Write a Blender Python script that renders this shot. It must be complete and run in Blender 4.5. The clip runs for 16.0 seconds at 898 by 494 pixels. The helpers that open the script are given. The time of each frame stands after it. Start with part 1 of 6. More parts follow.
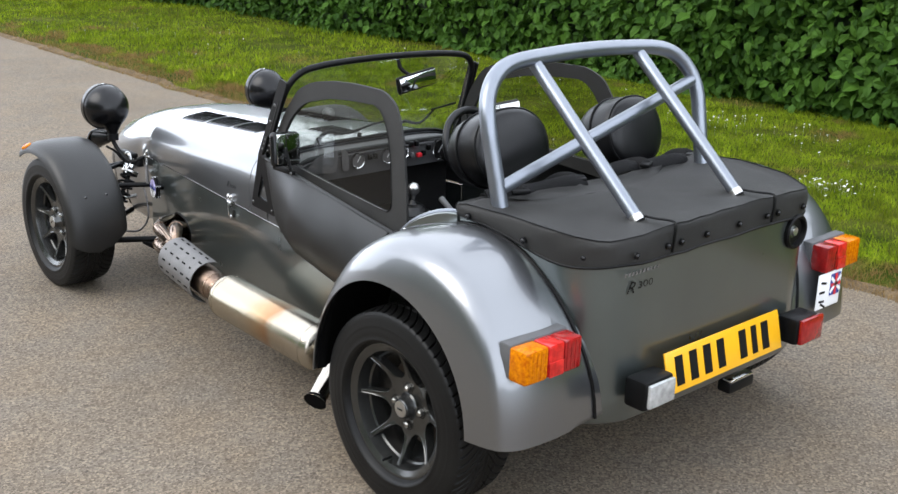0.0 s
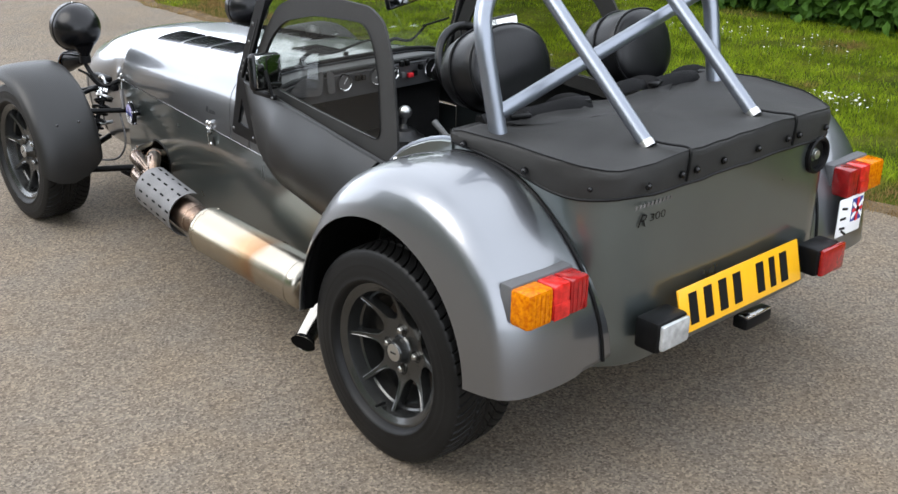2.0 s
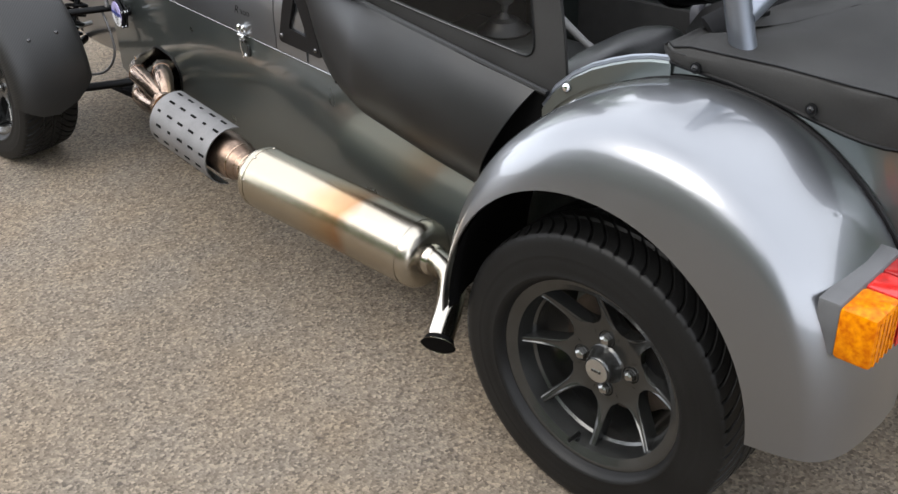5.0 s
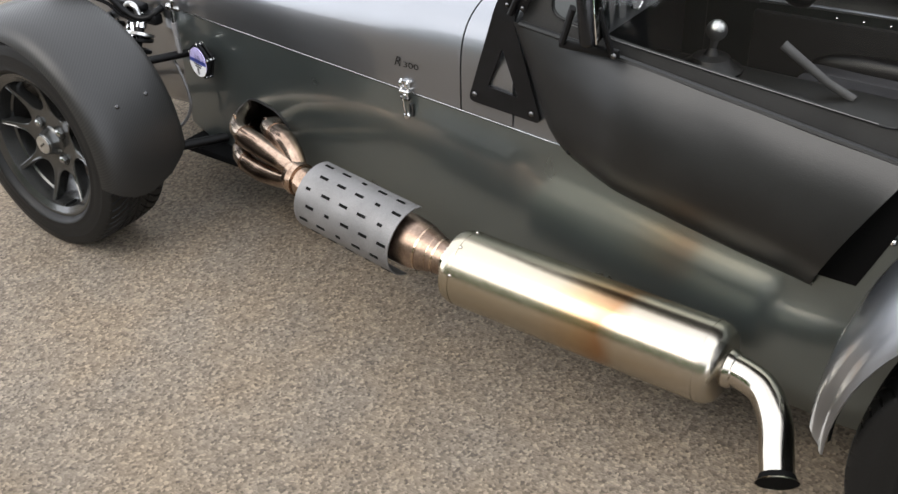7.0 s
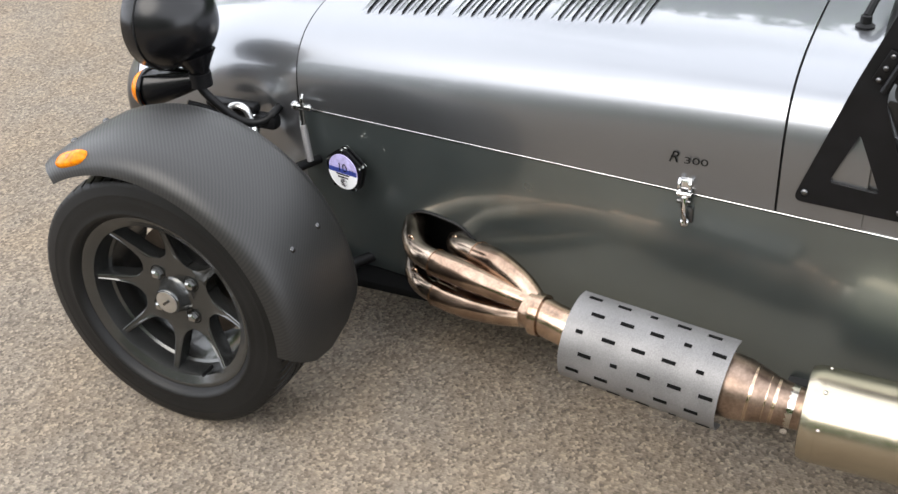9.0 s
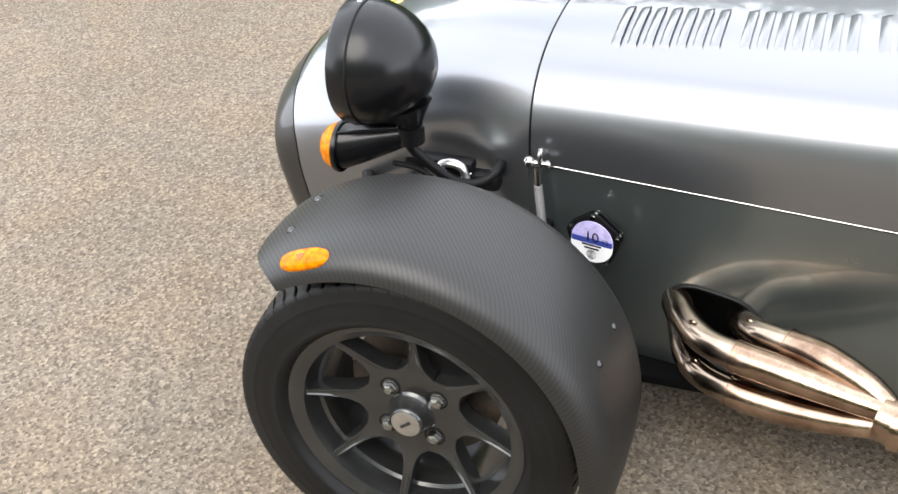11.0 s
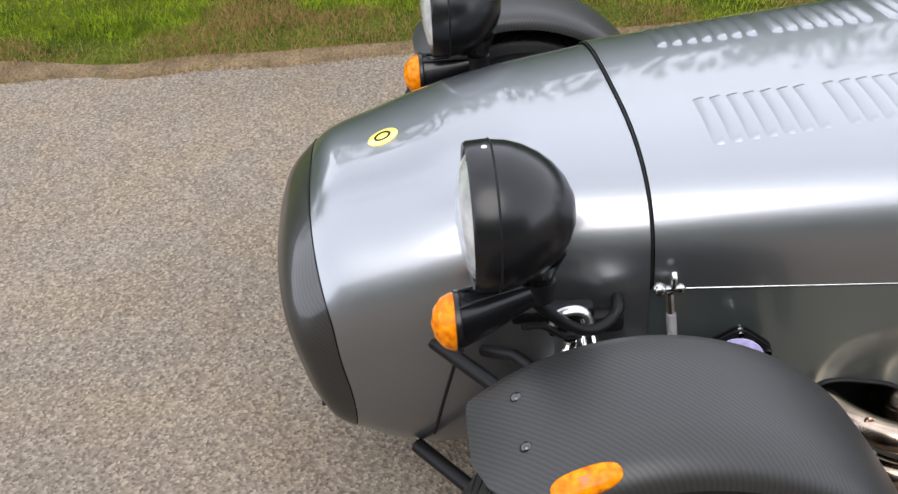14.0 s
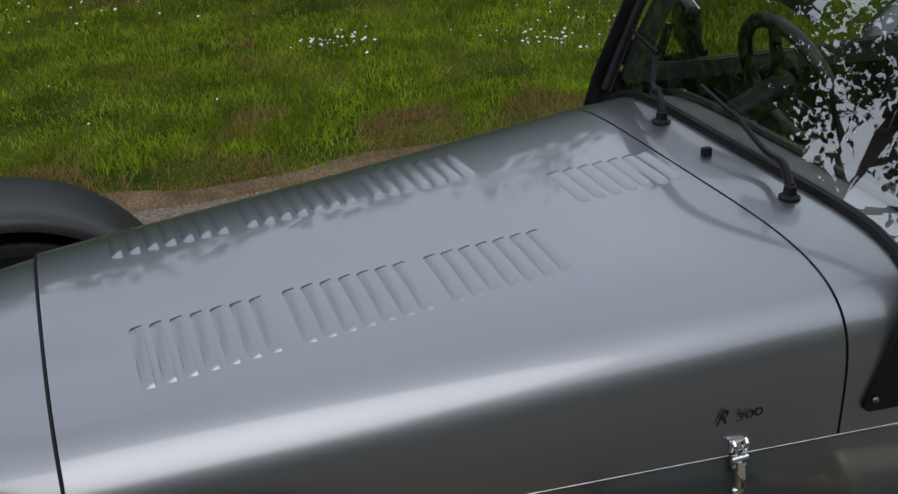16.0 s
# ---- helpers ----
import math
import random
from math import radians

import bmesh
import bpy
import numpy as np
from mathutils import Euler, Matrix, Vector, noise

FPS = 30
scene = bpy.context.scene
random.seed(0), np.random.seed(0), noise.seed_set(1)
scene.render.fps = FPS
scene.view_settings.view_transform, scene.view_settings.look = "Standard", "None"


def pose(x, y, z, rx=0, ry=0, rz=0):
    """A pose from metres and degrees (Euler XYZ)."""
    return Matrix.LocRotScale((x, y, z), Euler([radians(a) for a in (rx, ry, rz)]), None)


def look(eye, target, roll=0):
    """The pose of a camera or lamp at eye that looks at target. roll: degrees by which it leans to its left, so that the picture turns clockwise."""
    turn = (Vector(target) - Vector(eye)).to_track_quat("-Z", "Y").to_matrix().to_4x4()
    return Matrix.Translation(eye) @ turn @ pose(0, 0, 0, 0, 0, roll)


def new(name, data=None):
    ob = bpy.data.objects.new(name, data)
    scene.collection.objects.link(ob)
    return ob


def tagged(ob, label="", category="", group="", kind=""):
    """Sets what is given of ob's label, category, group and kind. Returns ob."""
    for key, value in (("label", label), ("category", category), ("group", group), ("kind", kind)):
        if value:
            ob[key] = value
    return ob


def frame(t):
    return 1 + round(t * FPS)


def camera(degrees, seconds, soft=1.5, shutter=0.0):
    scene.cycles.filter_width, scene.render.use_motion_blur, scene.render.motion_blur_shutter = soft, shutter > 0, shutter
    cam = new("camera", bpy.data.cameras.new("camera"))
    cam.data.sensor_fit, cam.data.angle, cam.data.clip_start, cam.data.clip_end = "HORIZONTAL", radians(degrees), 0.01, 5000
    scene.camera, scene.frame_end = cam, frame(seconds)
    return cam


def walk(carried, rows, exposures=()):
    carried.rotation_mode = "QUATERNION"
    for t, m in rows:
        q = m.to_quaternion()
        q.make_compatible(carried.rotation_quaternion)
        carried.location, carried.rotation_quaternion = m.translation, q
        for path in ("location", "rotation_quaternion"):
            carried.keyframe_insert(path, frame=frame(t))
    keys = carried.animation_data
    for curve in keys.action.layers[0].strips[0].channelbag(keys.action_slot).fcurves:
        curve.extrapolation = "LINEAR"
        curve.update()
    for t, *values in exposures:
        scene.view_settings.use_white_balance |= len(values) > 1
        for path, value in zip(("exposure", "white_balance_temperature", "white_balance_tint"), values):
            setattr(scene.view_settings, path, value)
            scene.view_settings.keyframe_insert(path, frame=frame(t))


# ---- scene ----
cam = camera(44.3, 16.0)
PATH = [
    (0, (-2.442, -2.043, 1.585), (-1.158, -0.636, 0.977), 1.7),
    (0.5, (-2.446, -2.041, 1.583), (-1.165, -0.635, 0.965), 1.7),
    (1, (-2.437, -2.017, 1.584), (-1.166, -0.615, 0.935), 1.2),
    (1.5, (-2.386, -1.982, 1.562), (-1.115, -0.608, 0.858), 0.7),
    (2, (-2.287, -1.877, 1.552), (-1.03, -0.515, 0.8), 1.0),
    (2.5, (-2.178, -1.756, 1.558), (-0.936, -0.386, 0.796), 1.3),
    (3, (-2.115, -1.644, 1.535), (-0.903, -0.306, 0.676), 1.4),
    (3.2, (-2.122, -1.577, 1.541), (-0.93, -0.242, 0.649), 1.1),
    (5.3, (-1.99, -0.775, 1.447), (-0.749, 0.412, 0.422), -1.9),
    (5.5, (-1.978, -0.696, 1.451), (-0.726, 0.485, 0.433), -0.9),
    (6, (-2.021, -0.427, 1.453), (-0.748, 0.698, 0.398), -3.1),
    (6.5, (-2.09, -0.164, 1.461), (-0.729, 0.846, 0.399), -3.6),
    (7, (-2.104, 0.03, 1.464), (-0.74, 1.025, 0.392), -1.8),
    (7.5, (-2.093, 0.362, 1.475), (-0.701, 1.284, 0.375), -2.5),
    (8, (-2.103, 0.602, 1.46), (-0.615, 1.411, 0.396), -0.8),
    (8.2, (-2.121, 0.721, 1.437), (-0.591, 1.48, 0.396), -1.5),
    (10.3, (-1.812, 1.368, 1.396), (-0.332, 2.16, 0.31), -6.7),
    (10.5, (-1.832, 1.492, 1.403), (-0.335, 2.232, 0.302), -7.5),
    (11, (-1.825, 1.706, 1.386), (-0.286, 2.33, 0.272), -3.6),
    (11.5, (-1.731, 1.957, 1.364), (-0.238, 2.481, 0.141), -5.8),
    (12, (-1.69, 2.111, 1.383), (-0.197, 2.559, 0.13), -4.2),
    (12.5, (-1.667, 2.351, 1.372), (-0.13, 2.59, 0.116), -4.3),
    (13, (-1.657, 2.483, 1.379), (-0.09, 2.559, 0.138), -2.8),
    (13.5, (-1.631, 2.523, 1.369), (0.008, 2.516, 0.222), -2.9),
    (14, (-1.615, 2.509, 1.383), (0.089, 2.429, 0.339), -3.4),
    (14.5, (-1.604, 2.486, 1.391), (0.143, 2.212, 0.457), -1.4),
    (15, (-1.526, 2.342, 1.381), (0.212, 1.998, 0.453), -3.4),
    (15.5, (-1.432, 2.169, 1.381), (0.282, 1.725, 0.451), -2.0),
    (16, (-1.384, 2.088, 1.375), (0.305, 1.475, 0.497), -2.0),
]
walk(cam, [(t, look(eye, target, roll)) for t, eye, target, roll in PATH],
     [(0, 0.32, 6430, 10), (3.2, 0.28, 6470, 10), (5.5, 0.38, 6680, 11), (8.2, 0.52, 6720, 11), (10.5, 0.88, 6720, 11), (11.0, 0.85, 6720, 11), (11.5, 0.78, 6700, 11), (12.5, 0.55, 6700, 11), (13.5, 0.57, 6600, 12), (14.0, 0.42, 6520, 13), (14.5, 0.14, 6450, 13), (15.0, -0.34, 6380, 13), (15.5, -0.62, 6300, 12), (16.0, -0.90, 6280, 11)])

# ---- light: bright hazy daylight ----
SUN_EL, SUN_AZ = radians(46), radians(-74)  # azimuth from +y (car's nose) towards +x
world = bpy.data.worlds.new("sky")
scene.world = world
world.use_nodes = True
wn, wl = world.node_tree.nodes, world.node_tree.links
wn.clear()
sky = wn.new("ShaderNodeTexSky")
sky.sky_type, sky.sun_disc, sky.sun_elevation, sky.sun_rotation = "NISHITA", False, SUN_EL, SUN_AZ
sky.air_density, sky.dust_density = 1.0, 3.0
wco = wn.new("ShaderNodeTexCoord")
cloud = wn.new("ShaderNodeTexNoise")
cloud.inputs["Scale"].default_value, cloud.inputs["Detail"].default_value, cloud.inputs["Roughness"].default_value = 1.6, 5, 0.55
cramp = wn.new("ShaderNodeMapRange")
cramp.inputs["From Min"].default_value, cramp.inputs["From Max"].default_value = 0.12, 0.42
cmix = wn.new("ShaderNodeMix")
cmix.data_type = "RGBA"
cmix.inputs["B"].default_value = (21.0, 22.4, 24.8, 1)
wbg = wn.new("ShaderNodeBackground")
wbg.inputs["Strength"].default_value = 0.10
wout = wn.new("ShaderNodeOutputWorld")
wl.new(wco.outputs["Generated"], cloud.inputs["Vector"])
wl.new(cloud.outputs["Fac"], cramp.inputs["Value"])
# haze whitens the sky towards the horizon
wsep = wn.new("ShaderNodeSeparateXYZ")
wl.new(wco.outputs["Generated"], wsep.inputs[0])
haze = wn.new("ShaderNodeMapRange")
haze.inputs["From Min"].default_value, haze.inputs["From Max"].default_value = 0.05, 0.45
haze.inputs["To Min"].default_value, haze.inputs["To Max"].default_value = 0.6, 0.0
wl.new(wsep.outputs["Z"], haze.inputs["Value"])
hadd = wn.new("ShaderNodeMath")
hadd.use_clamp = True
wl.new(cramp.outputs["Result"], hadd.inputs[0])
wl.new(haze.outputs["Result"], hadd.inputs[1])
wl.new(hadd.outputs[0], cmix.inputs["Factor"])
wl.new(sky.outputs["Color"], cmix.inputs["A"])
wl.new(cmix.outputs["Result"], wbg.inputs["Color"])
glow = wn.new("ShaderNodeMapRange")
glow.inputs["From Min"].default_value, glow.inputs["From Max"].default_value = 0.02, 0.45
glow.inputs["To Min"].default_value, glow.inputs["To Max"].default_value = 0.15, 0.096
wl.new(wsep.outputs["Z"], glow.inputs["Value"])
wl.new(glow.outputs["Result"], wbg.inputs["Strength"])
wl.new(wbg.outputs["Background"], wout.inputs["Surface"])

sun_data = bpy.data.lights.new("sun", "SUN")
sun_data.energy, sun_data.angle, sun_data.color = 1.75, radians(42), (1.0, 0.95, 0.87)
sun = new("sun", sun_data)
sun_way = Vector((math.sin(SUN_AZ) * math.cos(SUN_EL), math.cos(SUN_AZ) * math.cos(SUN_EL), math.sin(SUN_EL)))
sun.matrix_world = look(sun_way * 30, (0, 0, 0))


# ---- materials ----
def material(name, color, rough=0.5, metal=0.0, coat=0.0, spec=0.5, var=0.0, var_scale=6.0, grain=0.0, grain_scale=150.0,
             bump=0.0, bump_scale=150.0, bump_dist=0.002, rough_var=0.0, color2=None, aniso=0.0):
    m = bpy.data.materials.new(name)
    m.use_nodes = True
    n, l = m.node_tree.nodes, m.node_tree.links
    b = n["Principled BSDF"]
    b.inputs["Base Color"].default_value = (*color, 1)
    b.inputs["Roughness"].default_value = rough
    b.inputs["Metallic"].default_value = metal
    b.inputs["Coat Weight"].default_value = coat
    b.inputs["Coat Roughness"].default_value = 0.04
    b.inputs["Specular IOR Level"].default_value = spec
    co = n.new("ShaderNodeTexCoord")
    last = None
    if var or grain or color2:
        big = n.new("ShaderNodeTexNoise")
        big.inputs["Scale"].default_value, big.inputs["Detail"].default_value = var_scale, 4
        l.new(co.outputs["Object"], big.inputs["Vector"])
        mix = n.new("ShaderNodeMix")
        mix.data_type = "RGBA"
        dark = tuple(c * (1 - var) for c in color)
        lite = color2 or tuple(min(1, c * (1 + var)) for c in color)
        mix.inputs["A"].default_value, mix.inputs["B"].default_value = (*dark, 1), (*lite, 1)
        mr = n.new("ShaderNodeMapRange")
        mr.inputs["From Min"].default_value, mr.inputs["From Max"].default_value = 0.3, 0.7
        l.new(big.outputs["Fac"], mr.inputs["Value"])
        l.new(mr.outputs["Result"], mix.inputs["Factor"])
        last = mix.outputs["Result"]
        if grain:
            fine = n.new("ShaderNodeTexNoise")
            fine.inputs["Scale"].default_value, fine.inputs["Detail"].default_value = grain_scale, 2
            l.new(co.outputs["Object"], fine.inputs["Vector"])
            fr = n.new("ShaderNodeMapRange")
            fr.inputs["From Min"].default_value, fr.inputs["From Max"].default_value = 0.3, 0.7
            fr.inputs["To Min"].default_value, fr.inputs["To Max"].default_value = 1 - grain, 1 + grain
            l.new(fine.outputs["Fac"], fr.inputs["Value"])
            mul = n.new("ShaderNodeVectorMath")
            mul.operation = "SCALE"
            l.new(last, mul.inputs[0])
            l.new(fr.outputs["Result"], mul.inputs["Scale"])
            last = mul.outputs["Vector"]
        l.new(last, b.inputs["Base Color"])
        if rough_var:
            rr = n.new("ShaderNodeMapRange")
            rr.inputs["From Min"].default_value, rr.inputs["From Max"].default_value = 0.3, 0.7
            rr.inputs["To Min"].default_value, rr.inputs["To Max"].default_value = rough - rough_var, rough + rough_var
            l.new(big.outputs["Fac"], rr.inputs["Value"])
            l.new(rr.outputs["Result"], b.inputs["Roughness"])
    if bump:
        bn = n.new("ShaderNodeTexNoise")
        bn.inputs["Scale"].default_value, bn.inputs["Detail"].default_value = bump_scale, 3
        l.new(co.outputs["Object"], bn.inputs["Vector"])
        bp = n.new("ShaderNodeBump")
        bp.inputs["Strength"].default_value, bp.inputs["Distance"].default_value = bump, bump_dist
        l.new(bn.outputs["Fac"], bp.inputs["Height"])
        l.new(bp.outputs["Normal"], b.inputs["Normal"])
    return m


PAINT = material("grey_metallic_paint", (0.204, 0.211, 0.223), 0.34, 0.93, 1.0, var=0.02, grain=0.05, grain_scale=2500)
PAINT.node_tree.nodes["Principled BSDF"].inputs["Coat IOR"].default_value = 1.5
PAINT.node_tree.nodes["Principled BSDF"].inputs["Coat Roughness"].default_value = 0.055
# Body paint again with dust; shade on sides and tail darkened into its colour.
SHADEDUSTPAINT = material("dusty_shaded_metallic_paint", (0.129, 0.150, 0.146), 0.32, 0.85, 1.0, var=0.06, var_scale=5, grain=0.05, grain_scale=2500, rough_var=0.05)
SHADEDUSTPAINT.node_tree.nodes["Principled BSDF"].inputs["Coat Roughness"].default_value = 0.09
BOLT = material("dull_bolt_steel", (0.13, 0.13, 0.13), 0.32, 1.0, var=0.2, var_scale=60)
BLACK = material("satin_black", (0.004, 0.004, 0.0042), 0.42, 0.0, 0.0, spec=0.15, var=0.3, var_scale=20)
BOLTBLACK = material("polished_black_bolt", (0.006, 0.006, 0.0065), 0.14, 0.0, 0.0, spec=0.7)
GLOSSBLACK = material("gloss_black", (0.004, 0.004, 0.0045), 0.26, 0.0, 0.0, spec=0.32, var=0.2, var_scale=9, bump=0.04, bump_scale=60)
RUBBER = material("tyre_rubber", (0.0045, 0.0045, 0.0044), 0.50, 0, spec=0.24, var=0.35, var_scale=9, grain=0.25, grain_scale=300, bump=0.25, bump_scale=400, bump_dist=0.001)
BRACKET = material("gloss_bracket_black", (0.004, 0.004, 0.0045), 0.38, 0.0, 0.0, spec=0.2, var=0.3, var_scale=30)
NUTSTEEL = material("wheel_nut_steel", (0.36, 0.36, 0.35), 0.22, 1.0, var=0.2, var_scale=60)
WHEELGREY = material("anthracite_wheel_paint", (0.072, 0.073, 0.071), 0.24, 0.85, 0.2, var=0.12, var_scale=18, grain=0.08, grain_scale=900)
VINYL = material("black_vinyl", (0.0045, 0.0047, 0.0045), 0.40, 0, spec=0.42, var=0.4, var_scale=9, grain=0.2, grain_scale=400, bump=0.25, bump_scale=450, bump_dist=0.0008)
COVERVINYL = material("boot_cover_vinyl", (0.020, 0.0195, 0.0185), 0.62, 0, spec=0.28, var=0.25, var_scale=6, grain=0.25, grain_scale=700, bump=0.4, bump_scale=700, bump_dist=0.0008)
LEATHER = material("black_leather", (0.004, 0.004, 0.0045), 0.36, 0, spec=0.34, var=0.3, var_scale=12, bump=0.3, bump_scale=160, bump_dist=0.001)
PLEATS = material("pleated_grey_leather", (0.045, 0.046, 0.052), 0.5, 0, spec=0.25, var=0.3, var_scale=12, bump=0.3, bump_scale=160, bump_dist=0.001)
BRONZE = material("bronzed_cone", (0.17, 0.112, 0.083), 0.36, 1.0, var=0.35, var_scale=18, rough_var=0.08, color2=(0.36, 0.265, 0.205), grain=0.15, grain_scale=200)
COPPER = material("heat_browned_cone", (0.25, 0.19, 0.145), 0.20, 1.0, var=0.3, var_scale=14, rough_var=0.06, color2=(0.46, 0.37, 0.29))
STEEL = material("polished_stainless", (0.47, 0.43, 0.37), 0.18, 1.0, var=0.12, var_scale=5, rough_var=0.06, bump=0.03, bump_scale=40)
BARSTEEL = material("silver_painted_tube", (0.21, 0.23, 0.265), 0.36, 0.85, 0.3, var=0.06, var_scale=10)
CHROME = material("chrome", (0.75, 0.75, 0.75), 0.10, 1.0)
ALLOY = material("bare_alloy", (0.55, 0.55, 0.54), 0.32, 1.0, var=0.15, var_scale=30)
SHIELD = material("grey_heat_shield", (0.134, 0.130, 0.128), 0.50, 0.35, var=0.15, var_scale=15, grain=0.15, grain_scale=500, bump=0.15, bump_scale=300)
# Near-black stand-in for the shade in openings, hollows and under the car.
SHADEBLACK = material("shade_black", (0.004, 0.004, 0.004), 0.8, spec=0.05)
DASH = material("dash_vinyl", (0.080, 0.081, 0.084), 0.6, var=0.2, var_scale=12, bump=0.3, bump_scale=500)
CARPET = material("black_carpet", (0.007, 0.007, 0.007), 0.95, var=0.3, var_scale=40, bump=0.6, bump_scale=500)
DEEPAMBER = material("deep_amber", (0.36, 0.070, 0.001), 0.2)
AMBER = material("amber_lens", (0.68, 0.225, 0.001), 0.12, 0, 0.0, spec=0.14, var=0.1, var_scale=110, color2=(0.36, 0.075, 0.001), bump=0.5, bump_scale=110, bump_dist=0.003)
REDLENS = material("red_lens", (0.25, 0.008, 0.008), 0.16, 0, 0.25, var=0.25, var_scale=60)
BRIGHTRED = material("red_reflector", (0.46, 0.014, 0.011), 0.2, 0, 0.2, var=0.35, var_scale=70)
CLEARLENS = material("clear_lens", (0.52, 0.54, 0.55), 0.10, 0.5, 0.5, var=0.25, var_scale=45)
YELLOW = material("yellow_plate", (0.76, 0.385, 0.008), 0.35, 0, 0.2, var=0.04, var_scale=10)
BADGEYELLOW = material("badge_yellow", (0.75, 0.62, 0.12), 0.25, 0, 0.5)
INK = material("black_ink", (0.006, 0.006, 0.006), 0.5, spec=0.15)
WHITE = material("white_print", (0.78, 0.78, 0.78), 0.4, var=0.04)
BLUE = material("blue_print", (0.03, 0.05, 0.25), 0.4)
LILAC = material("lilac_paper", (0.42, 0.38, 0.62), 0.4, var=0.2, var_scale=120)
RED = material("red_print", (0.6, 0.02, 0.03), 0.4)
STRAP = material("black_webbing", (0.0045, 0.0045, 0.005), 0.65, spec=0.18, bump=0.5, bump_scale=900)
RUST = material("heat_blued_tube", (0.24, 0.150, 0.102), 0.20, 1.0, var=0.3, var_scale=16, rough_var=0.06, color2=(0.52, 0.385, 0.285), grain=0.12, grain_scale=260)
DISC = material("brake_disc_iron", (0.105, 0.086, 0.072), 0.45, 0.8, var=0.4, var_scale=25)


def stainless_with_heat_tint():
    """Polished can with a straw-brown heat band part of the way along it."""
    m = material("heat_tinted_can", (0.55, 0.50, 0.42), 0.24, 1.0, var=0.05, var_scale=4, bump=0.02, bump_scale=30)
    n, l = m.node_tree.nodes, m.node_tree.links
    b = n["Principled BSDF"]
    co = n.new("ShaderNodeTexCoord")
    sep = n.new("ShaderNodeSeparateXYZ")
    nz = n.new("ShaderNodeTexNoise")
    nz.inputs["Scale"].default_value = 9
    add = n.new("ShaderNodeMath")
    add.operation = "MULTIPLY_ADD"
    add.inputs[1].default_value = 0.12
    l.new(co.outputs["Object"], sep.inputs[0])
    l.new(co.outputs["Object"], nz.inputs["Vector"])
    l.new(nz.outputs["Fac"], add.inputs[0])
    l.new(sep.outputs["Y"], add.inputs[2])
    ramp = n.new("ShaderNodeValToRGB")
    e = ramp.color_ramp.elements
    e[0].position, e[0].color = 0.60, (0.46, 0.425, 0.36, 1)
    e[1].position, e[1].color = 1.0, (0.44, 0.39, 0.30, 1)
    for p, c in ((0.76, (0.45, 0.39, 0.30, 1)), (0.80, (0.38, 0.22, 0.115, 1)), (0.86, (0.44, 0.31, 0.18, 1)), (0.93, (0.45, 0.38, 0.28, 1))):
        k = e.new(p)
        k.color = c
    l.new(add.outputs[0], ramp.inputs["Fac"])
    l.new(ramp.outputs["Color"], b.inputs["Base Color"])
    return m


CAN = stainless_with_heat_tint()


def carbon(name, rough, coat, wrapped):
    """Woven carbon; wrapped follows the curve of a wheel's wing."""
    m = material(name, (0.02, 0.02, 0.02), rough, 0.0, coat, spec=0.44)
    n, l = m.node_tree.nodes, m.node_tree.links
    b = n["Principled BSDF"]

    def maths(op, a, c):
        q = n.new("ShaderNodeMath")
        q.operation = op
        for k, v in enumerate((a, c)):
            if isinstance(v, (int, float)):
                q.inputs[k].default_value = v
            else:
                l.new(v, q.inputs[k])
        return q.outputs[0]
    co = n.new("ShaderNodeTexCoord")
    sp = n.new("ShaderNodeSeparateXYZ")
    l.new(co.outputs["Object"], sp.inputs[0])
    if wrapped:
        along = maths("MULTIPLY", maths("ARCTAN2", maths("SUBTRACT", sp.outputs["Z"], 0.272), maths("SUBTRACT", sp.outputs["Y"], 2.236)), 0.318)
        across = maths("ABSOLUTE", sp.outputs["X"], 0)
    else:
        along, across = sp.outputs["Z"], maths("ADD", sp.outputs["X"], maths("MULTIPLY", sp.outputs["Y"], 0.6))
    stripe = maths("MULTIPLY", maths("SUBTRACT", maths("MULTIPLY", along, 1.2), across), 2 * math.pi / 0.0092)
    tow = maths("MULTIPLY", maths("ADD", along, across), 2 * math.pi / 0.022)
    f = maths("MULTIPLY_ADD", maths("SINE", maths("ADD", stripe, maths("MULTIPLY", maths("SINE", tow, 0), 0.25)), 0), 0.5)
    f.node.inputs[2].default_value = 0.5
    mx = n.new("ShaderNodeMix")
    mx.data_type = "RGBA"
    mx.inputs["A"].default_value, mx.inputs["B"].default_value = (0.0062, 0.0060, 0.0056, 1), (0.0140, 0.0135, 0.0125, 1)
    l.new(f, mx.inputs["Factor"])
    l.new(mx.outputs["Result"], b.inputs["Base Color"])
    rg = n.new("ShaderNodeMapRange")
    rg.inputs["To Min"].default_value, rg.inputs["To Max"].default_value = rough + 0.05, rough - 0.03
    l.new(f, rg.inputs["Value"])
    l.new(rg.outputs["Result"], b.inputs["Roughness"])
    return m


CARBON = carbon("carbon_weave", 0.44, 0.0, True)
GLOSSCARBON = carbon("lacquered_carbon_weave", 0.38, 0.45, False)


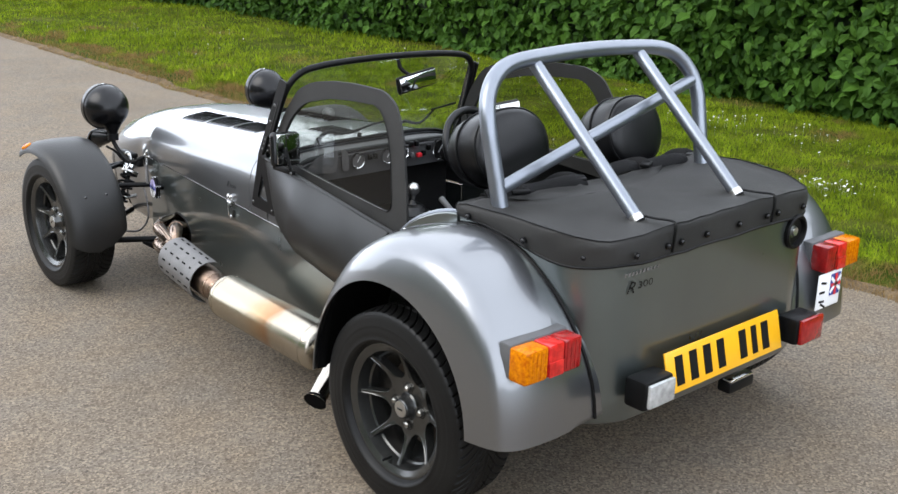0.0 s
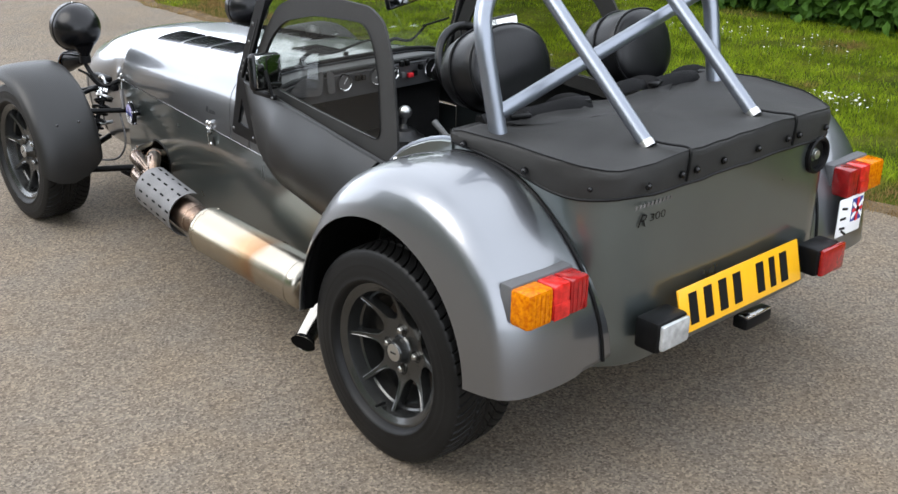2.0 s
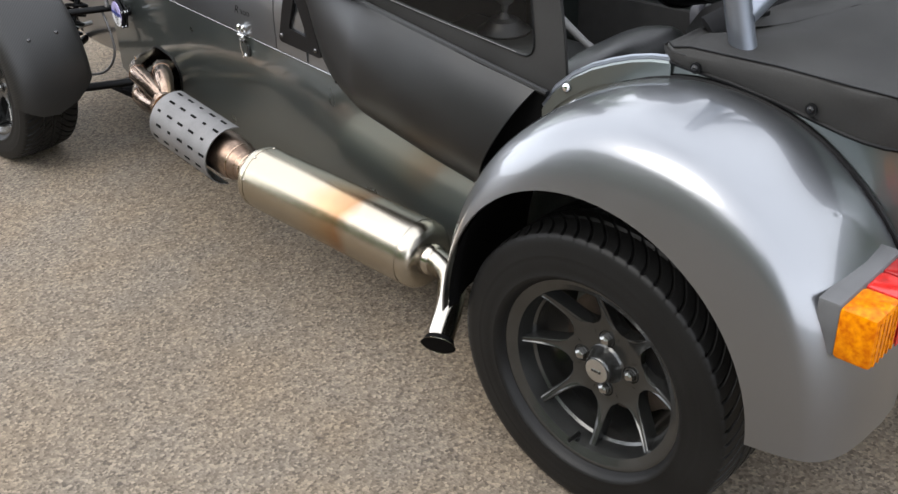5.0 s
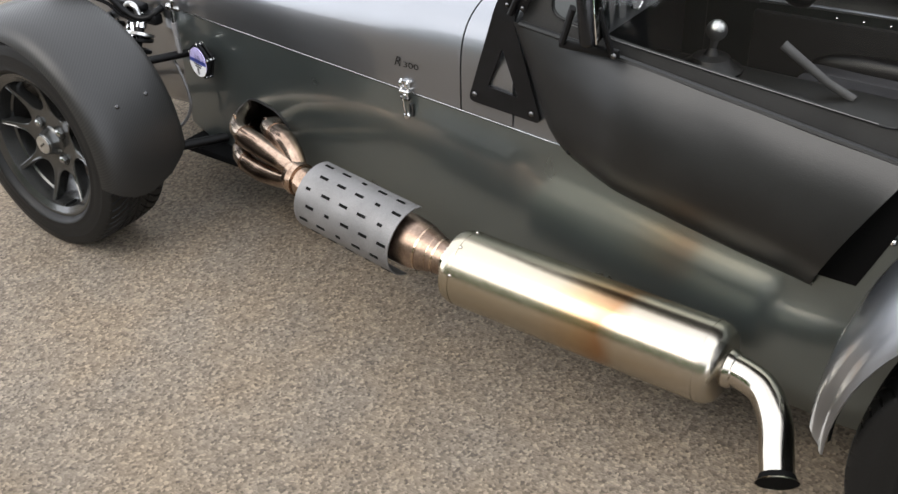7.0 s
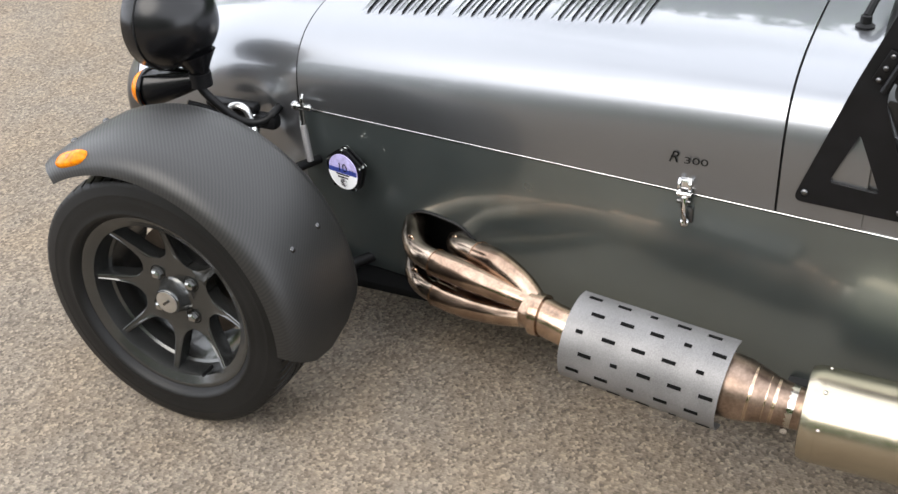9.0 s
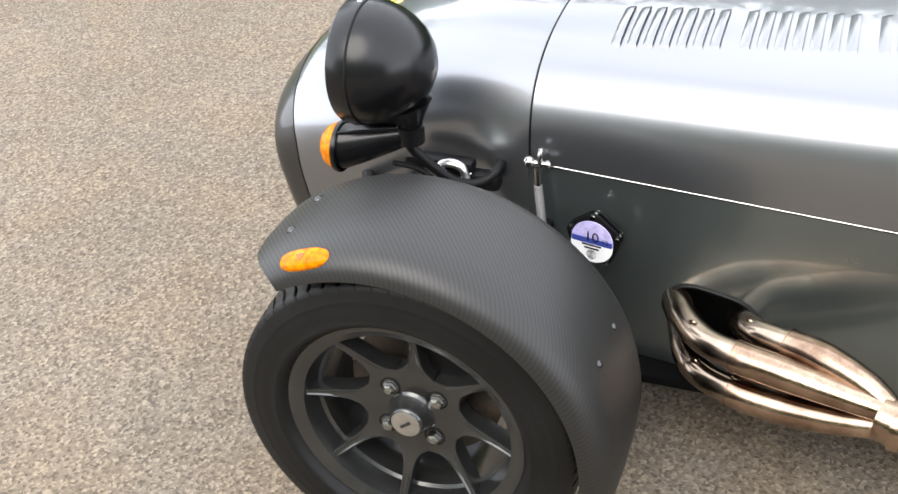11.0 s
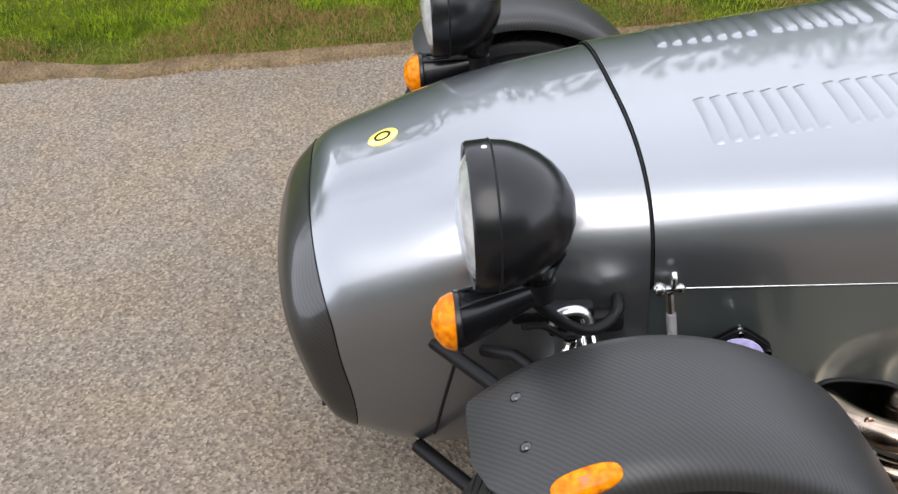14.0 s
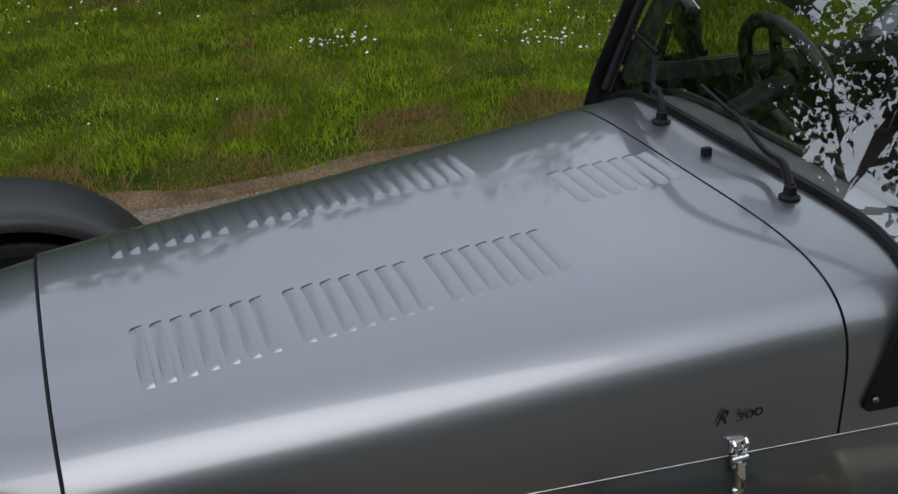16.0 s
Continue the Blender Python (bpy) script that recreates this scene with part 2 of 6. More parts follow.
def glass(name, tint=(0.92, 0.95, 0.94), rough=0.0, face=0.15):
    m = bpy.data.materials.new(name)
    m.use_nodes = True
    n, l = m.node_tree.nodes, m.node_tree.links
    n.clear()
    tr = n.new("ShaderNodeBsdfTransparent")
    tr.inputs["Color"].default_value = (*tint, 1)
    gl = n.new("ShaderNodeBsdfGlossy")
    gl.inputs["Roughness"].default_value = rough
    lw = n.new("ShaderNodeLayerWeight")
    lw.inputs["Blend"].default_value = 0.5
    pw = n.new("ShaderNodeMath")
    pw.operation = "POWER"
    pw.inputs[1].default_value = 4.0
    fr = n.new("ShaderNodeMath")
    fr.operation = "MULTIPLY_ADD"
    fr.inputs[1].default_value, fr.inputs[2].default_value = 0.80, face
    l.new(lw.outputs["Facing"], pw.inputs[0])
    l.new(pw.outputs[0], fr.inputs[0])
    mx = n.new("ShaderNodeMixShader")
    out = n.new("ShaderNodeOutputMaterial")
    l.new(fr.outputs[0], mx.inputs["Fac"])
    l.new(tr.outputs["BSDF"], mx.inputs[1])
    l.new(gl.outputs["BSDF"], mx.inputs[2])
    l.new(mx.outputs["Shader"], out.inputs["Surface"])
    return m


GLASS = glass("windscreen_glass", (0.86, 0.91, 0.87), face=0.20)
SCREENPLASTIC = glass("clear_plastic", (0.62, 0.62, 0.60), 0.01, 0.02)
MIRROR = material("mirror_glass", (0.85, 0.87, 0.86), 0.01, 1.0)


def asphalt():
    m = bpy.data.materials.new("worn_tarmac")
    m.use_nodes = True
    n, l = m.node_tree.nodes, m.node_tree.links
    b = n["Principled BSDF"]
    b.inputs["Roughness"].default_value = 0.9
    b.inputs["Specular IOR Level"].default_value = 0.3
    co = n.new("ShaderNodeTexCoord")
    vor = n.new("ShaderNodeTexVoronoi")
    vor.inputs["Scale"].default_value = 165
    fine = n.new("ShaderNodeTexNoise")
    fine.inputs["Scale"].default_value, fine.inputs["Detail"].default_value = 90, 6
    big = n.new("ShaderNodeTexNoise")
    big.inputs["Scale"].default_value, big.inputs["Detail"].default_value = 1.3, 5
    for t in (vor, fine, big):
        l.new(co.outputs["Object"], t.inputs["Vector"])
    sep = n.new("ShaderNodeSeparateColor")
    l.new(vor.outputs["Color"], sep.inputs["Color"])
    ramp = n.new("ShaderNodeValToRGB")
    e = ramp.color_ramp.elements
    e[0].position, e[0].color = 0.0, (0.069, 0.055, 0.0415, 1)
    e[1].position, e[1].color = 1.0, (0.223, 0.181, 0.134, 1)
    for p, c in ((0.35, (0.126, 0.102, 0.0755, 1)), (0.75, (0.156, 0.127, 0.0945, 1))):
        k = e.new(p)
        k.color = c
    l.new(sep.outputs["Red"], ramp.inputs["Fac"])
    fr = n.new("ShaderNodeMapRange")
    fr.inputs["From Min"].default_value, fr.inputs["From Max"].default_value = 0.35, 0.65
    fr.inputs["To Min"].default_value, fr.inputs["To Max"].default_value = 0.88, 1.12
    l.new(fine.outputs["Fac"], fr.inputs["Value"])
    br = n.new("ShaderNodeMapRange")
    br.inputs["From Min"].default_value, br.inputs["From Max"].default_value = 0.3, 0.7
    br.inputs["To Min"].default_value, br.inputs["To Max"].default_value = 0.88, 1.12
    l.new(big.outputs["Fac"], br.inputs["Value"])
    mul = n.new("ShaderNodeMath")
    mul.operation = "MULTIPLY"
    l.new(fr.outputs["Result"], mul.inputs[0])
    l.new(br.outputs["Result"], mul.inputs[1])
    sc = n.new("ShaderNodeVectorMath")
    sc.operation = "SCALE"
    l.new(ramp.outputs["Color"], sc.inputs[0])
    l.new(mul.outputs[0], sc.inputs["Scale"])
    # faint warm and cool patches of aggregate
    hue = n.new("ShaderNodeTexNoise")
    hue.inputs["Scale"].default_value, hue.inputs["Detail"].default_value = 4.5, 3
    l.new(co.outputs["Object"], hue.inputs["Vector"])
    hr = n.new("ShaderNodeValToRGB")
    h0, h1 = hr.color_ramp.elements
    h0.position, h0.color = 0.36, (0.975, 1.0, 1.04, 1)
    h1.position, h1.color = 0.64, (1.018, 0.992, 0.955, 1)
    l.new(hue.outputs["Fac"], hr.inputs["Fac"])
    tn = n.new("ShaderNodeVectorMath")
    tn.operation = "MULTIPLY"
    l.new(sc.outputs["Vector"], tn.inputs[0])
    l.new(hr.outputs["Color"], tn.inputs[1])
    l.new(tn.outputs["Vector"], b.inputs["Base Color"])
    bp = n.new("ShaderNodeBump")
    bp.inputs["Strength"].default_value, bp.inputs["Distance"].default_value = 0.38, 0.004
    l.new(vor.outputs["Distance"], bp.inputs["Height"])
    l.new(bp.outputs["Normal"], b.inputs["Normal"])
    return m


ASPHALT = asphalt()


def island_leaf(name, dark, light, rough=0.5, trans=0.25, dry=None):
    """Foliage whose colour varies from blade to blade and leaf to leaf."""
    m = bpy.data.materials.new(name)
    m.use_nodes = True
    n, l = m.node_tree.nodes, m.node_tree.links
    b = n["Principled BSDF"]
    b.inputs["Roughness"].default_value = rough
    b.inputs["Specular IOR Level"].default_value = 0.08
    g = n.new("ShaderNodeNewGeometry")
    co = n.new("ShaderNodeTexCoord")
    nz = n.new("ShaderNodeTexNoise")
    nz.inputs["Scale"].default_value, nz.inputs["Detail"].default_value = 1.1, 4
    l.new(co.outputs["Object"], nz.inputs["Vector"])
    av = n.new("ShaderNodeMath")
    av.operation = "MULTIPLY_ADD"
    av.inputs[1].default_value = 0.5
    half = n.new("ShaderNodeMath")
    half.operation = "MULTIPLY"
    half.inputs[1].default_value = 0.5
    l.new(g.outputs["Random Per Island"], av.inputs[0])
    l.new(nz.outputs["Fac"], half.inputs[0])
    l.new(half.outputs[0], av.inputs[2])
    ramp = n.new("ShaderNodeValToRGB")
    ramp.color_ramp.elements[0].color, ramp.color_ramp.elements[1].color = (*dark, 1), (*light, 1)
    ramp.color_ramp.elements[0].position, ramp.color_ramp.elements[1].position = 0.2, 0.85
    l.new(av.outputs[0], ramp.inputs["Fac"])
    tint = ramp.outputs["Color"]
    if dry:
        # lighter and darker tufts
        tn = n.new("ShaderNodeTexNoise")
        tn.inputs["Scale"].default_value, tn.inputs["Detail"].default_value = 5.5, 5
        l.new(co.outputs["Object"], tn.inputs["Vector"])
        tr = n.new("ShaderNodeMapRange")
        tr.inputs["From Min"].default_value, tr.inputs["From Max"].default_value = 0.33, 0.68
        tr.inputs["To Min"].default_value, tr.inputs["To Max"].default_value = 0.55, 1.55
        l.new(tn.outputs["Fac"], tr.inputs["Value"])
        ts = n.new("ShaderNodeVectorMath")
        ts.operation = "SCALE"
        l.new(tint, ts.inputs[0])
        l.new(tr.outputs["Result"], ts.inputs["Scale"])
        tint = ts.outputs["Vector"]
        # straw-brown patches, most of them along the edge of the drive
        pn = n.new("ShaderNodeTexNoise")
        pn.inputs["Scale"].default_value, pn.inputs["Detail"].default_value = 1.9, 5
        l.new(co.outputs["Object"], pn.inputs["Vector"])
        sp = n.new("ShaderNodeSeparateXYZ")
        l.new(co.outputs["Object"], sp.inputs[0])
        ed = n.new("ShaderNodeMapRange")
        ed.inputs["From Min"].default_value, ed.inputs["From Max"].default_value = 2.05, 2.6
        ed.inputs["To Min"].default_value, ed.inputs["To Max"].default_value = 0.25, 0.0
        l.new(sp.outputs["X"], ed.inputs["Value"])
        sm = n.new("ShaderNodeMath")
        l.new(pn.outputs["Fac"], sm.inputs[0])
        l.new(ed.outputs["Result"], sm.inputs[1])
        pr = n.new("ShaderNodeMapRange")
        pr.inputs["From Min"].default_value, pr.inputs["From Max"].default_value = 0.60, 0.70
        l.new(sm.outputs[0], pr.inputs["Value"])
        dm = n.new("ShaderNodeMix")
        dm.data_type = "RGBA"
        dm.inputs["B"].default_value = (*dry, 1)
        l.new(pr.outputs["Result"], dm.inputs["Factor"])
        l.new(tint, dm.inputs["A"])
        tint = dm.outputs["Result"]
    l.new(tint, b.inputs["Base Color"])
    tl = n.new("ShaderNodeBsdfTranslucent")
    l.new(tint, tl.inputs["Color"])
    mx = n.new("ShaderNodeMixShader")
    mx.inputs["Fac"].default_value = trans
    l.new(b.outputs["BSDF"], mx.inputs[1])
    l.new(tl.outputs["BSDF"], mx.inputs[2])
    l.new(mx.outputs["Shader"], n["Material Output"].inputs["Surface"])
    return m


HEDGELEAF = island_leaf("hedge_leaf", (0.016, 0.045, 0.006), (0.070, 0.150, 0.020))
TREELEAF = island_leaf("tree_leaf", (0.035, 0.080, 0.014), (0.095, 0.170, 0.030), trans=0.35)
BLADE = island_leaf("grass_blade", (0.070, 0.124, 0.005), (0.240, 0.298, 0.014), 0.8, 0.3, (0.20, 0.130, 0.050))
SOIL = material("mown_turf", (0.035, 0.058, 0.004), 0.95, spec=0.05, var=0.4, var_scale=3, grain=0.4, grain_scale=60, bump=0.8, bump_scale=80, bump_dist=0.02, color2=(0.075, 0.082, 0.012))
HEDGESHADE = material("hedge_shade_sheet", (0.012, 0.025, 0.008), 0.95, var=0.5, var_scale=6, bump=0.8, bump_scale=20)
BARK = material("bark", (0.10, 0.075, 0.05), 0.9, var=0.4, var_scale=12, bump=0.9, bump_scale=30, bump_dist=0.02)
DRYEARTH = material("bare_edge_earth", (0.110, 0.078, 0.045), 0.95, spec=0.1, var=0.35, var_scale=8, grain=0.4, grain_scale=120, bump=0.8, bump_scale=90, bump_dist=0.01)
PETAL = material("daisy_petal", (0.55, 0.55, 0.51), 0.6)


# ---- mesh helpers ----
def finish(bm, name, mats, parent=None, label="", smooth=40.0):
    me = bpy.data.meshes.new(name)
    bmesh.ops.recalc_face_normals(bm, faces=bm.faces)
    bm.to_mesh(me)
    bm.free()
    for m in mats if isinstance(mats, (list, tuple)) else [mats]:
        me.materials.append(m)
    if smooth:
        me.polygons.foreach_set("use_smooth", [True] * len(me.polygons))
        me.set_sharp_from_angle(angle=radians(smooth))
    ob = new(name, me)
    if parent:
        ob.parent = parent
    if label:
        ob["label"] = label
    return ob


def part(name, bm, mats, parent, label="", smooth=40.0):
    return finish(bm, name, mats, parent, label, smooth)


def flipped(bm):
    """The same mesh mirrored to the other side of the car."""
    out = bm.copy()
    for v in out.verts:
        v.co.x = -v.co.x
    return out


def pair(name, bm, mats, parent, label="", smooth=40.0):
    other = flipped(bm)
    return part(name, bm, mats, parent, label, smooth), part(name, other, mats, parent, label, smooth)


def curve(*knots):
    """A smooth function through (position, value) knots."""
    k = sorted(knots)
    xs, ys = [a for a, _ in k], [b for _, b in k]
    d = [(ys[i + 1] - ys[i]) / (xs[i + 1] - xs[i]) for i in range(len(k) - 1)]
    m = [d[0]] + [0.0 if d[i - 1] * d[i] <= 0 else 2 * d[i - 1] * d[i] / (d[i - 1] + d[i]) for i in range(1, len(d))] + [d[-1]]

    def at(x):
        x = min(max(x, xs[0]), xs[-1])
        i = max(j for j in range(len(xs) - 1) if xs[j] <= x) if x > xs[0] else 0
        h = xs[i + 1] - xs[i]
        t = (x - xs[i]) / h
        return ((2 * t**3 - 3 * t**2 + 1) * ys[i] + (t**3 - 2 * t**2 + t) * h * m[i]
                + (-2 * t**3 + 3 * t**2) * ys[i + 1] + (t**3 - t**2) * h * m[i + 1])
    return at


def grid(rows, bm=None, close=False, mat=0):
    """Faces over rows of points; close joins the ends of each row."""
    bm = bm or bmesh.new()
    vs = [[bm.verts.new(p) for p in r] for r in rows]
    n = len(rows[0])
    for a, b in zip(vs, vs[1:]):
        for i in range(n if close else n - 1):
            j = (i + 1) % n
            f = bm.faces.new((a[i], a[j], b[j], b[i]))
            f.material_index = mat
    return bm, vs


def shell(rows, thick, close=False):
    """A sheet over rows of points, given thickness away from its outer face."""
    bm, _ = grid(rows, close=close)
    bmesh.ops.recalc_face_normals(bm, faces=bm.faces)
    bmesh.ops.solidify(bm, geom=bm.faces[:], thickness=thick)
    return bm


def smooth_path(pts, steps=6):
    """Catmull-Rom points through the given ones."""
    p = [Vector(a) for a in pts]
    p = [2 * p[0] - p[1]] + p + [2 * p[-1] - p[-2]]
    out = []
    for i in range(1, len(p) - 2):
        for s in range(steps):
            t = s / steps
            out.append(0.5 * (2 * p[i] + (p[i + 1] - p[i - 1]) * t + (2 * p[i - 1] - 5 * p[i] + 4 * p[i + 1] - p[i + 2]) * t * t
                              + (3 * p[i] - p[i - 1] - 3 * p[i + 1] + p[i + 2]) * t**3))
    return out + [p[-2]]


def tube(pts, r, seg=12, bm=None, cap=True, mat=0, flat=1.0):
    """A round bar along pts; r may be a list. flat squeezes it in one direction."""
    bm = bm or bmesh.new()
    pts = [Vector(p) for p in pts]
    rs = r if isinstance(r, (list, tuple)) else [r] * len(pts)
    prev = None
    rows = []
    for i, p in enumerate(pts):
        d = (pts[min(i + 1, len(pts) - 1)] - pts[max(i - 1, 0)]).normalized()
        if prev is None:
            prev = d.orthogonal().normalized()
        u = (prev - d * prev.dot(d)).normalized()
        v = d.cross(u)
        prev = u
        rows.append([p + rs[i] * (math.cos(a) * u + flat * math.sin(a) * v) for a in [2 * math.pi * k / seg for k in range(seg)]])
    _, vs = grid(rows, bm, True, mat)
    if cap:
        for ring in (vs[0][::-1], vs[-1]):
            f = bm.faces.new(ring)
            f.material_index = mat
    return bm


def rod(a, b, r, seg=12, bm=None, mat=0):
    return tube([a, b], r, seg, bm, True, mat)


def revolve(profile, seg=48, centre=(0, 0, 0), axis="x", bm=None, mat=0, closed=False):
    """Profile of (along, radius) turned about an axis through centre."""
    c = Vector(centre)
    rows = []
    for k in range(seg):
        a = 2 * math.pi * k / seg
        s, t = math.sin(a), math.cos(a)
        put = {"x": lambda h, r: Vector((h, r * s, r * t)), "y": lambda h, r: Vector((r * s, h, r * t)), "z": lambda h, r: Vector((r * s, r * t, h))}[axis]
        rows.append([c + put(h, r) for h, r in profile])
    rows.append(rows[0])
    bm, _ = grid(rows, bm, closed, mat)
    bmesh.ops.remove_doubles(bm, verts=bm.verts, dist=1e-6)
    return bm


def box(c, size, bevel=0.004, bm=None, turn=None, mat=0, seg=2):
    own = bmesh.new()
    bmesh.ops.create_cube(own, size=1)
    for v in own.verts:
        v.co = Vector((v.co.x * size[0], v.co.y * size[1], v.co.z * size[2]))
    if bevel:
        bmesh.ops.bevel(own, geom=own.edges[:], offset=bevel, segments=seg, affect="EDGES", profile=0.5)
    m = Matrix.Translation(c) @ (turn.to_4x4() if turn is not None else Matrix())
    own.transform(m)
    for f in own.faces:
        f.material_index = mat
    if bm is None:
        return own
    tmp = bpy.data.meshes.new("tmp")
    own.to_mesh(tmp)
    own.free()
    bm.from_mesh(tmp)
    bpy.data.meshes.remove(tmp)
    return bm


def plate(outline, put, thick, holes=(), bm=None, mat=0):
    """A flat panel with an outline and holes in two coordinates, laid in space by put(u, v, depth)."""
    bm = bm or bmesh.new()
    edges, loops = [], []
    for loop in (outline, *holes):
        vs = [bm.verts.new(put(u, v, 0)) for u, v in loop]
        loops.append(loop)
        edges += [bm.edges.new((vs[i], vs[(i + 1) % len(vs)])) for i in range(len(vs))]
    face = bmesh.ops.triangle_fill(bm, edges=edges, use_beauty=True)
    fs = [g for g in face["geom"] if isinstance(g, bmesh.types.BMFace)]
    if thick:
        back = {}
        for f in fs:
            for v in f.verts:
                back.setdefault(v, None)
        p0, p1 = Vector(put(0, 0, 0)), Vector(put(0, 0, thick))
        for v in back:
            back[v] = bm.verts.new(v.co + (p1 - p0))
        for f in fs:
            bm.faces.new([back[v] for v in reversed(f.verts)])
        for e in edges:
            a, b = e.verts
            if a in back and b in back:
                bm.faces.new((a, b, back[b], back[a]))
    for f in bm.faces:
        f.material_index = mat
    return bm


def rounded(pts, r, seg=5):
    """Outline with its corners rounded; r may be a list."""
    out = []
    n = len(pts)
    for i, p in enumerate(pts):
        p, a, b = Vector(p), Vector(pts[i - 1]), Vector(pts[(i + 1) % n])
        rr = r[i] if isinstance(r, (list, tuple)) else r
        ua, ub = (a - p), (b - p)
        rr = min(rr, ua.length * 0.48, ub.length * 0.48)
        s, e = p + ua.normalized() * rr, p + ub.normalized() * rr
        for k in range(seg + 1):
            t = k / seg
            q = s * (1 - t) ** 2 + p * 2 * t * (1 - t) + e * t * t
            out.append((q.x, q.y))
    return out


def dome(c, rad, axis, flat=0.5, seg=14, rings=5, bm=None, mat=0):
    """A low round head, such as of a screw or stud, standing on c along axis."""
    bm = bm or bmesh.new()
    d = Vector(axis).normalized()
    u = d.orthogonal().normalized()
    v = d.cross(u)
    rows = []
    for i in range(rings + 1):
        t = (math.pi / 2) * i / rings
        rr, h = rad * math.cos(t) + 1e-5, rad * flat * math.sin(t)
        rows.append([Vector(c) + d * h + rr * (math.cos(a) * u + math.sin(a) * v) for a in [2 * math.pi * k / seg for k in range(seg)]])
    grid(rows, bm, True, mat)
    return bm


def mesh_from(name, verts, faces, mat, kind="", label="", category=""):
    me = bpy.data.meshes.new(name)
    me.from_pydata(verts, [], faces)
    me.materials.append(mat)
    return tagged(new(name, me), label, category, kind=kind)


def lettering(text, size, m, mat, parent, name):
    cu = bpy.data.curves.new("tmp_text", "FONT")
    cu.body, cu.size, cu.align_x, cu.align_y = text, size, "CENTER", "CENTER"
    ob = bpy.data.objects.new("tmp_text", cu)
    scene.collection.objects.link(ob)
    me = bpy.data.meshes.new_from_object(ob.evaluated_get(bpy.context.evaluated_depsgraph_get()))
    bpy.data.objects.remove(ob)
    bpy.data.curves.remove(cu)
    me.transform(m)
    me.materials.clear()
    me.materials.append(mat)
    t = new(name, me)
    t.parent = parent
    return t


# faces on which lettering stands: towards -x, towards +x and towards -y
face_left = Matrix(((0, 0, -1, 0), (-1, 0, 0, 0), (0, 1, 0, 0), (0, 0, 0, 1)))
face_right = Matrix(((0, 0, 1, 0), (1, 0, 0, 0), (0, 1, 0, 0), (0, 0, 0, 1)))
face_rear = Matrix(((1, 0, 0, 0), (0, 0, -1, 0), (0, 1, 0, 0), (0, 0, 0, 1)))


# ---- ground, verge, hedge ----
bm = bmesh.new()
n = 40
grid([[(-400 + 800 * i / n, -400 + 800 * j / n, 0) for i in range(n + 1)] for j in range(n + 1)], bm)
tagged(finish(bm, "ground", ASPHALT), "worn grey-brown fine gravel tarmac drive", "tarmac", kind="structure")

EDGE = 1.96
rng = np.random.default_rng(7)


def edge_x(y):
    return EDGE + 0.05 * noise.noise((y * 0.9, 3.1, 0)) + 0.03 * noise.noise((y * 4.0, 1.7, 0)) + 0.012 * (y - 2)**2 * 0.1


def verge_z(x, y):
    d = max(0.0, x - edge_x(y))
    return min(0.035, d * 0.14) + 0.012 * noise.noise((x * 1.3, y * 1.3, 5)) * min(1, d * 3) + 0.05 * min(1, d / 3)


ys = [-400, -60] + [-8 + 0.125 * i for i in range(0, 245)] + [60, 400]
rows = []
for y in ys:
    yy = min(max(y, -8), 22.5)
    e = edge_x(yy)
    xs = [e - 0.03, e, e + 0.03, e + 0.08, e + 0.15, e + 0.3, e + 0.5] + [e + 0.75 + 0.25 * k for k in range(12)] + [12, 40, 400]
    rows.append([(x, y, (-0.02 if i == 0 else 0.004 + verge_z(x, yy))) for i, x in enumerate(xs)])
bm, _ = grid(rows)
tagged(finish(bm, "verge", SOIL), "mown grass verge along the drive", "grass verge", kind="structure")

rows = []
for i in range(0, 245):
    y = -8 + 0.125 * i
    e = edge_x(y)
    w = 0.03 + 0.07 * max(0, noise.noise((y * 2.2, 8.0, 0)) + 0.25)
    o = 0.06 + 0.08 * abs(noise.noise((y * 6, 2, 0)))
    rows.append([(e - o, y, -0.004), (e - o * 0.5, y, 0.003), (e + 0.02, y, 0.012 + verge_z(e + 0.02, y)), (e + w, y, 0.010 + verge_z(e + w, y))])
bm, _ = grid(rows)
tagged(finish(bm, "verge_edge", DRYEARTH), "bare dry earth along the edge of the grass", "earth edge", kind="structure")


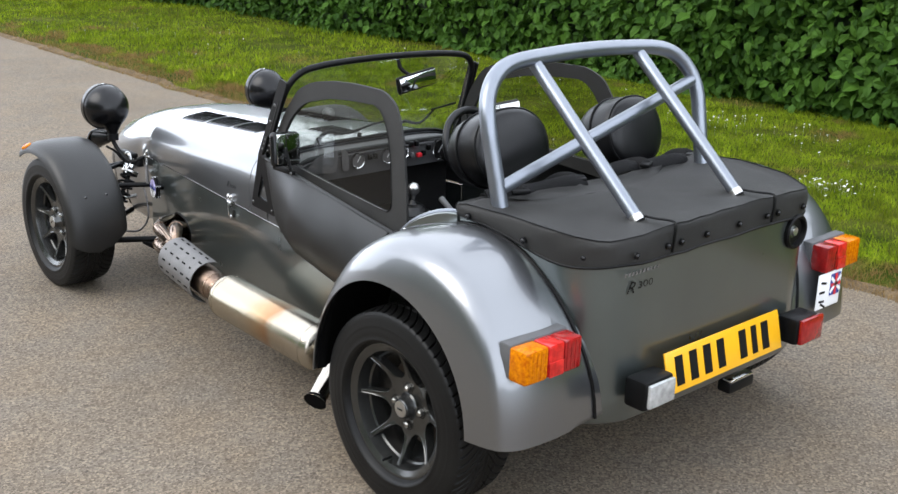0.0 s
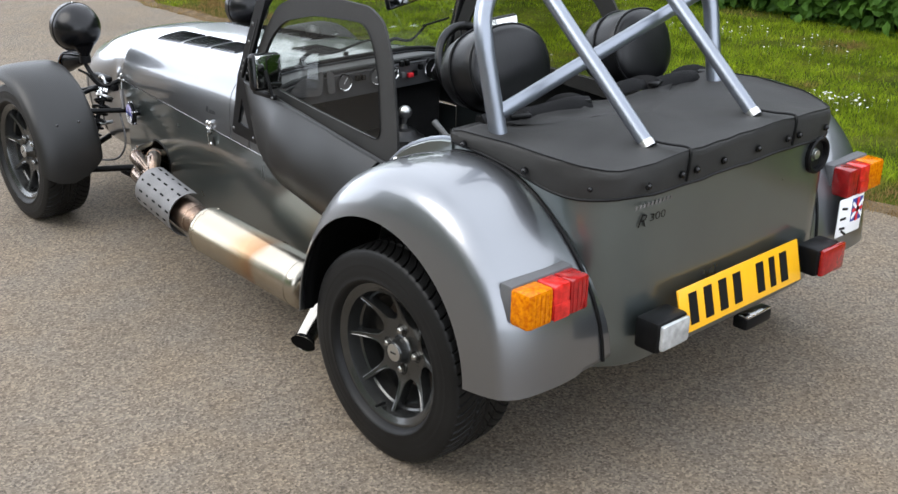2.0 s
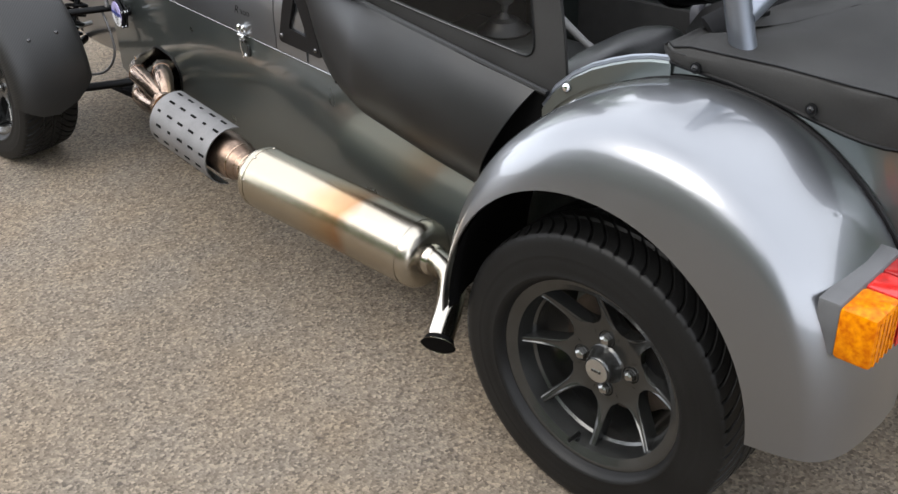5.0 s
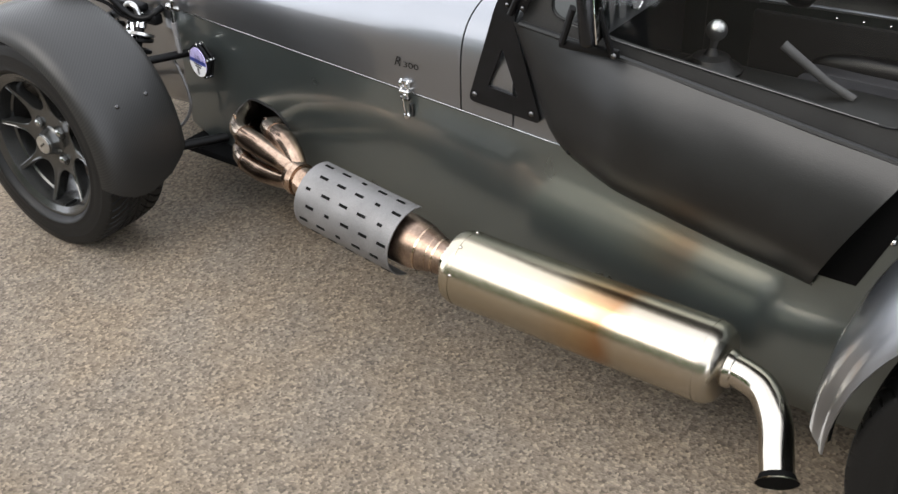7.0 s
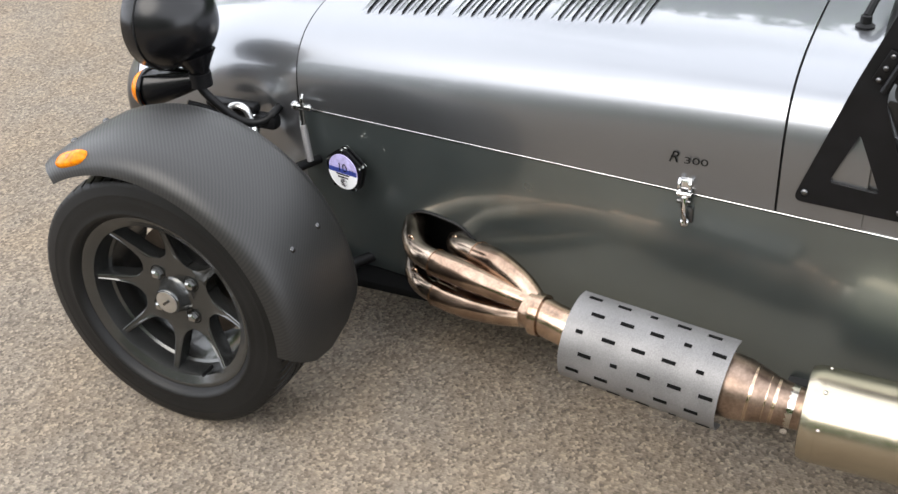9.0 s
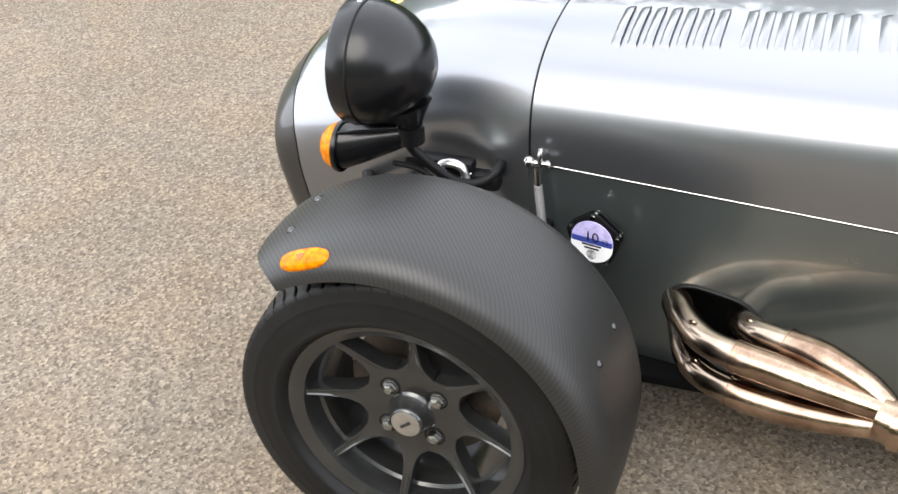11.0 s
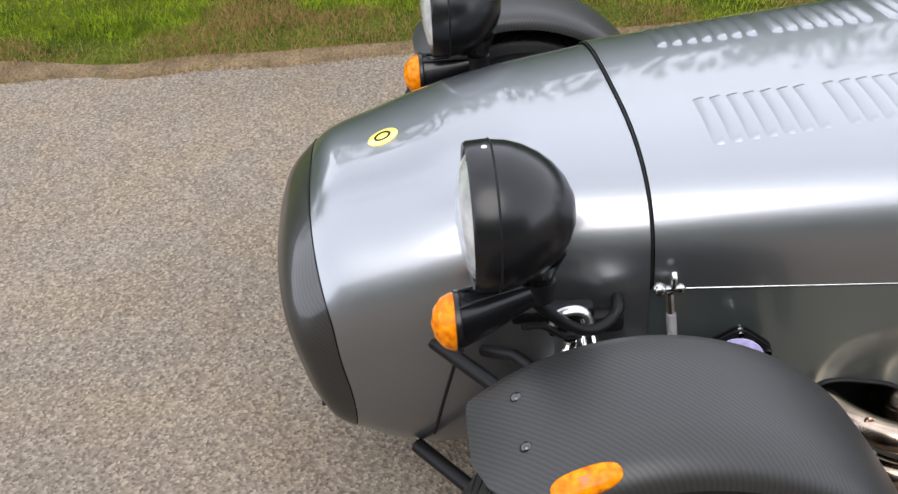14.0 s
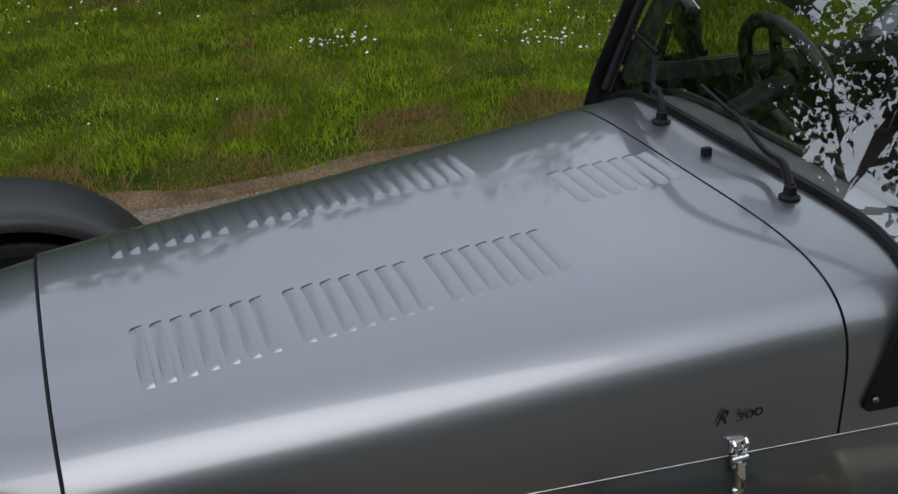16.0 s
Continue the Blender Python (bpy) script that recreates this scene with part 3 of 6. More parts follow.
def blades(count, y0, y1, x0, x1, hmin, hmax, wid, seed, bald=True):
    g = np.random.default_rng(seed)
    verts, faces = [], []
    ylist, xlist = g.uniform(y0, y1, count), g.uniform(0, 1, count)**1.25
    for y, u in zip(ylist, xlist):
        x = edge_x(y) + x0 + u * (x1 - x0)
        if bald and noise.noise((x * 1.7, y * 1.7, 2.0)) > 0.42 and g.random() < 0.75:
            continue
        if x - edge_x(y) < 0.22 and g.random() < 0.55 + 0.4 * noise.noise((y * 3, 9, 0)):
            continue
        h = g.uniform(hmin, hmax) * (0.75 + 0.55 * noise.noise((x * 0.9, y * 0.9, 4.0)))
        a, lean = g.uniform(0, 2 * math.pi), g.uniform(0.2, 1.1) * h
        z = verge_z(x, y)
        w = wid * g.uniform(0.6, 1.2)
        ca, sa = math.cos(a), math.sin(a)
        b = g.uniform(0, 2 * math.pi)
        lx, ly = math.cos(b) * lean, math.sin(b) * lean
        k = len(verts)
        verts += [(x - ca * w, y - sa * w, z), (x + ca * w, y + sa * w, z),
                  (x + 0.4 * lx + ca * w * 0.7, y + 0.4 * ly + sa * w * 0.7, z + h * 0.62), (x + 0.4 * lx - ca * w * 0.7, y + 0.4 * ly - sa * w * 0.7, z + h * 0.62),
                  (x + lx, y + ly, z + h)]
        faces += [(k, k + 1, k + 2, k + 3), (k + 3, k + 2, k + 4)]
    return verts, faces


v1, f1 = blades(150000, -0.5, 6.0, 0.02, 3.6, 0.018, 0.055, 0.0022, 1)
v2, f2 = blades(70000, -6.0, -0.5, 0.02, 3.6, 0.02, 0.06, 0.0035, 2)
v3, f3 = blades(75000, 6.0, 22.0, 0.02, 3.6, 0.025, 0.07, 0.0045, 3)
v4, f4 = blades(58000, -5.0, 9.0, -0.07, 0.42, 0.008, 0.034, 0.0018, 4, False)
allv, allf = list(v1), list(f1)
for vv, ff in ((v2, f2), (v3, f3), (v4, f4)):
    k = len(allv)
    allv += vv
    allf += [tuple(i + k for i in q) for q in ff]
mesh_from("grass", allv, allf, BLADE, "stuff", "short green and straw coloured grass on the verge", "grass")

# clumps of daisies in the grass
verts, faces = [], []
for cx, cy, cnt, sx, sy in ((4.15, 1.55, 12, 0.22, 0.3), (4.0, 0.35, 16, 0.15, 0.15), (3.95, 2.75, 7, 0.14, 0.15), (3.1, 3.3, 6, 0.4, 0.4), (2.95, -0.35, 30, 0.2, 0.4),
                           (3.6, -1.5, 20, 0.4, 0.6), (4.3, 5.2, 24, 0.3, 0.6), (3.4, 8.5, 20, 0.4, 1.2), (2.6, 1.9, 5, 0.3, 0.5), (4.3, 2.0, 7, 0.2, 0.2), (3.12, 0.95, 34, 0.09, 0.10), (2.80, 0.11, 26, 0.10, 0.10), (4.2, 2.33, 22, 0.12, 0.12)):
    for _ in range(cnt):
        x, y = rng.normal(cx, sx), rng.normal(cy, sy)
        if x < EDGE + 0.2:
            continue
        z, r = verge_z(x, y) + rng.uniform(0.045, 0.08), rng.uniform(0.0045, 0.008)
        k = len(verts)
        tx, ty = rng.normal(0, 0.35), rng.normal(0, 0.35)
        ring = [(x + r * math.cos(a), y + r * math.sin(a), z + r * (tx * math.cos(a) + ty * math.sin(a))) for a in [j * math.pi / 4 for j in range(8)]]
        verts += ring + [(x, y, z + 0.004), (x - 0.001, y, z - 0.05), (x + 0.001, y, z - 0.05)]
        faces += [(k + j, k + (j + 1) % 8, k + 8) for j in range(8)] + [(k + 8, k + 9, k + 10)]
mesh_from("daisies", verts, faces, PETAL, "stuff", "small white daisies in loose clumps in the grass", "flowers")


def hedge_face(y, z):
    """Where the hedge's near side stands at that place along it and height."""
    return (5.15 - 0.02 * (y - 3) + 0.28 * noise.noise((y * 0.8, z * 0.9, 1)) + 0.14 * noise.noise((y * 2.3, z * 2.3, 6))
            - 0.25 * math.sin(min(1.0, z / 1.5) * math.pi * 0.6) + 0.12 * z)


def leaves(count, place, size, seed):
    g = np.random.default_rng(seed)
    verts, faces = [], []
    for _ in range(count):
        p, out = place(g)
        s = size * g.uniform(0.6, 1.35)
        nrm = Vector(out) + Vector(g.normal(0, 0.55, 3))
        nrm.normalize()
        d = Vector((g.normal(0, 0.5), g.normal(0, 0.5), -0.6 + g.normal(0, 0.5)))
        d = (d - nrm * d.dot(nrm)).normalized()
        w = nrm.cross(d)
        b = Vector(p)
        k = len(verts)
        verts += [b, b + d * s * 0.35 + w * s * 0.36 + nrm * s * 0.10, b + d * s * 0.75 + w * s * 0.24 + nrm * s * 0.06, b + d * s - nrm * s * 0.12,
                  b + d * s * 0.75 - w * s * 0.24 + nrm * s * 0.06, b + d * s * 0.35 - w * s * 0.36 + nrm * s * 0.10, b + d * s * 0.5]
        faces += [(k, k + 1, k + 6), (k + 1, k + 2, k + 6), (k + 2, k + 3, k + 6), (k + 3, k + 4, k + 6), (k + 4, k + 5, k + 6), (k + 5, k, k + 6)]
    return verts, faces


def on_hedge(y0, y1, zmax, deep):
    def place(g):
        y, z = g.uniform(y0, y1), g.uniform(0.02, 1)**0.85 * zmax
        x = hedge_face(y, z) + abs(g.normal(0, deep)) - 0.06 + 0.2 * max(0, noise.noise((y * 5, z * 5, 0)))
        return (x, y, z), (-1, -0.1, 0.55)
    return place


hv, hf = leaves(34000, on_hedge(-1.5, 13.0, 1.9, 0.16), 0.085, 11)
for cnt, pl, sz, sd in ((9000, on_hedge(-12, -1.5, 2.0, 0.2), 0.11, 12), (12000, on_hedge(13, 34, 2.2, 0.2), 0.13, 13), (5000, on_hedge(-3, 4.6, 3.2, 0.25), 0.12, 14)):
    a, b = leaves(cnt, pl, sz, sd)
    k = len(hv)
    hv += a
    hf += [tuple(i + k for i in q) for q in b]
hedge = mesh_from("hedge", hv, hf, HEDGELEAF, "stuff", "dense green hedge with ivy and nettle leaves", "hedge")
low = curve((-20, 1.0), (3.6, 1.0), (5.2, 0.62), (40, 0.62))  # the hedge is lower ahead of the car
# Near-black sheet behind the leaves stands in for the hedge's shaded depth.
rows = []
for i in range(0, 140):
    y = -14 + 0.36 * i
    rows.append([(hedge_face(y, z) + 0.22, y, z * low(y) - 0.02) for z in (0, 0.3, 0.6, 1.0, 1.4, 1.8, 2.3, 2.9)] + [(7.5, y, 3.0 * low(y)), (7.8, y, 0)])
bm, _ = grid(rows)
tagged(finish(bm, "hedge_shade_sheet", HEDGESHADE), "near-black sheet for the shade inside the hedge", "hedge", kind="stuff")


def tree(base, height, spread, seed, leafcount, label="broad leafy tree behind the hedge", group="trees behind the hedge", leaf=0.19):
    g = np.random.default_rng(seed)
    top = new("tree")
    top.location = base
    tagged(top, label, "tree", group)
    b = Vector((0, 0, 0))
    bmt = tube(smooth_path([b, b + Vector((0.1, 0.05, height * 0.25)), b + Vector((0.0, 0.15, height * 0.5)), b + Vector((0.1, 0, height * 0.85))]),
               [0.22 - 0.19 * i / 18 for i in range(19)], 10)
    tips = []
    for i in range(11):
        a, z0 = i * 2.4 + g.uniform(0, 0.6), height * (0.28 + 0.055 * i)
        r = spread * (1 - 0.055 * i) * g.uniform(0.7, 1)
        e = Vector((math.cos(a) * r, math.sin(a) * r, z0 + r * 0.55))
        tube(smooth_path([(0.05, 0.05, z0), tuple(e * 0.5 + Vector((0.02, 0.02, z0 * 0.5 + 0.1))), tuple(e)], 4), [0.07 - 0.007 * j for j in range(9)], 6, bmt)
        tips += [e, e * 0.65 + Vector((0, 0, z0 * 0.35 + 0.3))]
    part("trunk", bmt, BARK, top)
    centres = tips + [Vector((g.normal(0, spread * 0.4), g.normal(0, spread * 0.4), height * g.uniform(0.5, 1.0))) for _ in range(12)]

    def place(gg):
        c = centres[gg.integers(len(centres))]
        o = Vector(gg.normal(0, 1, 3))
        o.normalize()
        p = c + o * spread * 0.36 * gg.uniform(0.5, 1.05)
        return p, o + Vector((0, 0, 0.4))
    tv, tf = leaves(leafcount, place, leaf, seed)
    me = bpy.data.meshes.new("crown")
    me.from_pydata(tv, [], tf)
    me.materials.append(TREELEAF)
    cr = new("crown", me)
    cr.parent = top
    return top


for i, (x, y, h, s) in enumerate(((9.5, 3.6, 4.2, 1.9), (9.0, 7.4, 3.3, 1.6), (10.5, -1.5, 5.0, 2.1), (9.0, 11.5, 7.2, 2.6))):
    tree((x, y, 0), h, s, 31 + i, 8000, leaf=0.13)


def unseen_hedge(name, a, b, seed, tall=1.9, count=3600, label="unseen low hedge added behind the car for reflections"):
    """An unseen leafy bank from a to b on the open side of the drive, with an uneven top; added to shape light and
    reflections.
    """
    a, b = Vector(a), Vector(b)
    side = Vector((0, 0, 1)).cross((b - a).normalized())

    def place(g):
        q = g.uniform()
        z = g.uniform(0, tall * (1 + 0.35 * noise.noise((q * 9, seed, 0)) + 0.15 * noise.noise((q * 31, seed, 4))))
        return a.lerp(b, q) + side * (g.normal(0, 0.25) - 0.1 * z) + Vector((0, 0, z)), side + Vector((0, 0, 0.5))
    v, f = leaves(count, place, 0.28 if tall < 3 else 0.36, seed)
    return mesh_from(name, v, f, HEDGELEAF, "stuff", label, "hedge")


# Out of view; added, its height set to block low light from the left.
unseen_hedge("hedge", (-12.5, 16.0, 0), (-12.5, -10.0, 0), 61, 6.4, 15000, "unseen tall hedge added across the drive to block low light")
# Out of view; added for reflections, low so the tail still mirrors sky.
unseen_hedge("hedge", (-12.5, -14.0, 0), (5.0, -14.0, 0), 62, 1.2, 3000)


# ---- the sports car; rear axle at y = 0, nose towards +y ----
car = tagged(new("sports_car"), "low grey metallic open two-seat sports car on tarmac", "car")

SEAM = 0.495
half = curve((2.70, 0.268), (2.165, 0.325), (1.75, 0.3714), (1.36, 0.415), (1.10, 0.4441), (0.94, 0.463), (0.6, 0.498), (0.25, 0.515), (-0.4, 0.515))
crown = curve((2.165, 0.675), (1.86, 0.690), (1.5, 0.706), (1.2, 0.719), (1.0, 0.726))
square = curve((2.165, 3.1), (1.7, 3.7), (1.2, 4.9), (1.0, 5.1))


def deck(y, u):
    """A point of the bonnet's or scuttle's arch at y; u runs from 0 (left seam) to pi."""
    c, s, n = math.cos(u), math.sin(u), square(y)
    w, h = half(y), crown(y) - SEAM
    return Vector((-w * math.copysign(abs(c)**(2 / n), c), y, SEAM + 0.003 + h * max(s, 0)**(2 / n)))


def deck_z(x, y):
    w, h, n = half(y), crown(y) - SEAM, square(y)
    return SEAM + 0.003 + h * max(0.0, 1 - (abs(x) / w)**n)**(1 / n)


ARC = [math.pi * i / 96 for i in range(97)]


def arch(y0, y1, steps, extra=()):
    return [[deck(y0 + (y1 - y0) * j / steps, u) for u in ARC] for j in range(steps + 1)]


bonnet = part("bonnet", shell(arch(1.208, 2.160, 34), -0.0025), PAINT, car, "grey metallic bonnet with rows of pressed louvres", 60)
scuttle = part("scuttle", shell(arch(1.074, 1.204, 8), -0.0025), PAINT, car, "", 60)

pair("scuttle_cheek", plate([(1.076, SEAM), (0.93, SEAM), (0.95, 0.62), (1.076, 0.668)], lambda y, z, d: Vector((-half(y) + 0.0004 + max(0, z - 0.60) * 0.12 + d, y, z)), 0.003), PAINT, scuttle)
# dark line of the joints round the scuttle and the nose
part("scuttle_joint", tube([deck(1.206, u) - Vector((0, 0, 0.001)) for u in ARC], 0.0009, 6), INK, bonnet)
part("nose_joint", tube([deck(2.163, u) for u in ARC], 0.0017, 6), INK, bonnet)

# nose cone
n_w = curve((2.165, 0.325), (2.24, 0.312), (2.32, 0.302), (2.42, 0.298), (2.52, 0.289), (2.60, 0.277), (2.65, 0.268), (2.69, 0.257), (2.712, 0.225))
n_top = curve((2.165, 0.675), (2.30, 0.664), (2.42, 0.640), (2.53, 0.604), (2.60, 0.582), (2.65, 0.546), (2.69, 0.509), (2.712, 0.474))
n_mid = curve((2.165, 0.495), (2.35, 0.46), (2.5, 0.41), (2.60, 0.375), (2.712, 0.355))
n_bot = curve((2.165, 0.14), (2.40, 0.125), (2.52, 0.127), (2.60, 0.140), (2.65, 0.164), (2.69, 0.190), (2.712, 0.228))


rake = curve((2.165, 0.0), (2.35, 0.02), (2.55, 0.16), (2.64, 0.21), (2.712, 0.22))


def nose_ring(y, shrink=0.0, seg=144, ahead=0.0):
    """One ring of the nose; ahead shifts its lower part towards the front lip."""
    out, y0 = [], y
    for k in range(seg):
        a = 2 * math.pi * k / seg
        c, s = math.cos(a), math.sin(a)
        y = y0 + ahead * max(0.0, 0.25 - s)**1.3
        w, e = n_w(y) - shrink, (3.1 - 0.9 * (y - 2.165) if s >= 0 else 4.2)
        hgt = (n_top(y) - n_mid(y) if s >= 0 else n_mid(y) - n_bot(y)) - shrink
        taper = 1.0 if s >= 0 else 1 - 0.05 * abs(s)
        z = n_mid(y) + math.copysign(abs(s)**(2 / e), s) * hgt
        x = -w * taper * math.copysign(abs(c)**(2 / e), c)
        x += math.copysign(0.015, x) * math.exp(-((y - 2.222) / 0.036)**2 - ((z - 0.503) / 0.026)**2)  # swelling above the lamp bracket
        out.append(Vector((x, y + rake(y) * (z - 0.47), z)))
    return out


LEAD = 0.042
bm, _ = grid([nose_ring(2.1655 + (2.632 - 2.1655) * j / 52, ahead=LEAD * (j / 52)**2) for j in range(53)], close=True)
nose = part("nose_cone", bm, PAINT, car, "rounded grey metallic nose cone", 60)
ring_rows = [nose_ring(y, -0.0012, ahead=LEAD * (2.712 - y) / 0.078) for y in (2.634, 2.65, 2.665, 2.68, 2.692, 2.702, 2.709, 2.712)]
ring_rows += [nose_ring(2.712, 0.012), nose_ring(2.70, 0.02), nose_ring(2.66, 0.025), nose_ring(2.58, 0.03)]
bm, _ = grid(ring_rows, close=True)
part("nose_surround", bm, GLOSSCARBON, nose, "woven carbon band round the nose opening", 60)
# Near-black sheet in place of the shade inside the nose opening.
bm, vs = grid([nose_ring(2.585, 0.03), nose_ring(2.58, 0.15)], close=True)
bm.faces.new(vs[-1])
part("grille_opening", bm, SHADEBLACK, nose, "", 0)
part("towing_eye", tube([(-0.046, 2.655, 0.154), (-0.046, 2.675, 0.134), (-0.065, 2.675, 0.127)], 0.0045, 8), BLACK, nose)
badge_n = Vector((0, 0.33, 1)).normalized()
by = 2.529
for _ in range(30):
    by = 2.529 - rake(by) * (n_top(by) - 0.47)
bq = Vector((0, 2.529, n_top(by) - 0.0005))
tilt = badge_n.to_track_quat("Z", "Y").to_matrix()
bm = revolve([(0, 0.0001), (0, 0.026), (0.002, 0.026), (0.003, 0.023), (0.003, 0.0001)], 32, (0, 0, 0), "z")
bm.transform(Matrix.Translation(bq) @ tilt.to_4x4())
part("nose_badge", bm, BADGEYELLOW, nose, "round yellow badge with a dark ring")
bm = revolve([(0.0032, 0.0105), (0.0042, 0.0105), (0.0042, 0.0145), (0.0032, 0.0145)], 28, (0, 0, 0), "z", closed=True)
bm.transform(Matrix.Translation(bq) @ tilt.to_4x4())
part("badge_ring", bm, INK, nose)

# near-black domes painted as the shaded holes where the lamp brackets enter the nose
for s in (-1, 1):
    part("bracket_hole", dome((s * 0.3175, 2.213, 0.489), 0.0125, (s, 0, -0.2), 0.5), SHADEBLACK, nose)

# louvres
def louvre(x0, x1, y, depth=0.0185, rise=0.0068):
    bm = bmesh.new()
    rows, nx = [], 18
    for i in range(nx + 1):
        t = i / nx
        t = t - 0.085 * math.sin(2 * math.pi * t)
        x = x0 + (x1 - x0) * t
        k = min(1.0, math.sin(math.pi * min(t, 1 - t) / 0.18) if min(t, 1 - t) < 0.09 else 1.0)
        rows.append([Vector((x, y + depth * (0.5 - q), deck_z(x, y + depth * (0.5 - q)) + 0.0006 + rise * k * math.sin(q * math.pi / 2)**0.8)) for q in (0, 0.2, 0.4, 0.6, 0.8, 1.0)])
    grid(rows, bm)
    # Closed back face, coloured near-black for the shade in the louvre's opening.
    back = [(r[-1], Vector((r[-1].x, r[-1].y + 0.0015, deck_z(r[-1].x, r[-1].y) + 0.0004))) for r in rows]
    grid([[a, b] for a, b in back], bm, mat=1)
    return bm


for s in (-1, 1):
    for g0 in (2.052, 1.855, 1.658):
        for k in range(7):
            part("louvre", louvre(s * 0.104, s * 0.234, g0 - 0.0255 * k), [PAINT, SHADEBLACK], bonnet, "", 50)
for k in range(7):
    part("louvre", louvre(-0.062, 0.066, 1.392 - 0.0262 * k), [PAINT, SHADEBLACK], bonnet, "", 50)


# side panels beside the engine, in a flat slanting plane
def side_put(s, off=0.0):
    return lambda y, z, d: Vector((s * (0.325 + (2.165 - y) * 0.1118 + off - d), y, z))


panel = [(2.165, SEAM - 0.003), (1.06, SEAM - 0.003), (1.06, 0.15), (1.10, 0.14), (1.5, 0.145), (2.10, 0.158), (2.165, 0.18)]
hole = rounded([(1.933, 0.283), (1.905, 0.320), (1.872, 0.324), (1.800, 0.314), (1.758, 0.278), (1.765, 0.205), (1.90, 0.205)], 0.02)
left_panel = part("side_panel", plate(panel, side_put(-1), 0.003, [hole]), SHADEDUSTPAINT, car, "grey panel with an opening for the exhaust pipes", 30)
part("side_panel", plate(panel, side_put(1), 0.003), SHADEDUSTPAINT, car, "", 30)
bm = tube([side_put(-1, 0.001)(y, z, 0) for y, z in hole + hole[:1]], 0.0035, 6)
part("opening_edge", bm, INK, left_panel)
# Solid near-black block, painting the shade seen through the exhaust opening.
part("engine_bay_dark_block", box((0.0, 1.62, 0.30), (0.58, 0.9, 0.3), 0.02), SHADEBLACK, car)

# bright bead along the bonnet's lower edge
for s in (-1, 1):
    part("seam_bead", tube([side_put(s, 0.0015)(y, SEAM + 0.0005, 0) for y in (2.15, 1.8, 1.5, 1.2, 0.95)], 0.0011, 6), NUTSTEEL, car)

# body round the cockpit and tail
tub_top = curve((1.10, 0.492), (0.94, 0.497), (0.40, 0.50), (0.34, 0.56), (0.26, 0.675), (0.17, 0.735), (0.06, 0.772), (-0.05, 0.782), (-0.4, 0.782))
tub_low = curve((1.10, 0.135), (0.35, 0.135), (0.1, 0.20), (-0.15, 0.30), (-0.3, 0.318), (-0.46, 0.318))
trail = [(-half(y), y) for y in [1.06, 1.0, 0.9, 0.8, 0.7, 0.6, 0.5, 0.42, 0.38, 0.34, 0.30, 0.26, 0.22, 0.17, 0.12, 0.06, 0.0, -0.1, -0.2]]
trail += [(-0.335 - 0.18 * math.cos(a), -0.28 - 0.18 * math.sin(a)) for a in [math.pi / 2 * i / 12 for i in range(13)]]
trail += [(-0.335 + 0.67 * i / 10, -0.46 - 0.004 * math.sin(math.pi * i / 10)) for i in range(1, 10)]
trail += [(-x, y) for x, y in trail[:32][::-1]]
rows = []
for x, y in trail:
    lo, hi = tub_low(y), tub_top(y)
    inx, iny = x * 0.93, y + (0.03 if y < -0.3 else 0)
    rows.append([Vector((inx, iny, lo - 0.012)), Vector((x * 0.985, y + (0.006 if y < -0.3 else 0), lo - 0.008))] + [Vector((x, y, lo + (hi - lo) * k / 8)) for k in range(9)])
tail = part("tail_body", shell(rows, -0.003), SHADEDUSTPAINT, car, "grey metallic tail and cockpit sides", 50)
# Near-black slabs whose colour supplies the shade beneath the car.
part("floor_pan", box((0, 1.20, 0.14), (0.78, 1.9, 0.02), 0.004), SHADEBLACK, car)
part("underbody", box((0, -0.10, 0.38), (0.90, 0.50, 0.10), 0.03), SHADEBLACK, car)
part("boot_floor", box((0, -0.15, 0.55), (0.94, 0.5, 0.4), 0.05), CARPET, car)

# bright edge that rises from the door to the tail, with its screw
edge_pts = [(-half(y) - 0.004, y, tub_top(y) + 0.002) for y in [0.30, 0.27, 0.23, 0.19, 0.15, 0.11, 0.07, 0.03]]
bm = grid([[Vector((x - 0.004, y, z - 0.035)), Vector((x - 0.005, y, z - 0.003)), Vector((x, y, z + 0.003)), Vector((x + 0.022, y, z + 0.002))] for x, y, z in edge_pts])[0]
# Face in the shade-darkened paint, so that only the rim reads bright.
pair("cockpit_edge", bm, SHADEDUSTPAINT, tail, "bent edge strip with a bright rim")
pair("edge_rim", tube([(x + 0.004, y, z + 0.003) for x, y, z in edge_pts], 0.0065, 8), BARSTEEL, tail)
bm = dome((-0.526, 0.243, 0.678), 0.009, (-1, 0, 0.2), 0.6)
pair("screw", bm, CHROME, tail)

# ---- rear wings ----
WCY, WCZ = -0.050, 0.30


def wing_arc(x, drop, seg=40):
    """The wing's outline at one distance from the middle of the car."""
    out = []
    for i in range(seg + 1):
        a = math.pi * i / seg
        c, s = math.cos(a), math.sin(a)
        e, ry = (2.0, 0.407) if c > 0 else (2.3, 0.400)
        y = WCY + math.copysign(abs(c)**(2 / e), c) * (ry - drop)
        z = WCZ + s**(2 / e) * (0.473 - drop)
        if c < 0:
            z = max(z, 0.340)
        out.append(Vector((x, y, z)))
    return out


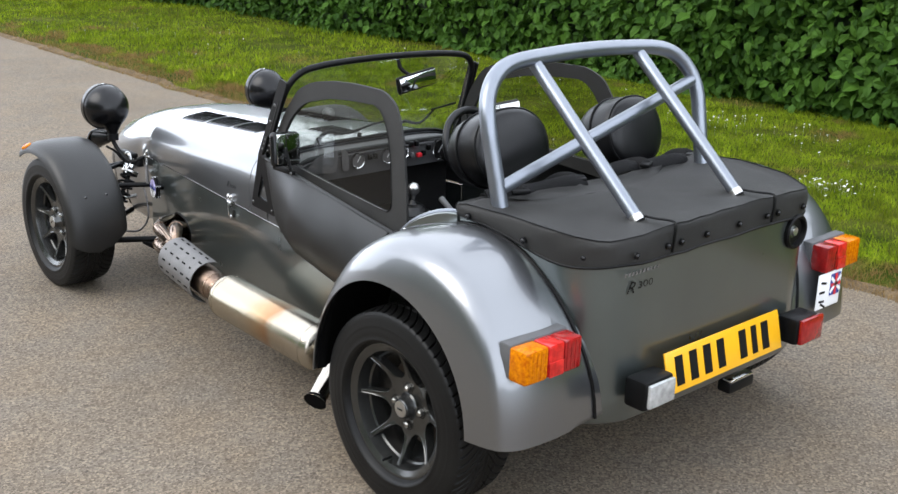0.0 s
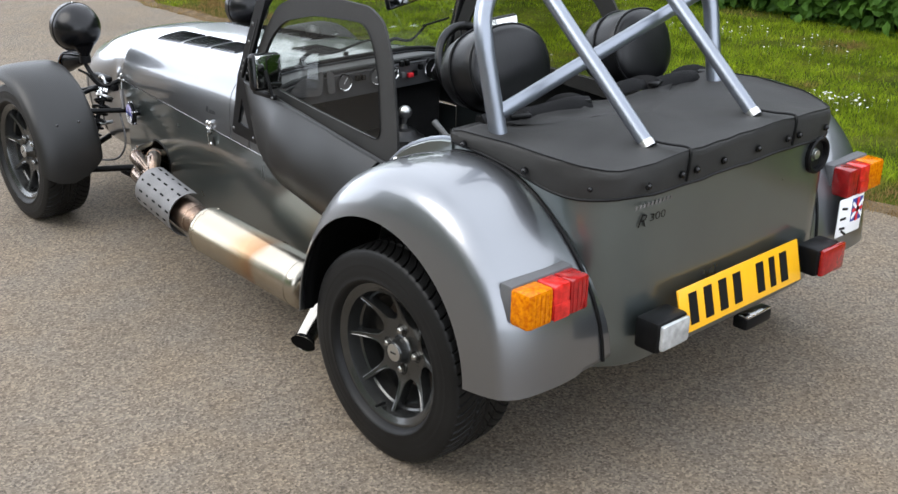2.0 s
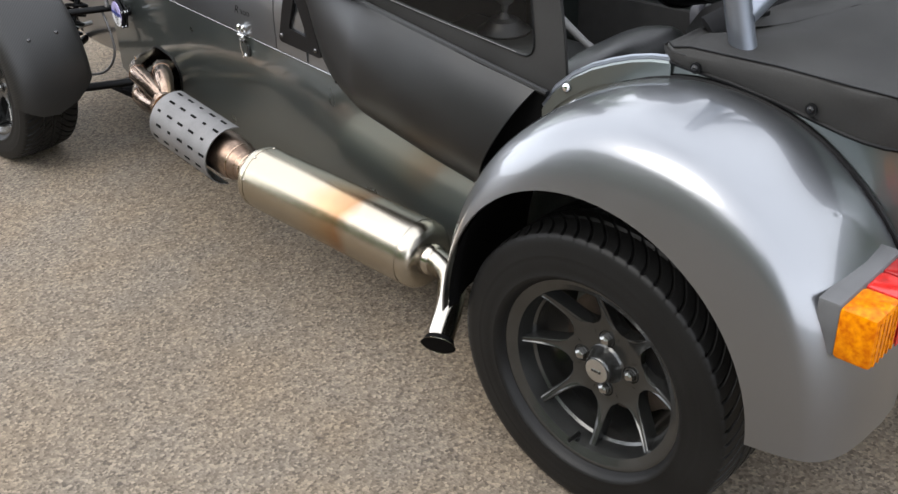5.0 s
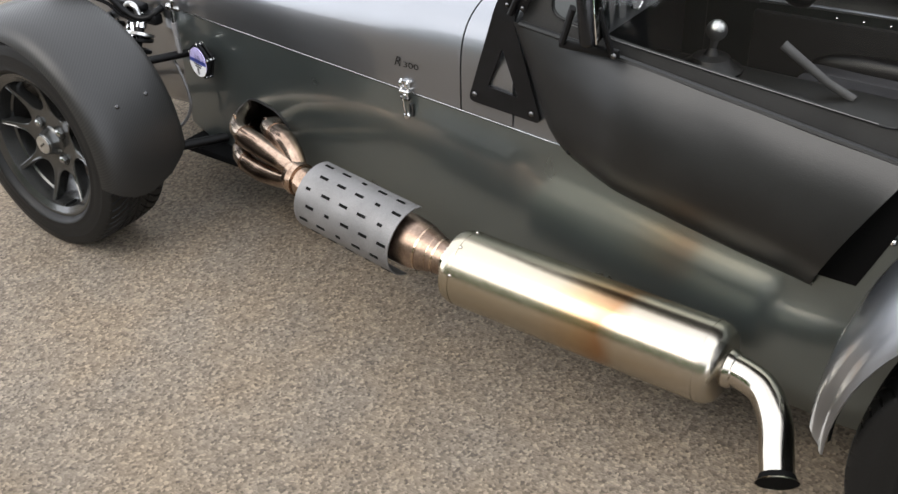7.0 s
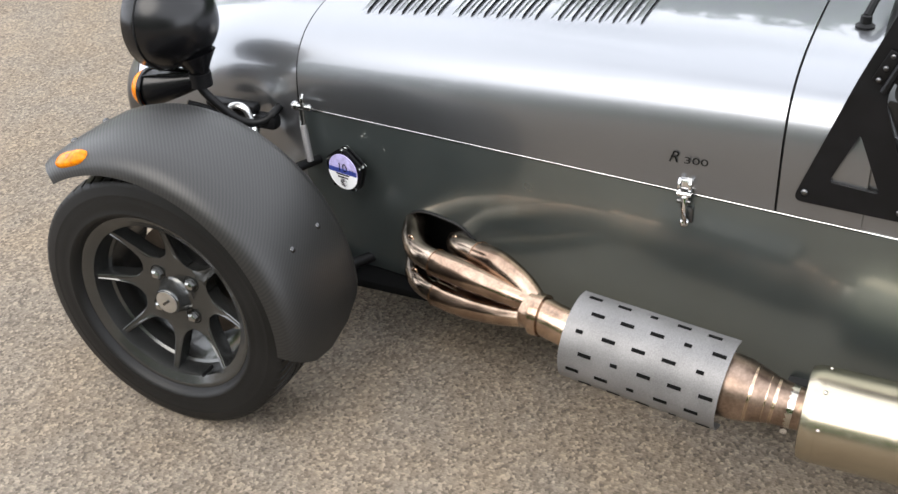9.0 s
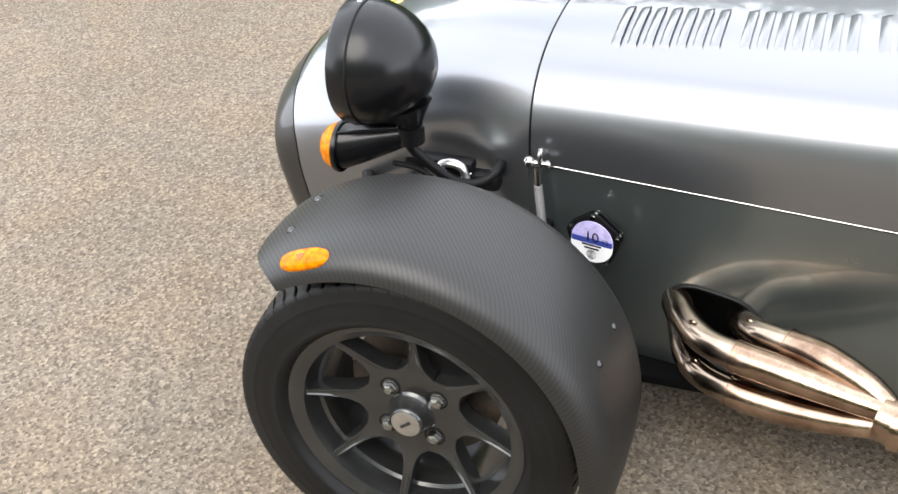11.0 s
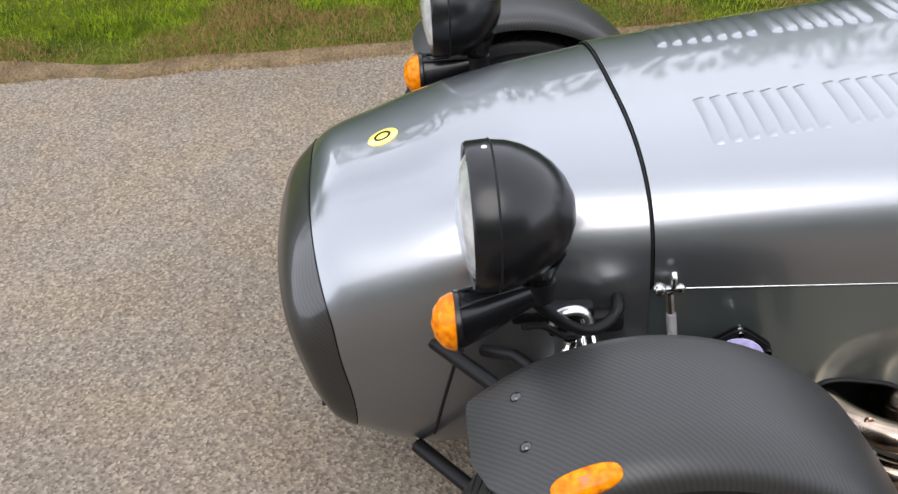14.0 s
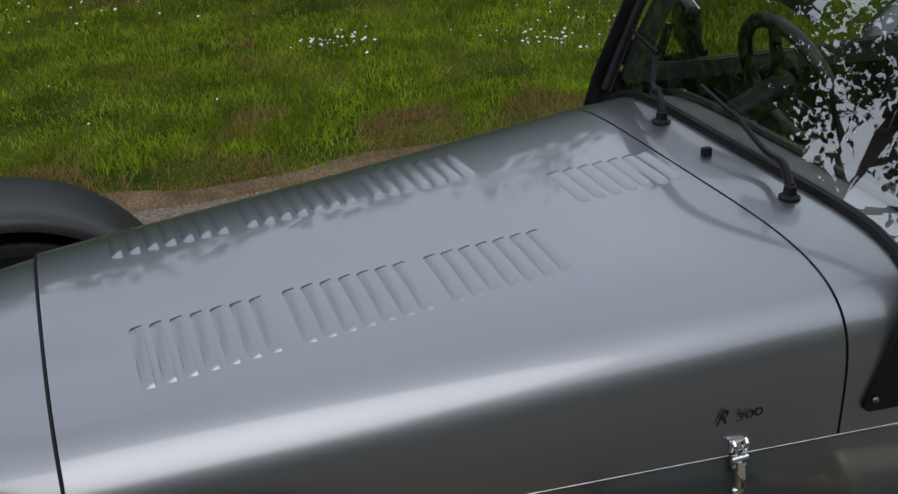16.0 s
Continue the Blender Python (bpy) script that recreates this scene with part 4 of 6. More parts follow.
SECTION = ((-0.512, 0.019), (-0.535, 0.012), (-0.57, 0.004), (-0.62, 0.001), (-0.68, 0.004), (-0.72, 0.0095), (-0.744, 0.0175), (-0.762, 0.0285), (-0.774, 0.0405))


def wing_lip(x, t, inset=0.0, seg=40):
    """Between the wing's shoulder (t = 0) and the round wheel opening (t = 1)."""
    out = []
    for i, p in enumerate(wing_arc(x, 0.042 + inset, seg)):
        a = math.pi * i / seg
        q = Vector((x, -0.008 + (0.312 - inset * 0.2) * math.cos(a), max(0.335 + (0.312 - inset * 0.2) * math.sin(a), 0.340 if math.cos(a) < 0 else 0)))
        q.z -= 0.03 * max(0, math.cos(a))**4
        out.append(p.lerp(q, t))
    return out


def tail_x(y):
    """The tail's side, which turns in round its rear corner."""
    return 0.512 if y > -0.28 else 0.332 + 0.18 * math.sqrt(max(0.02, 1 - ((-0.28 - y) / 0.18)**2))


root = [[Vector((-tail_x(p.y) + k * (tail_x(p.y) - 0.512) * -0.5, p.y, p.z)) for p in wing_arc(-0.512, 0.019)] for k in (0, 1)]
bm = shell(root + [wing_arc(x, d) for x, d in SECTION[1:]] + [wing_lip(x, t) for x, t in ((-0.780, 0.12), (-0.786, 0.3), (-0.791, 0.5), (-0.796, 0.75), (-0.800, 1.0))], -0.003)
wings = pair("rear_wing", bm, PAINT, car, "flared grey metallic rear wing", 60)
# Near-black sheet inside each wing stands in for the shade under the arch.
arch_shade = [wing_arc(x, d + 0.012)[:-1] for x, d in ((-0.53, 0.012), (-0.57, 0.006), (-0.62, 0.001), (-0.70, 0.012), (-0.740, 0.026), (-0.758, 0.040))] + [wing_lip(x, t, 0.006)[:-1] for x, t in ((-0.766, 0.2), (-0.776, 0.6), (-0.788, 0.96))]
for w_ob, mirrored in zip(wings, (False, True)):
    bm = grid(arch_shade)[0]
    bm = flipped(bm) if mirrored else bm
    part("arch_shade_sheet", bm, SHADEBLACK, w_ob, "", 60)
    s = 1 if mirrored else -1
    pts = wing_arc(0.519, 0.012)
    part("wing_piping", tube([Vector((s * (0.212 + 0.6 * tail_x(p.y)), p.y, p.z)) for p in pts], 0.0055, 8), BLACK, w_ob)
    # lamp cluster
    lamp = part("rear_lamp", box((s * 0.652, -0.390, 0.558), (0.196, 0.036, 0.088), 0.006), DASH, w_ob, "rectangular rear lamp with amber and red lenses")
    part("amber_lens", box((s * 0.713, -0.4335, 0.556), (0.077, 0.057, 0.084), 0.008), AMBER, lamp)
    part("brake_lens", box((s * 0.647, -0.4335, 0.556), (0.055, 0.057, 0.084), 0.008), BRIGHTRED, lamp)
    part("reflector", box((s * 0.647, -0.4625, 0.535), (0.049, 0.002, 0.038), 0.0008), BRIGHTRED, lamp)
    part("tail_lens", box((s * 0.589, -0.4335, 0.556), (0.061, 0.057, 0.084), 0.008), REDLENS, lamp)
    for dx, n in ((0.713, 5), (0.589, 4)):
        for k in range(n):
            part("lens_rib", box((s * dx + (k - (n - 1) / 2) * 0.014, -0.4625, 0.556), (0.0040, 0.0012, 0.072), 0), AMBER if dx > 0.7 else REDLENS, lamp, "", 0)

# sticker on the wing at the driver's side
stick = part("sticker", box((0.603, -0.4545, 0.455), (0.135, 0.003, 0.115), 0.001), WHITE, wings[1], "white sticker with a red and blue flag")
part("flag_field", box((0.635, -0.4570, 0.468), (0.055, 0.002, 0.07), 0), BLUE, stick, "", 0)
for ang in (0, 90, 40, -40):
    part("flag_stripe", box((0.635, -0.4590, 0.468), (0.074 if ang else 0.055, 0.0015, 0.010) if ang != 90 else (0.07, 0.0015, 0.012), 0, turn=Matrix.Rotation(radians(ang), 3, "Y")), WHITE if ang in (40, -40) else RED, stick, "", 0)
for dz, dx in ((0.03, -0.02), (0.0, -0.03), (-0.03, -0.025), (-0.045, 0.0)):
    part("print", box((0.575 + dx * 0.4, -0.4570, 0.452 + dz), (0.03, 0.002, 0.007), 0, turn=Matrix.Rotation(radians(30 + dx * 900), 3, "Y")), INK, stick, "", 0)

# ---- boot cover ----
loop = [(-0.50, 0.055)] + [(-half(y) - 0.008, y) for y in (0.03, 0.0, -0.08, -0.16, -0.24)]
loop += [(-0.335 - 0.19 * math.cos(a), -0.28 - 0.19 * math.sin(a)) for a in [math.pi / 2 * i / 10 for i in range(11)]]
loop += [(-0.335 + 0.67 * i / 14, -0.471) for i in range(1, 14)]
rear_n = len(loop)
loop += [(-x * 0.968, y) for x, y in loop[:16][::-1]]
loop += [(0.42 - 0.84 * i / 14, 0.030 - 0.045 * math.sin(math.pi * i / 14)**0.6 + 0.016 * math.sin(i * 1.9)) for i in range(0, 15)]
centre = Vector((0, -0.17, 0))
hem_z = curve((0.055, 0.776), (-0.10, 0.770), (-0.26, 0.743), (-0.36, 0.729), (-0.471, 0.740))
rows = []
for k, (scale, up) in enumerate(((1.0, 0.0), (1.008, 0.25), (1.008, 0.5), (1.006, 0.75), (1.002, 0.93), (0.995, 1.0), (0.985, 0.99), (0.965, 0.93), (0.93, 0.88), (0.87, 0.84), (0.8, 0.82), (0.7, 0.80), (0.6, 0.79), (0.5, 0.79), (0.4, 0.80), (0.2, 0.81), (0.02, 0.82))):
    ring = []
    for i, (x, y) in enumerate(loop):
        p = Vector((x, y, 0))
        p = centre + (p - centre) * scale
        low = hem_z(y) + 0.005 * noise.noise((x * 8, y * 8, 2)) if y < 0.06 else 0.785
        z = low + (0.819 - low) * up if k < 6 else 0.819 - 0.075 * (1 - up)
        z -= 0.022 * min(1.0, max(0.0, (p.y + 0.12) / 0.16)) * (1 if k > 2 else 0)
        fold = 0.0055 * noise.noise((p.x * 13, p.y * 13, 5)) + 0.005 * noise.noise((p.x * 5, p.y * 5, 7))
        z += fold * (0.4 if k < 3 else 1.0)
        if k > 2:
            z -= 0.020 * math.exp(-((abs(p.x) - 0.455) / 0.10)**2 - ((p.y + 0.40) / 0.12)**2)
            z += 0.026 * math.exp(-((abs(p.x) - 0.455) / 0.06)**2 - ((p.y + 0.01) / 0.05)**2)
        side = (p - centre).normalized() * (0.006 * noise.noise((x * 17, y * 17, k * 0.35)) if 0 < k < 5 else 0)
        ring.append(Vector((p.x + side.x, p.y + side.y, z)))
    rows.append(ring)
bm, vs = grid(rows, close=True)
bm.faces.new(vs[-1])
hem = [Vector(p) for p in rows[0][:rear_n + 16]]
edge = [Vector(p) + Vector((0, 0, 0.0015)) for p in rows[5][:rear_n + 16]]
cover = part("boot_cover", bm, COVERVINYL, car, "black vinyl boot cover held by press studs", 70)
part("cover_hem", tube(hem, 0.0038, 6), BLACK, cover)
part("cover_stitching", tube(edge, 0.0016, 5), BLACK, cover)
for x, y, z in ((-0.530, -0.022, 0.787), (-0.529, -0.225, 0.771), (-0.487, -0.385, 0.760), (-0.40, -0.4755, 0.771), (-0.278, -0.4755, 0.773), (-0.222, -0.4755, 0.773), (-0.115, -0.4755, 0.774), (0.03, -0.4755, 0.775), (0.162, -0.4755, 0.775), (0.216, -0.4755, 0.775), (0.345, -0.4755, 0.772)):
    out = (-1, 0, 0) if y > -0.3 else ((-0.8, -0.6, 0) if y > -0.4 else (0, -1, 0))
    q = Vector((x, y, z - 0.003)) + 0.005 * Vector(out)
    part("press_stud", rod(q - 0.004 * Vector(out), q + 0.001 * Vector(out), 0.0095, 12), BLACK, cover)
    part("press_stud", dome(q, 0.0068, out, 0.9), GLOSSBLACK, cover)
for sx in (-0.240, 0.206):
    pts = [(sx + 0.01, -0.335, 0.8115), (sx + 0.006, -0.40, 0.8155), (sx, -0.455, 0.823), (sx - 0.006, -0.473, 0.818), (sx - 0.012, -0.4775, 0.785), (sx - 0.016, -0.4765, 0.749)]
    part("cover_seam", tube(smooth_path(pts, 4), 0.0035, 6), BLACK, cover)

# ---- roll bar ----
hoop = [(-0.446, -0.135, 0.50), (-0.452, -0.062, 0.79), (-0.459, -0.033, 0.92), (-0.462, -0.010, 1.02), (-0.443, 0.014, 1.085), (-0.392, 0.036, 1.135), (-0.31, 0.052, 1.160), (-0.15, 0.061, 1.169), (0, 0.063, 1.172)]
hoop = hoop + [(-x * 0.965, y, z) for x, y, z in hoop[:-1][::-1]]
roll = part("roll_bar", tube(smooth_path(hoop, 5), 0.0225, 18), BARSTEEL, car, "silver tubular roll bar with diagonal and rear stays", 60)
for s in (-1, 1):
    part("stay", rod((s * 0.224 - 0.006, 0.053, 1.150), (s * 0.222 - 0.020, -0.350, 0.800), 0.019, 16), BARSTEEL, roll)
    part("stay_foot", rod((s * 0.222 - 0.0198, -0.340, 0.809), (s * 0.222 - 0.0202, -0.354, 0.7965), 0.0200, 16), ALLOY, roll)
part("diagonal", rod((-0.448, -0.052, 0.852), (0.424, 0.002, 1.055), 0.019, 16), BARSTEEL, roll)

# ---- tail fittings ----
PTILT = Matrix.Rotation(radians(-14), 3, "X")
part("plate_holder", box((-0.015, -0.482, 0.410), (0.16, 0.040, 0.03), 0.006), BLACK, tail)
number = part("number_plate", box((-0.015, -0.508, 0.430), (0.522, 0.006, 0.112), 0.002, turn=PTILT), YELLOW, car, "yellow number plate with dark bars")
for cx, wd in ((-0.209, 0.05), (-0.148, 0.05), (-0.087, 0.05), (-0.026, 0.05), (0.076, 0.05), (0.131, 0.038), (0.184, 0.05)):
    part("plate_bar", box(Vector((-0.015 + cx, -0.508, 0.430)) + PTILT @ Vector((0, -0.0042, 0)), (wd * 0.62, 0.0022, 0.078), 0, turn=PTILT), INK, number, "", 0)
pl = part("plate_lamp", box((0.045, -0.512, 0.322), (0.115, 0.045, 0.034), 0.008), BLACK, tail)
part("lamp_top", box((0.045, -0.518, 0.341), (0.105, 0.03, 0.008), 0.003), CHROME, pl)
rev = part("reversing_lamp", box((-0.345, -0.508, 0.413), (0.116, 0.068, 0.080), 0.01), BLACK, tail, "black lamp with a clear lens")
part("lens", box((-0.343, -0.546, 0.414), (0.102, 0.014, 0.064), 0.006), CLEARLENS, rev)
fog = part("fog_lamp", box((0.345, -0.508, 0.413), (0.116, 0.068, 0.080), 0.01), BLACK, tail, "black lamp with a red lens")
part("lens", box((0.355, -0.546, 0.413), (0.114, 0.016, 0.076), 0.006), REDLENS, fog)
bm = revolve([(0.004, 0.0001), (-0.004, 0.030), (-0.002, 0.038), (-0.014, 0.041), (-0.016, 0.047), (-0.012, 0.051), (0.004, 0.052)], 36, (0.338, -0.462, 0.693), "y")
cap = part("fuel_cap", bm, BLACK, tail, "round black filler cap")
part("cap_lock", revolve([(-0.006, 0.0001), (-0.008, 0.012), (-0.004, 0.014), (0.0, 0.014)], 20, (0.338, -0.462, 0.693), "y"), ALLOY, cap)
# a slanted initial with its figures, and a faint line of small print above
slant = Matrix(((1, 0.35, 0, 0), (0, 1, 0, 0), (0, 0, 1, 0), (0, 0, 0, 1)))
lettering("R", 0.044, Matrix.Translation((-0.385, -0.4600, 0.676)) @ Matrix.Rotation(radians(-14), 4, "Z") @ face_rear @ slant, INK, tail, "tail_initial")
lettering("300", 0.0260, Matrix.Translation((-0.336, -0.4635, 0.680)) @ Matrix.Diagonal((1.55, 1, 1, 1)) @ face_rear, INK, tail, "tail_figures")
for k in range(10):
    part("tail_mark", box((-0.418 + 0.014 * k, -0.4640, 0.716), (0.0075, 0.0014, 0.009), 0, turn=Matrix.Rotation(radians(12), 3, "Y")), SHIELD, tail, "", 0)

# ---- doors: soft lower panel with a clear side screen ----
d_top = curve((1.063, 0.722), (0.82, 0.709), (0.6, 0.690), (0.28, 0.655))
d_low = curve((1.063, 0.714), (1.025, 0.634), (0.966, 0.515), (0.93, 0.488), (0.80, 0.447), (0.57, 0.418), (0.43, 0.400), (0.24, 0.380))
rows = []
for i in range(49):
    row = []
    for k in range(15):
        v = k / 14
        y = 1.063 - (1.063 - (0.435 - 0.125 * v**1.3)) * i / 48
        t, b = d_top(y), d_low(y)
        grow = min(1, (1.063 - y) / 0.25)
        bulge = (math.sin(math.pi * v**0.8)**0.8 if 0 < v < 1 else 0) * 0.058 * grow + 0.005 * noise.noise((y * 6, v * 3, 0)) * grow
        row.append(Vector((-half(y) - 0.006 - bulge - 0.006 * v, y, b + (t - b) * v)))
    rows.append(row)
bm = shell(rows, -0.0035)
doors = pair("door", bm, VINYL, car, "soft black vinyl door with a clear side window", 70)


def screen_put(s):
    """Places a point of the side screen, which leans in towards its top and the front."""
    return lambda y, z, d: Vector((s * (0.507 - 0.08 * (y - 0.3) - 0.13 * (z - 0.66) - d), y, z))


frame_out = rounded([(1.066, 0.708), (1.040, 0.80), (0.996, 0.885), (0.925, 0.972), (0.84, 1.007), (0.729, 1.026), (0.588, 1.037), (0.445, 1.038), (0.375, 1.008), (0.322, 0.918), (0.272, 0.752), (0.248, 0.636), (0.55, 0.665)], 0.03)
frame_in = rounded([(1.004, 0.742), (0.985, 0.81), (0.945, 0.877), (0.879, 0.934), (0.721, 0.974), (0.58, 0.987), (0.460, 0.993), (0.410, 0.944), (0.371, 0.856), (0.335, 0.700), (0.61, 0.712), (0.85, 0.725)], [0.04, 0.03, 0.03, 0.04, 0.05, 0.05, 0.04, 0.03, 0.03, 0.04, 0.1, 0.1])
for d_ob, s in zip(doors, (-1, 1)):
    part("screen_frame", plate(frame_out, screen_put(s), 0.008, [frame_in]), COVERVINYL, d_ob, "", 30)
    pane = part("side_window", plate(frame_in, lambda y, z, d, s=s: screen_put(s)(y, z, d + 0.003), 0), SCREENPLASTIC, d_ob, "clear flexible plastic window", 0)
    pane.visible_shadow = False
    bead = [screen_put(s)(y, z, -0.002) for y, z in frame_in]
    part("window_stitching", tube(bead + bead[:1], 0.0015, 5), BLACK, d_ob)
    part("window_edge", tube([screen_put(s)(y, z, -0.0035) for y, z in ((0.95, 0.734), (0.85, 0.7265), (0.61, 0.7135), (0.48, 0.708), (0.385, 0.704))], 0.0009, 5), SHIELD, d_ob)
    # Near-black panel behind the open rear edge paints in the hollow's shade.
    part("door_hollow_shade", plate([(0.50, 0.425), (0.365, 0.425), (0.275, 0.648), (0.50, 0.66)], lambda y, z, d, s=s: Vector((s * (0.5175 + d), y, z)), 0.002), SHADEBLACK, d_ob, "", 0)
    for y, z in ((0.300, 0.575), (0.322, 0.525)):
        part("door_stud", dome((s * 0.522, y, z), 0.006, (s, 0, 0), 0.8), CHROME, d_ob)
    part("door_top_roll", tube(smooth_path([(s * (half(y) + 0.012), y, d_top(y)) for y in (1.05, 0.9, 0.75, 0.6, 0.45, 0.285)], 4), 0.0065, 8), VINYL, d_ob)
    part("door_stud", dome((s * (half(0.922) + 0.026), 0.922, 0.505), 0.0065, (s, 0, 0), 0.8), BLACK, d_ob)

# ---- windscreen ----
LEAN = 0.39


def screen_pt(x, z):
    return Vector((x, 1.098 - (z - 0.715) * LEAN - 0.06 * x * x, z))


outline = [(-0.440, 0.70), (-0.436, 0.80), (-0.425, 0.92), (-0.410, 0.975), (-0.375, 1.012), (-0.32, 1.028), (-0.2, 1.038), (0, 1.042)]
outline = outline + [(-x, z) for x, z in outline[:-1][::-1]]
loop_pts = smooth_path([screen_pt(x, z) for x, z in outline], 3)
screen = part("windscreen_frame", tube(loop_pts, 0.0115, 10), BLACK, car, "black windscreen frame with clear glass", 60)
bottom = [screen_pt(x, max(deck_z(x, 1.09), 0.66) + 0.006) for x in [-0.405 + 0.81 * i / 20 for i in range(21)]]
part("screen_seal", tube(bottom, 0.009, 8), BLACK, screen)
bm = bmesh.new()
rows = []
for p in loop_pts:
    zb = deck_z(max(-0.45, min(0.45, p.x)), 1.09) + 0.01
    rows.append([p, screen_pt(p.x, min(p.z, zb))])
grid(rows, bm)
pane = part("windscreen_glass", bm, GLASS, screen, "", 0)
pane.visible_shadow = False
stan_out = rounded([(1.182, 0.529), (1.001, 0.529), (1.070, 0.722), (0.968, 0.985), (1.012, 0.995), (1.113, 0.737)], [0.017, 0.015, 0.02, 0.01, 0.01, 0.02])
stan_in = rounded([(1.131, 0.572), (1.056, 0.568), (1.096, 0.660)], 0.007)
for s in (-1, 1):
    put = lambda y, z, d, s=s: Vector((s * (0.453 - max(0, z - 0.72) * 0.10 + (1.10 - y) * 0.11 * (1 if z < 0.72 else 0.3) - d), y, z))
    st = part("screen_bracket", plate(stan_out, put, 0.006, [stan_in]), BRACKET, screen, "black triangular windscreen bracket", 30)
    for y, z in ((1.164, 0.547), (1.023, 0.545), (1.051, 0.847), (1.030, 0.905)):
        part("bolt", dome(put(y, z, -0.001), 0.0056, (s, 0, 0), 0.7), BOLT, st)
    hg = part("hinge", rod(put(1.046, 0.800, -0.008), put(1.074, 0.733, -0.008), 0.0055, 10), BRACKET, st)
    lift = Matrix.Rotation(radians(23), 3, "X")
    for dy in (0.012, -0.014):
        part("hinge_leaf", box(put(1.060 + dy, 0.767, -0.003), (0.004, 0.024, 0.052), 0.002, turn=lift), BRACKET, hg)
        for dz in (-0.018, 0.0, 0.018):
            part("bolt", dome(put(1.060 + dy * 1.3 - dz * 0.4, 0.767 + dz, -0.005), 0.0042, (s, 0, 0), 0.8), BOLT, hg)

# wing mirrors on the doors
for d_ob, s in zip(doors, (-1, 1)):
    mir = part("mirror_arm", box((s * 0.503, 0.884, 0.722), (0.012, 0.118, 0.016), 0.004, turn=Matrix.Rotation(radians(-1.5), 3, "X")), BLACK, d_ob)
    for a, b in (((0.936, 0.724), (0.915, 0.792)), ((0.838, 0.722), (0.866, 0.800))):
        part("mirror_leg", tube([(s * 0.506, *a), (s * 0.509, *b)], 0.0095, 8, flat=0.6), BLACK, mir)
    part("bolt", dome((s * 0.511, 0.832, 0.722), 0.0055, (s, 0, 0), 0.7), BOLT, mir)
    tn = Matrix.Rotation(radians(-s * 16), 3, "Z") @ Matrix.Rotation(radians(s * -7), 3, "Y") @ Matrix.Rotation(radians(-8), 3, "X")
    c = Vector((s * 0.500, 0.882, 0.792))
    part("mirror_housing", box(c, (0.128, 0.030, 0.110), 0.0145, turn=tn, seg=4), GLOSSBLACK, mir, "black door mirror")
    part("mirror_glass", box(c + tn @ Vector((0, -0.0155, 0)), (0.112, 0.003, 0.095), 0.0014, turn=tn), MIRROR, mir)
RVTURN = Matrix.Rotation(radians(-9), 3, "Y") @ Matrix.Rotation(radians(-4), 3, "X")
part("mirror_stem", tube(smooth_path([(0.05, 0.985, 1.03), (0.055, 0.975, 0.995), (0.09, 0.955, 0.965)], 4), 0.007, 8), BLACK, screen)
rv = part("rear_view_mirror", box((0.104, 0.945, 0.951), (0.178, 0.02, 0.062), 0.009, turn=RVTURN, seg=3), BLACK, screen, "small black rear-view mirror")
part("mirror_glass", box(Vector((0.104, 0.945, 0.951)) + RVTURN @ Vector((0, -0.0115, 0)), (0.164, 0.003, 0.050), 0.001, turn=RVTURN), MIRROR, rv)

# wipers, parked low across the screen
for wx, mid, tip in ((0.165, (0.255, 0.757), (0.305, 0.812)), (-0.19, (-0.085, 0.757), (0.03, 0.782))):
    b = Vector((wx, 1.132, deck_z(wx, 1.132)))
    wp = part("wiper", revolve([(0, 0.016), (0.006, 0.016), (0.010, 0.010), (0.022, 0.009), (0.026, 0.0001)], 16, b, "z"), BLACK, screen)
    m, e = screen_pt(*mid) + Vector((0, 0.020, 0)), screen_pt(*tip) + Vector((0, 0.014, 0))
    part("wiper_arm", tube(smooth_path([b + Vector((0, 0, 0.02)), b.lerp(m, 0.35) + Vector((0, 0, 0.030)), m, e], 4), [0.0075 - 0.0003 * i for i in range(13)], 8), BLACK, wp)
    part("wiper_blade", rod(e + Vector((-0.015, 0.003, -0.004)), e + Vector((0.10, -0.006, 0.012)), 0.0042, 6), BLACK, wp)
part("washer_jet", box((0.004, 1.146, deck_z(0.004, 1.146) + 0.008), (0.012, 0.016, 0.016), 0.003), BLACK, scuttle)

# ---- cockpit ----
top_z = [(-0.44 + 0.88 * i / 16) for i in range(17)]
rows = [[Vector((x, 1.082, max(0.60, deck_z(x, 1.08) - 0.004))), Vector((x, 1.04, max(0.60, deck_z(x, 1.05) - 0.006))), Vector((x, 1.0, max(0.60, deck_z(x, 1.03) - 0.012))), Vector((x, 0.985, max(0.60, deck_z(x, 1.03) - 0.020))), Vector((x, 0.99, 0.70)), Vector((x, 1.0, 0.625)), Vector((x, 1.03, 0.62))] for x in top_z]
dash = part("dashboard", grid(rows)[0], DASH, car, "dark dashboard with round gauges", 50)
part("dash_roll", tube([Vector((x, 0.995, max(0.60, deck_z(x, 1.03) - 0.008))) for x in top_z], 0.009, 8), VINYL, dash)
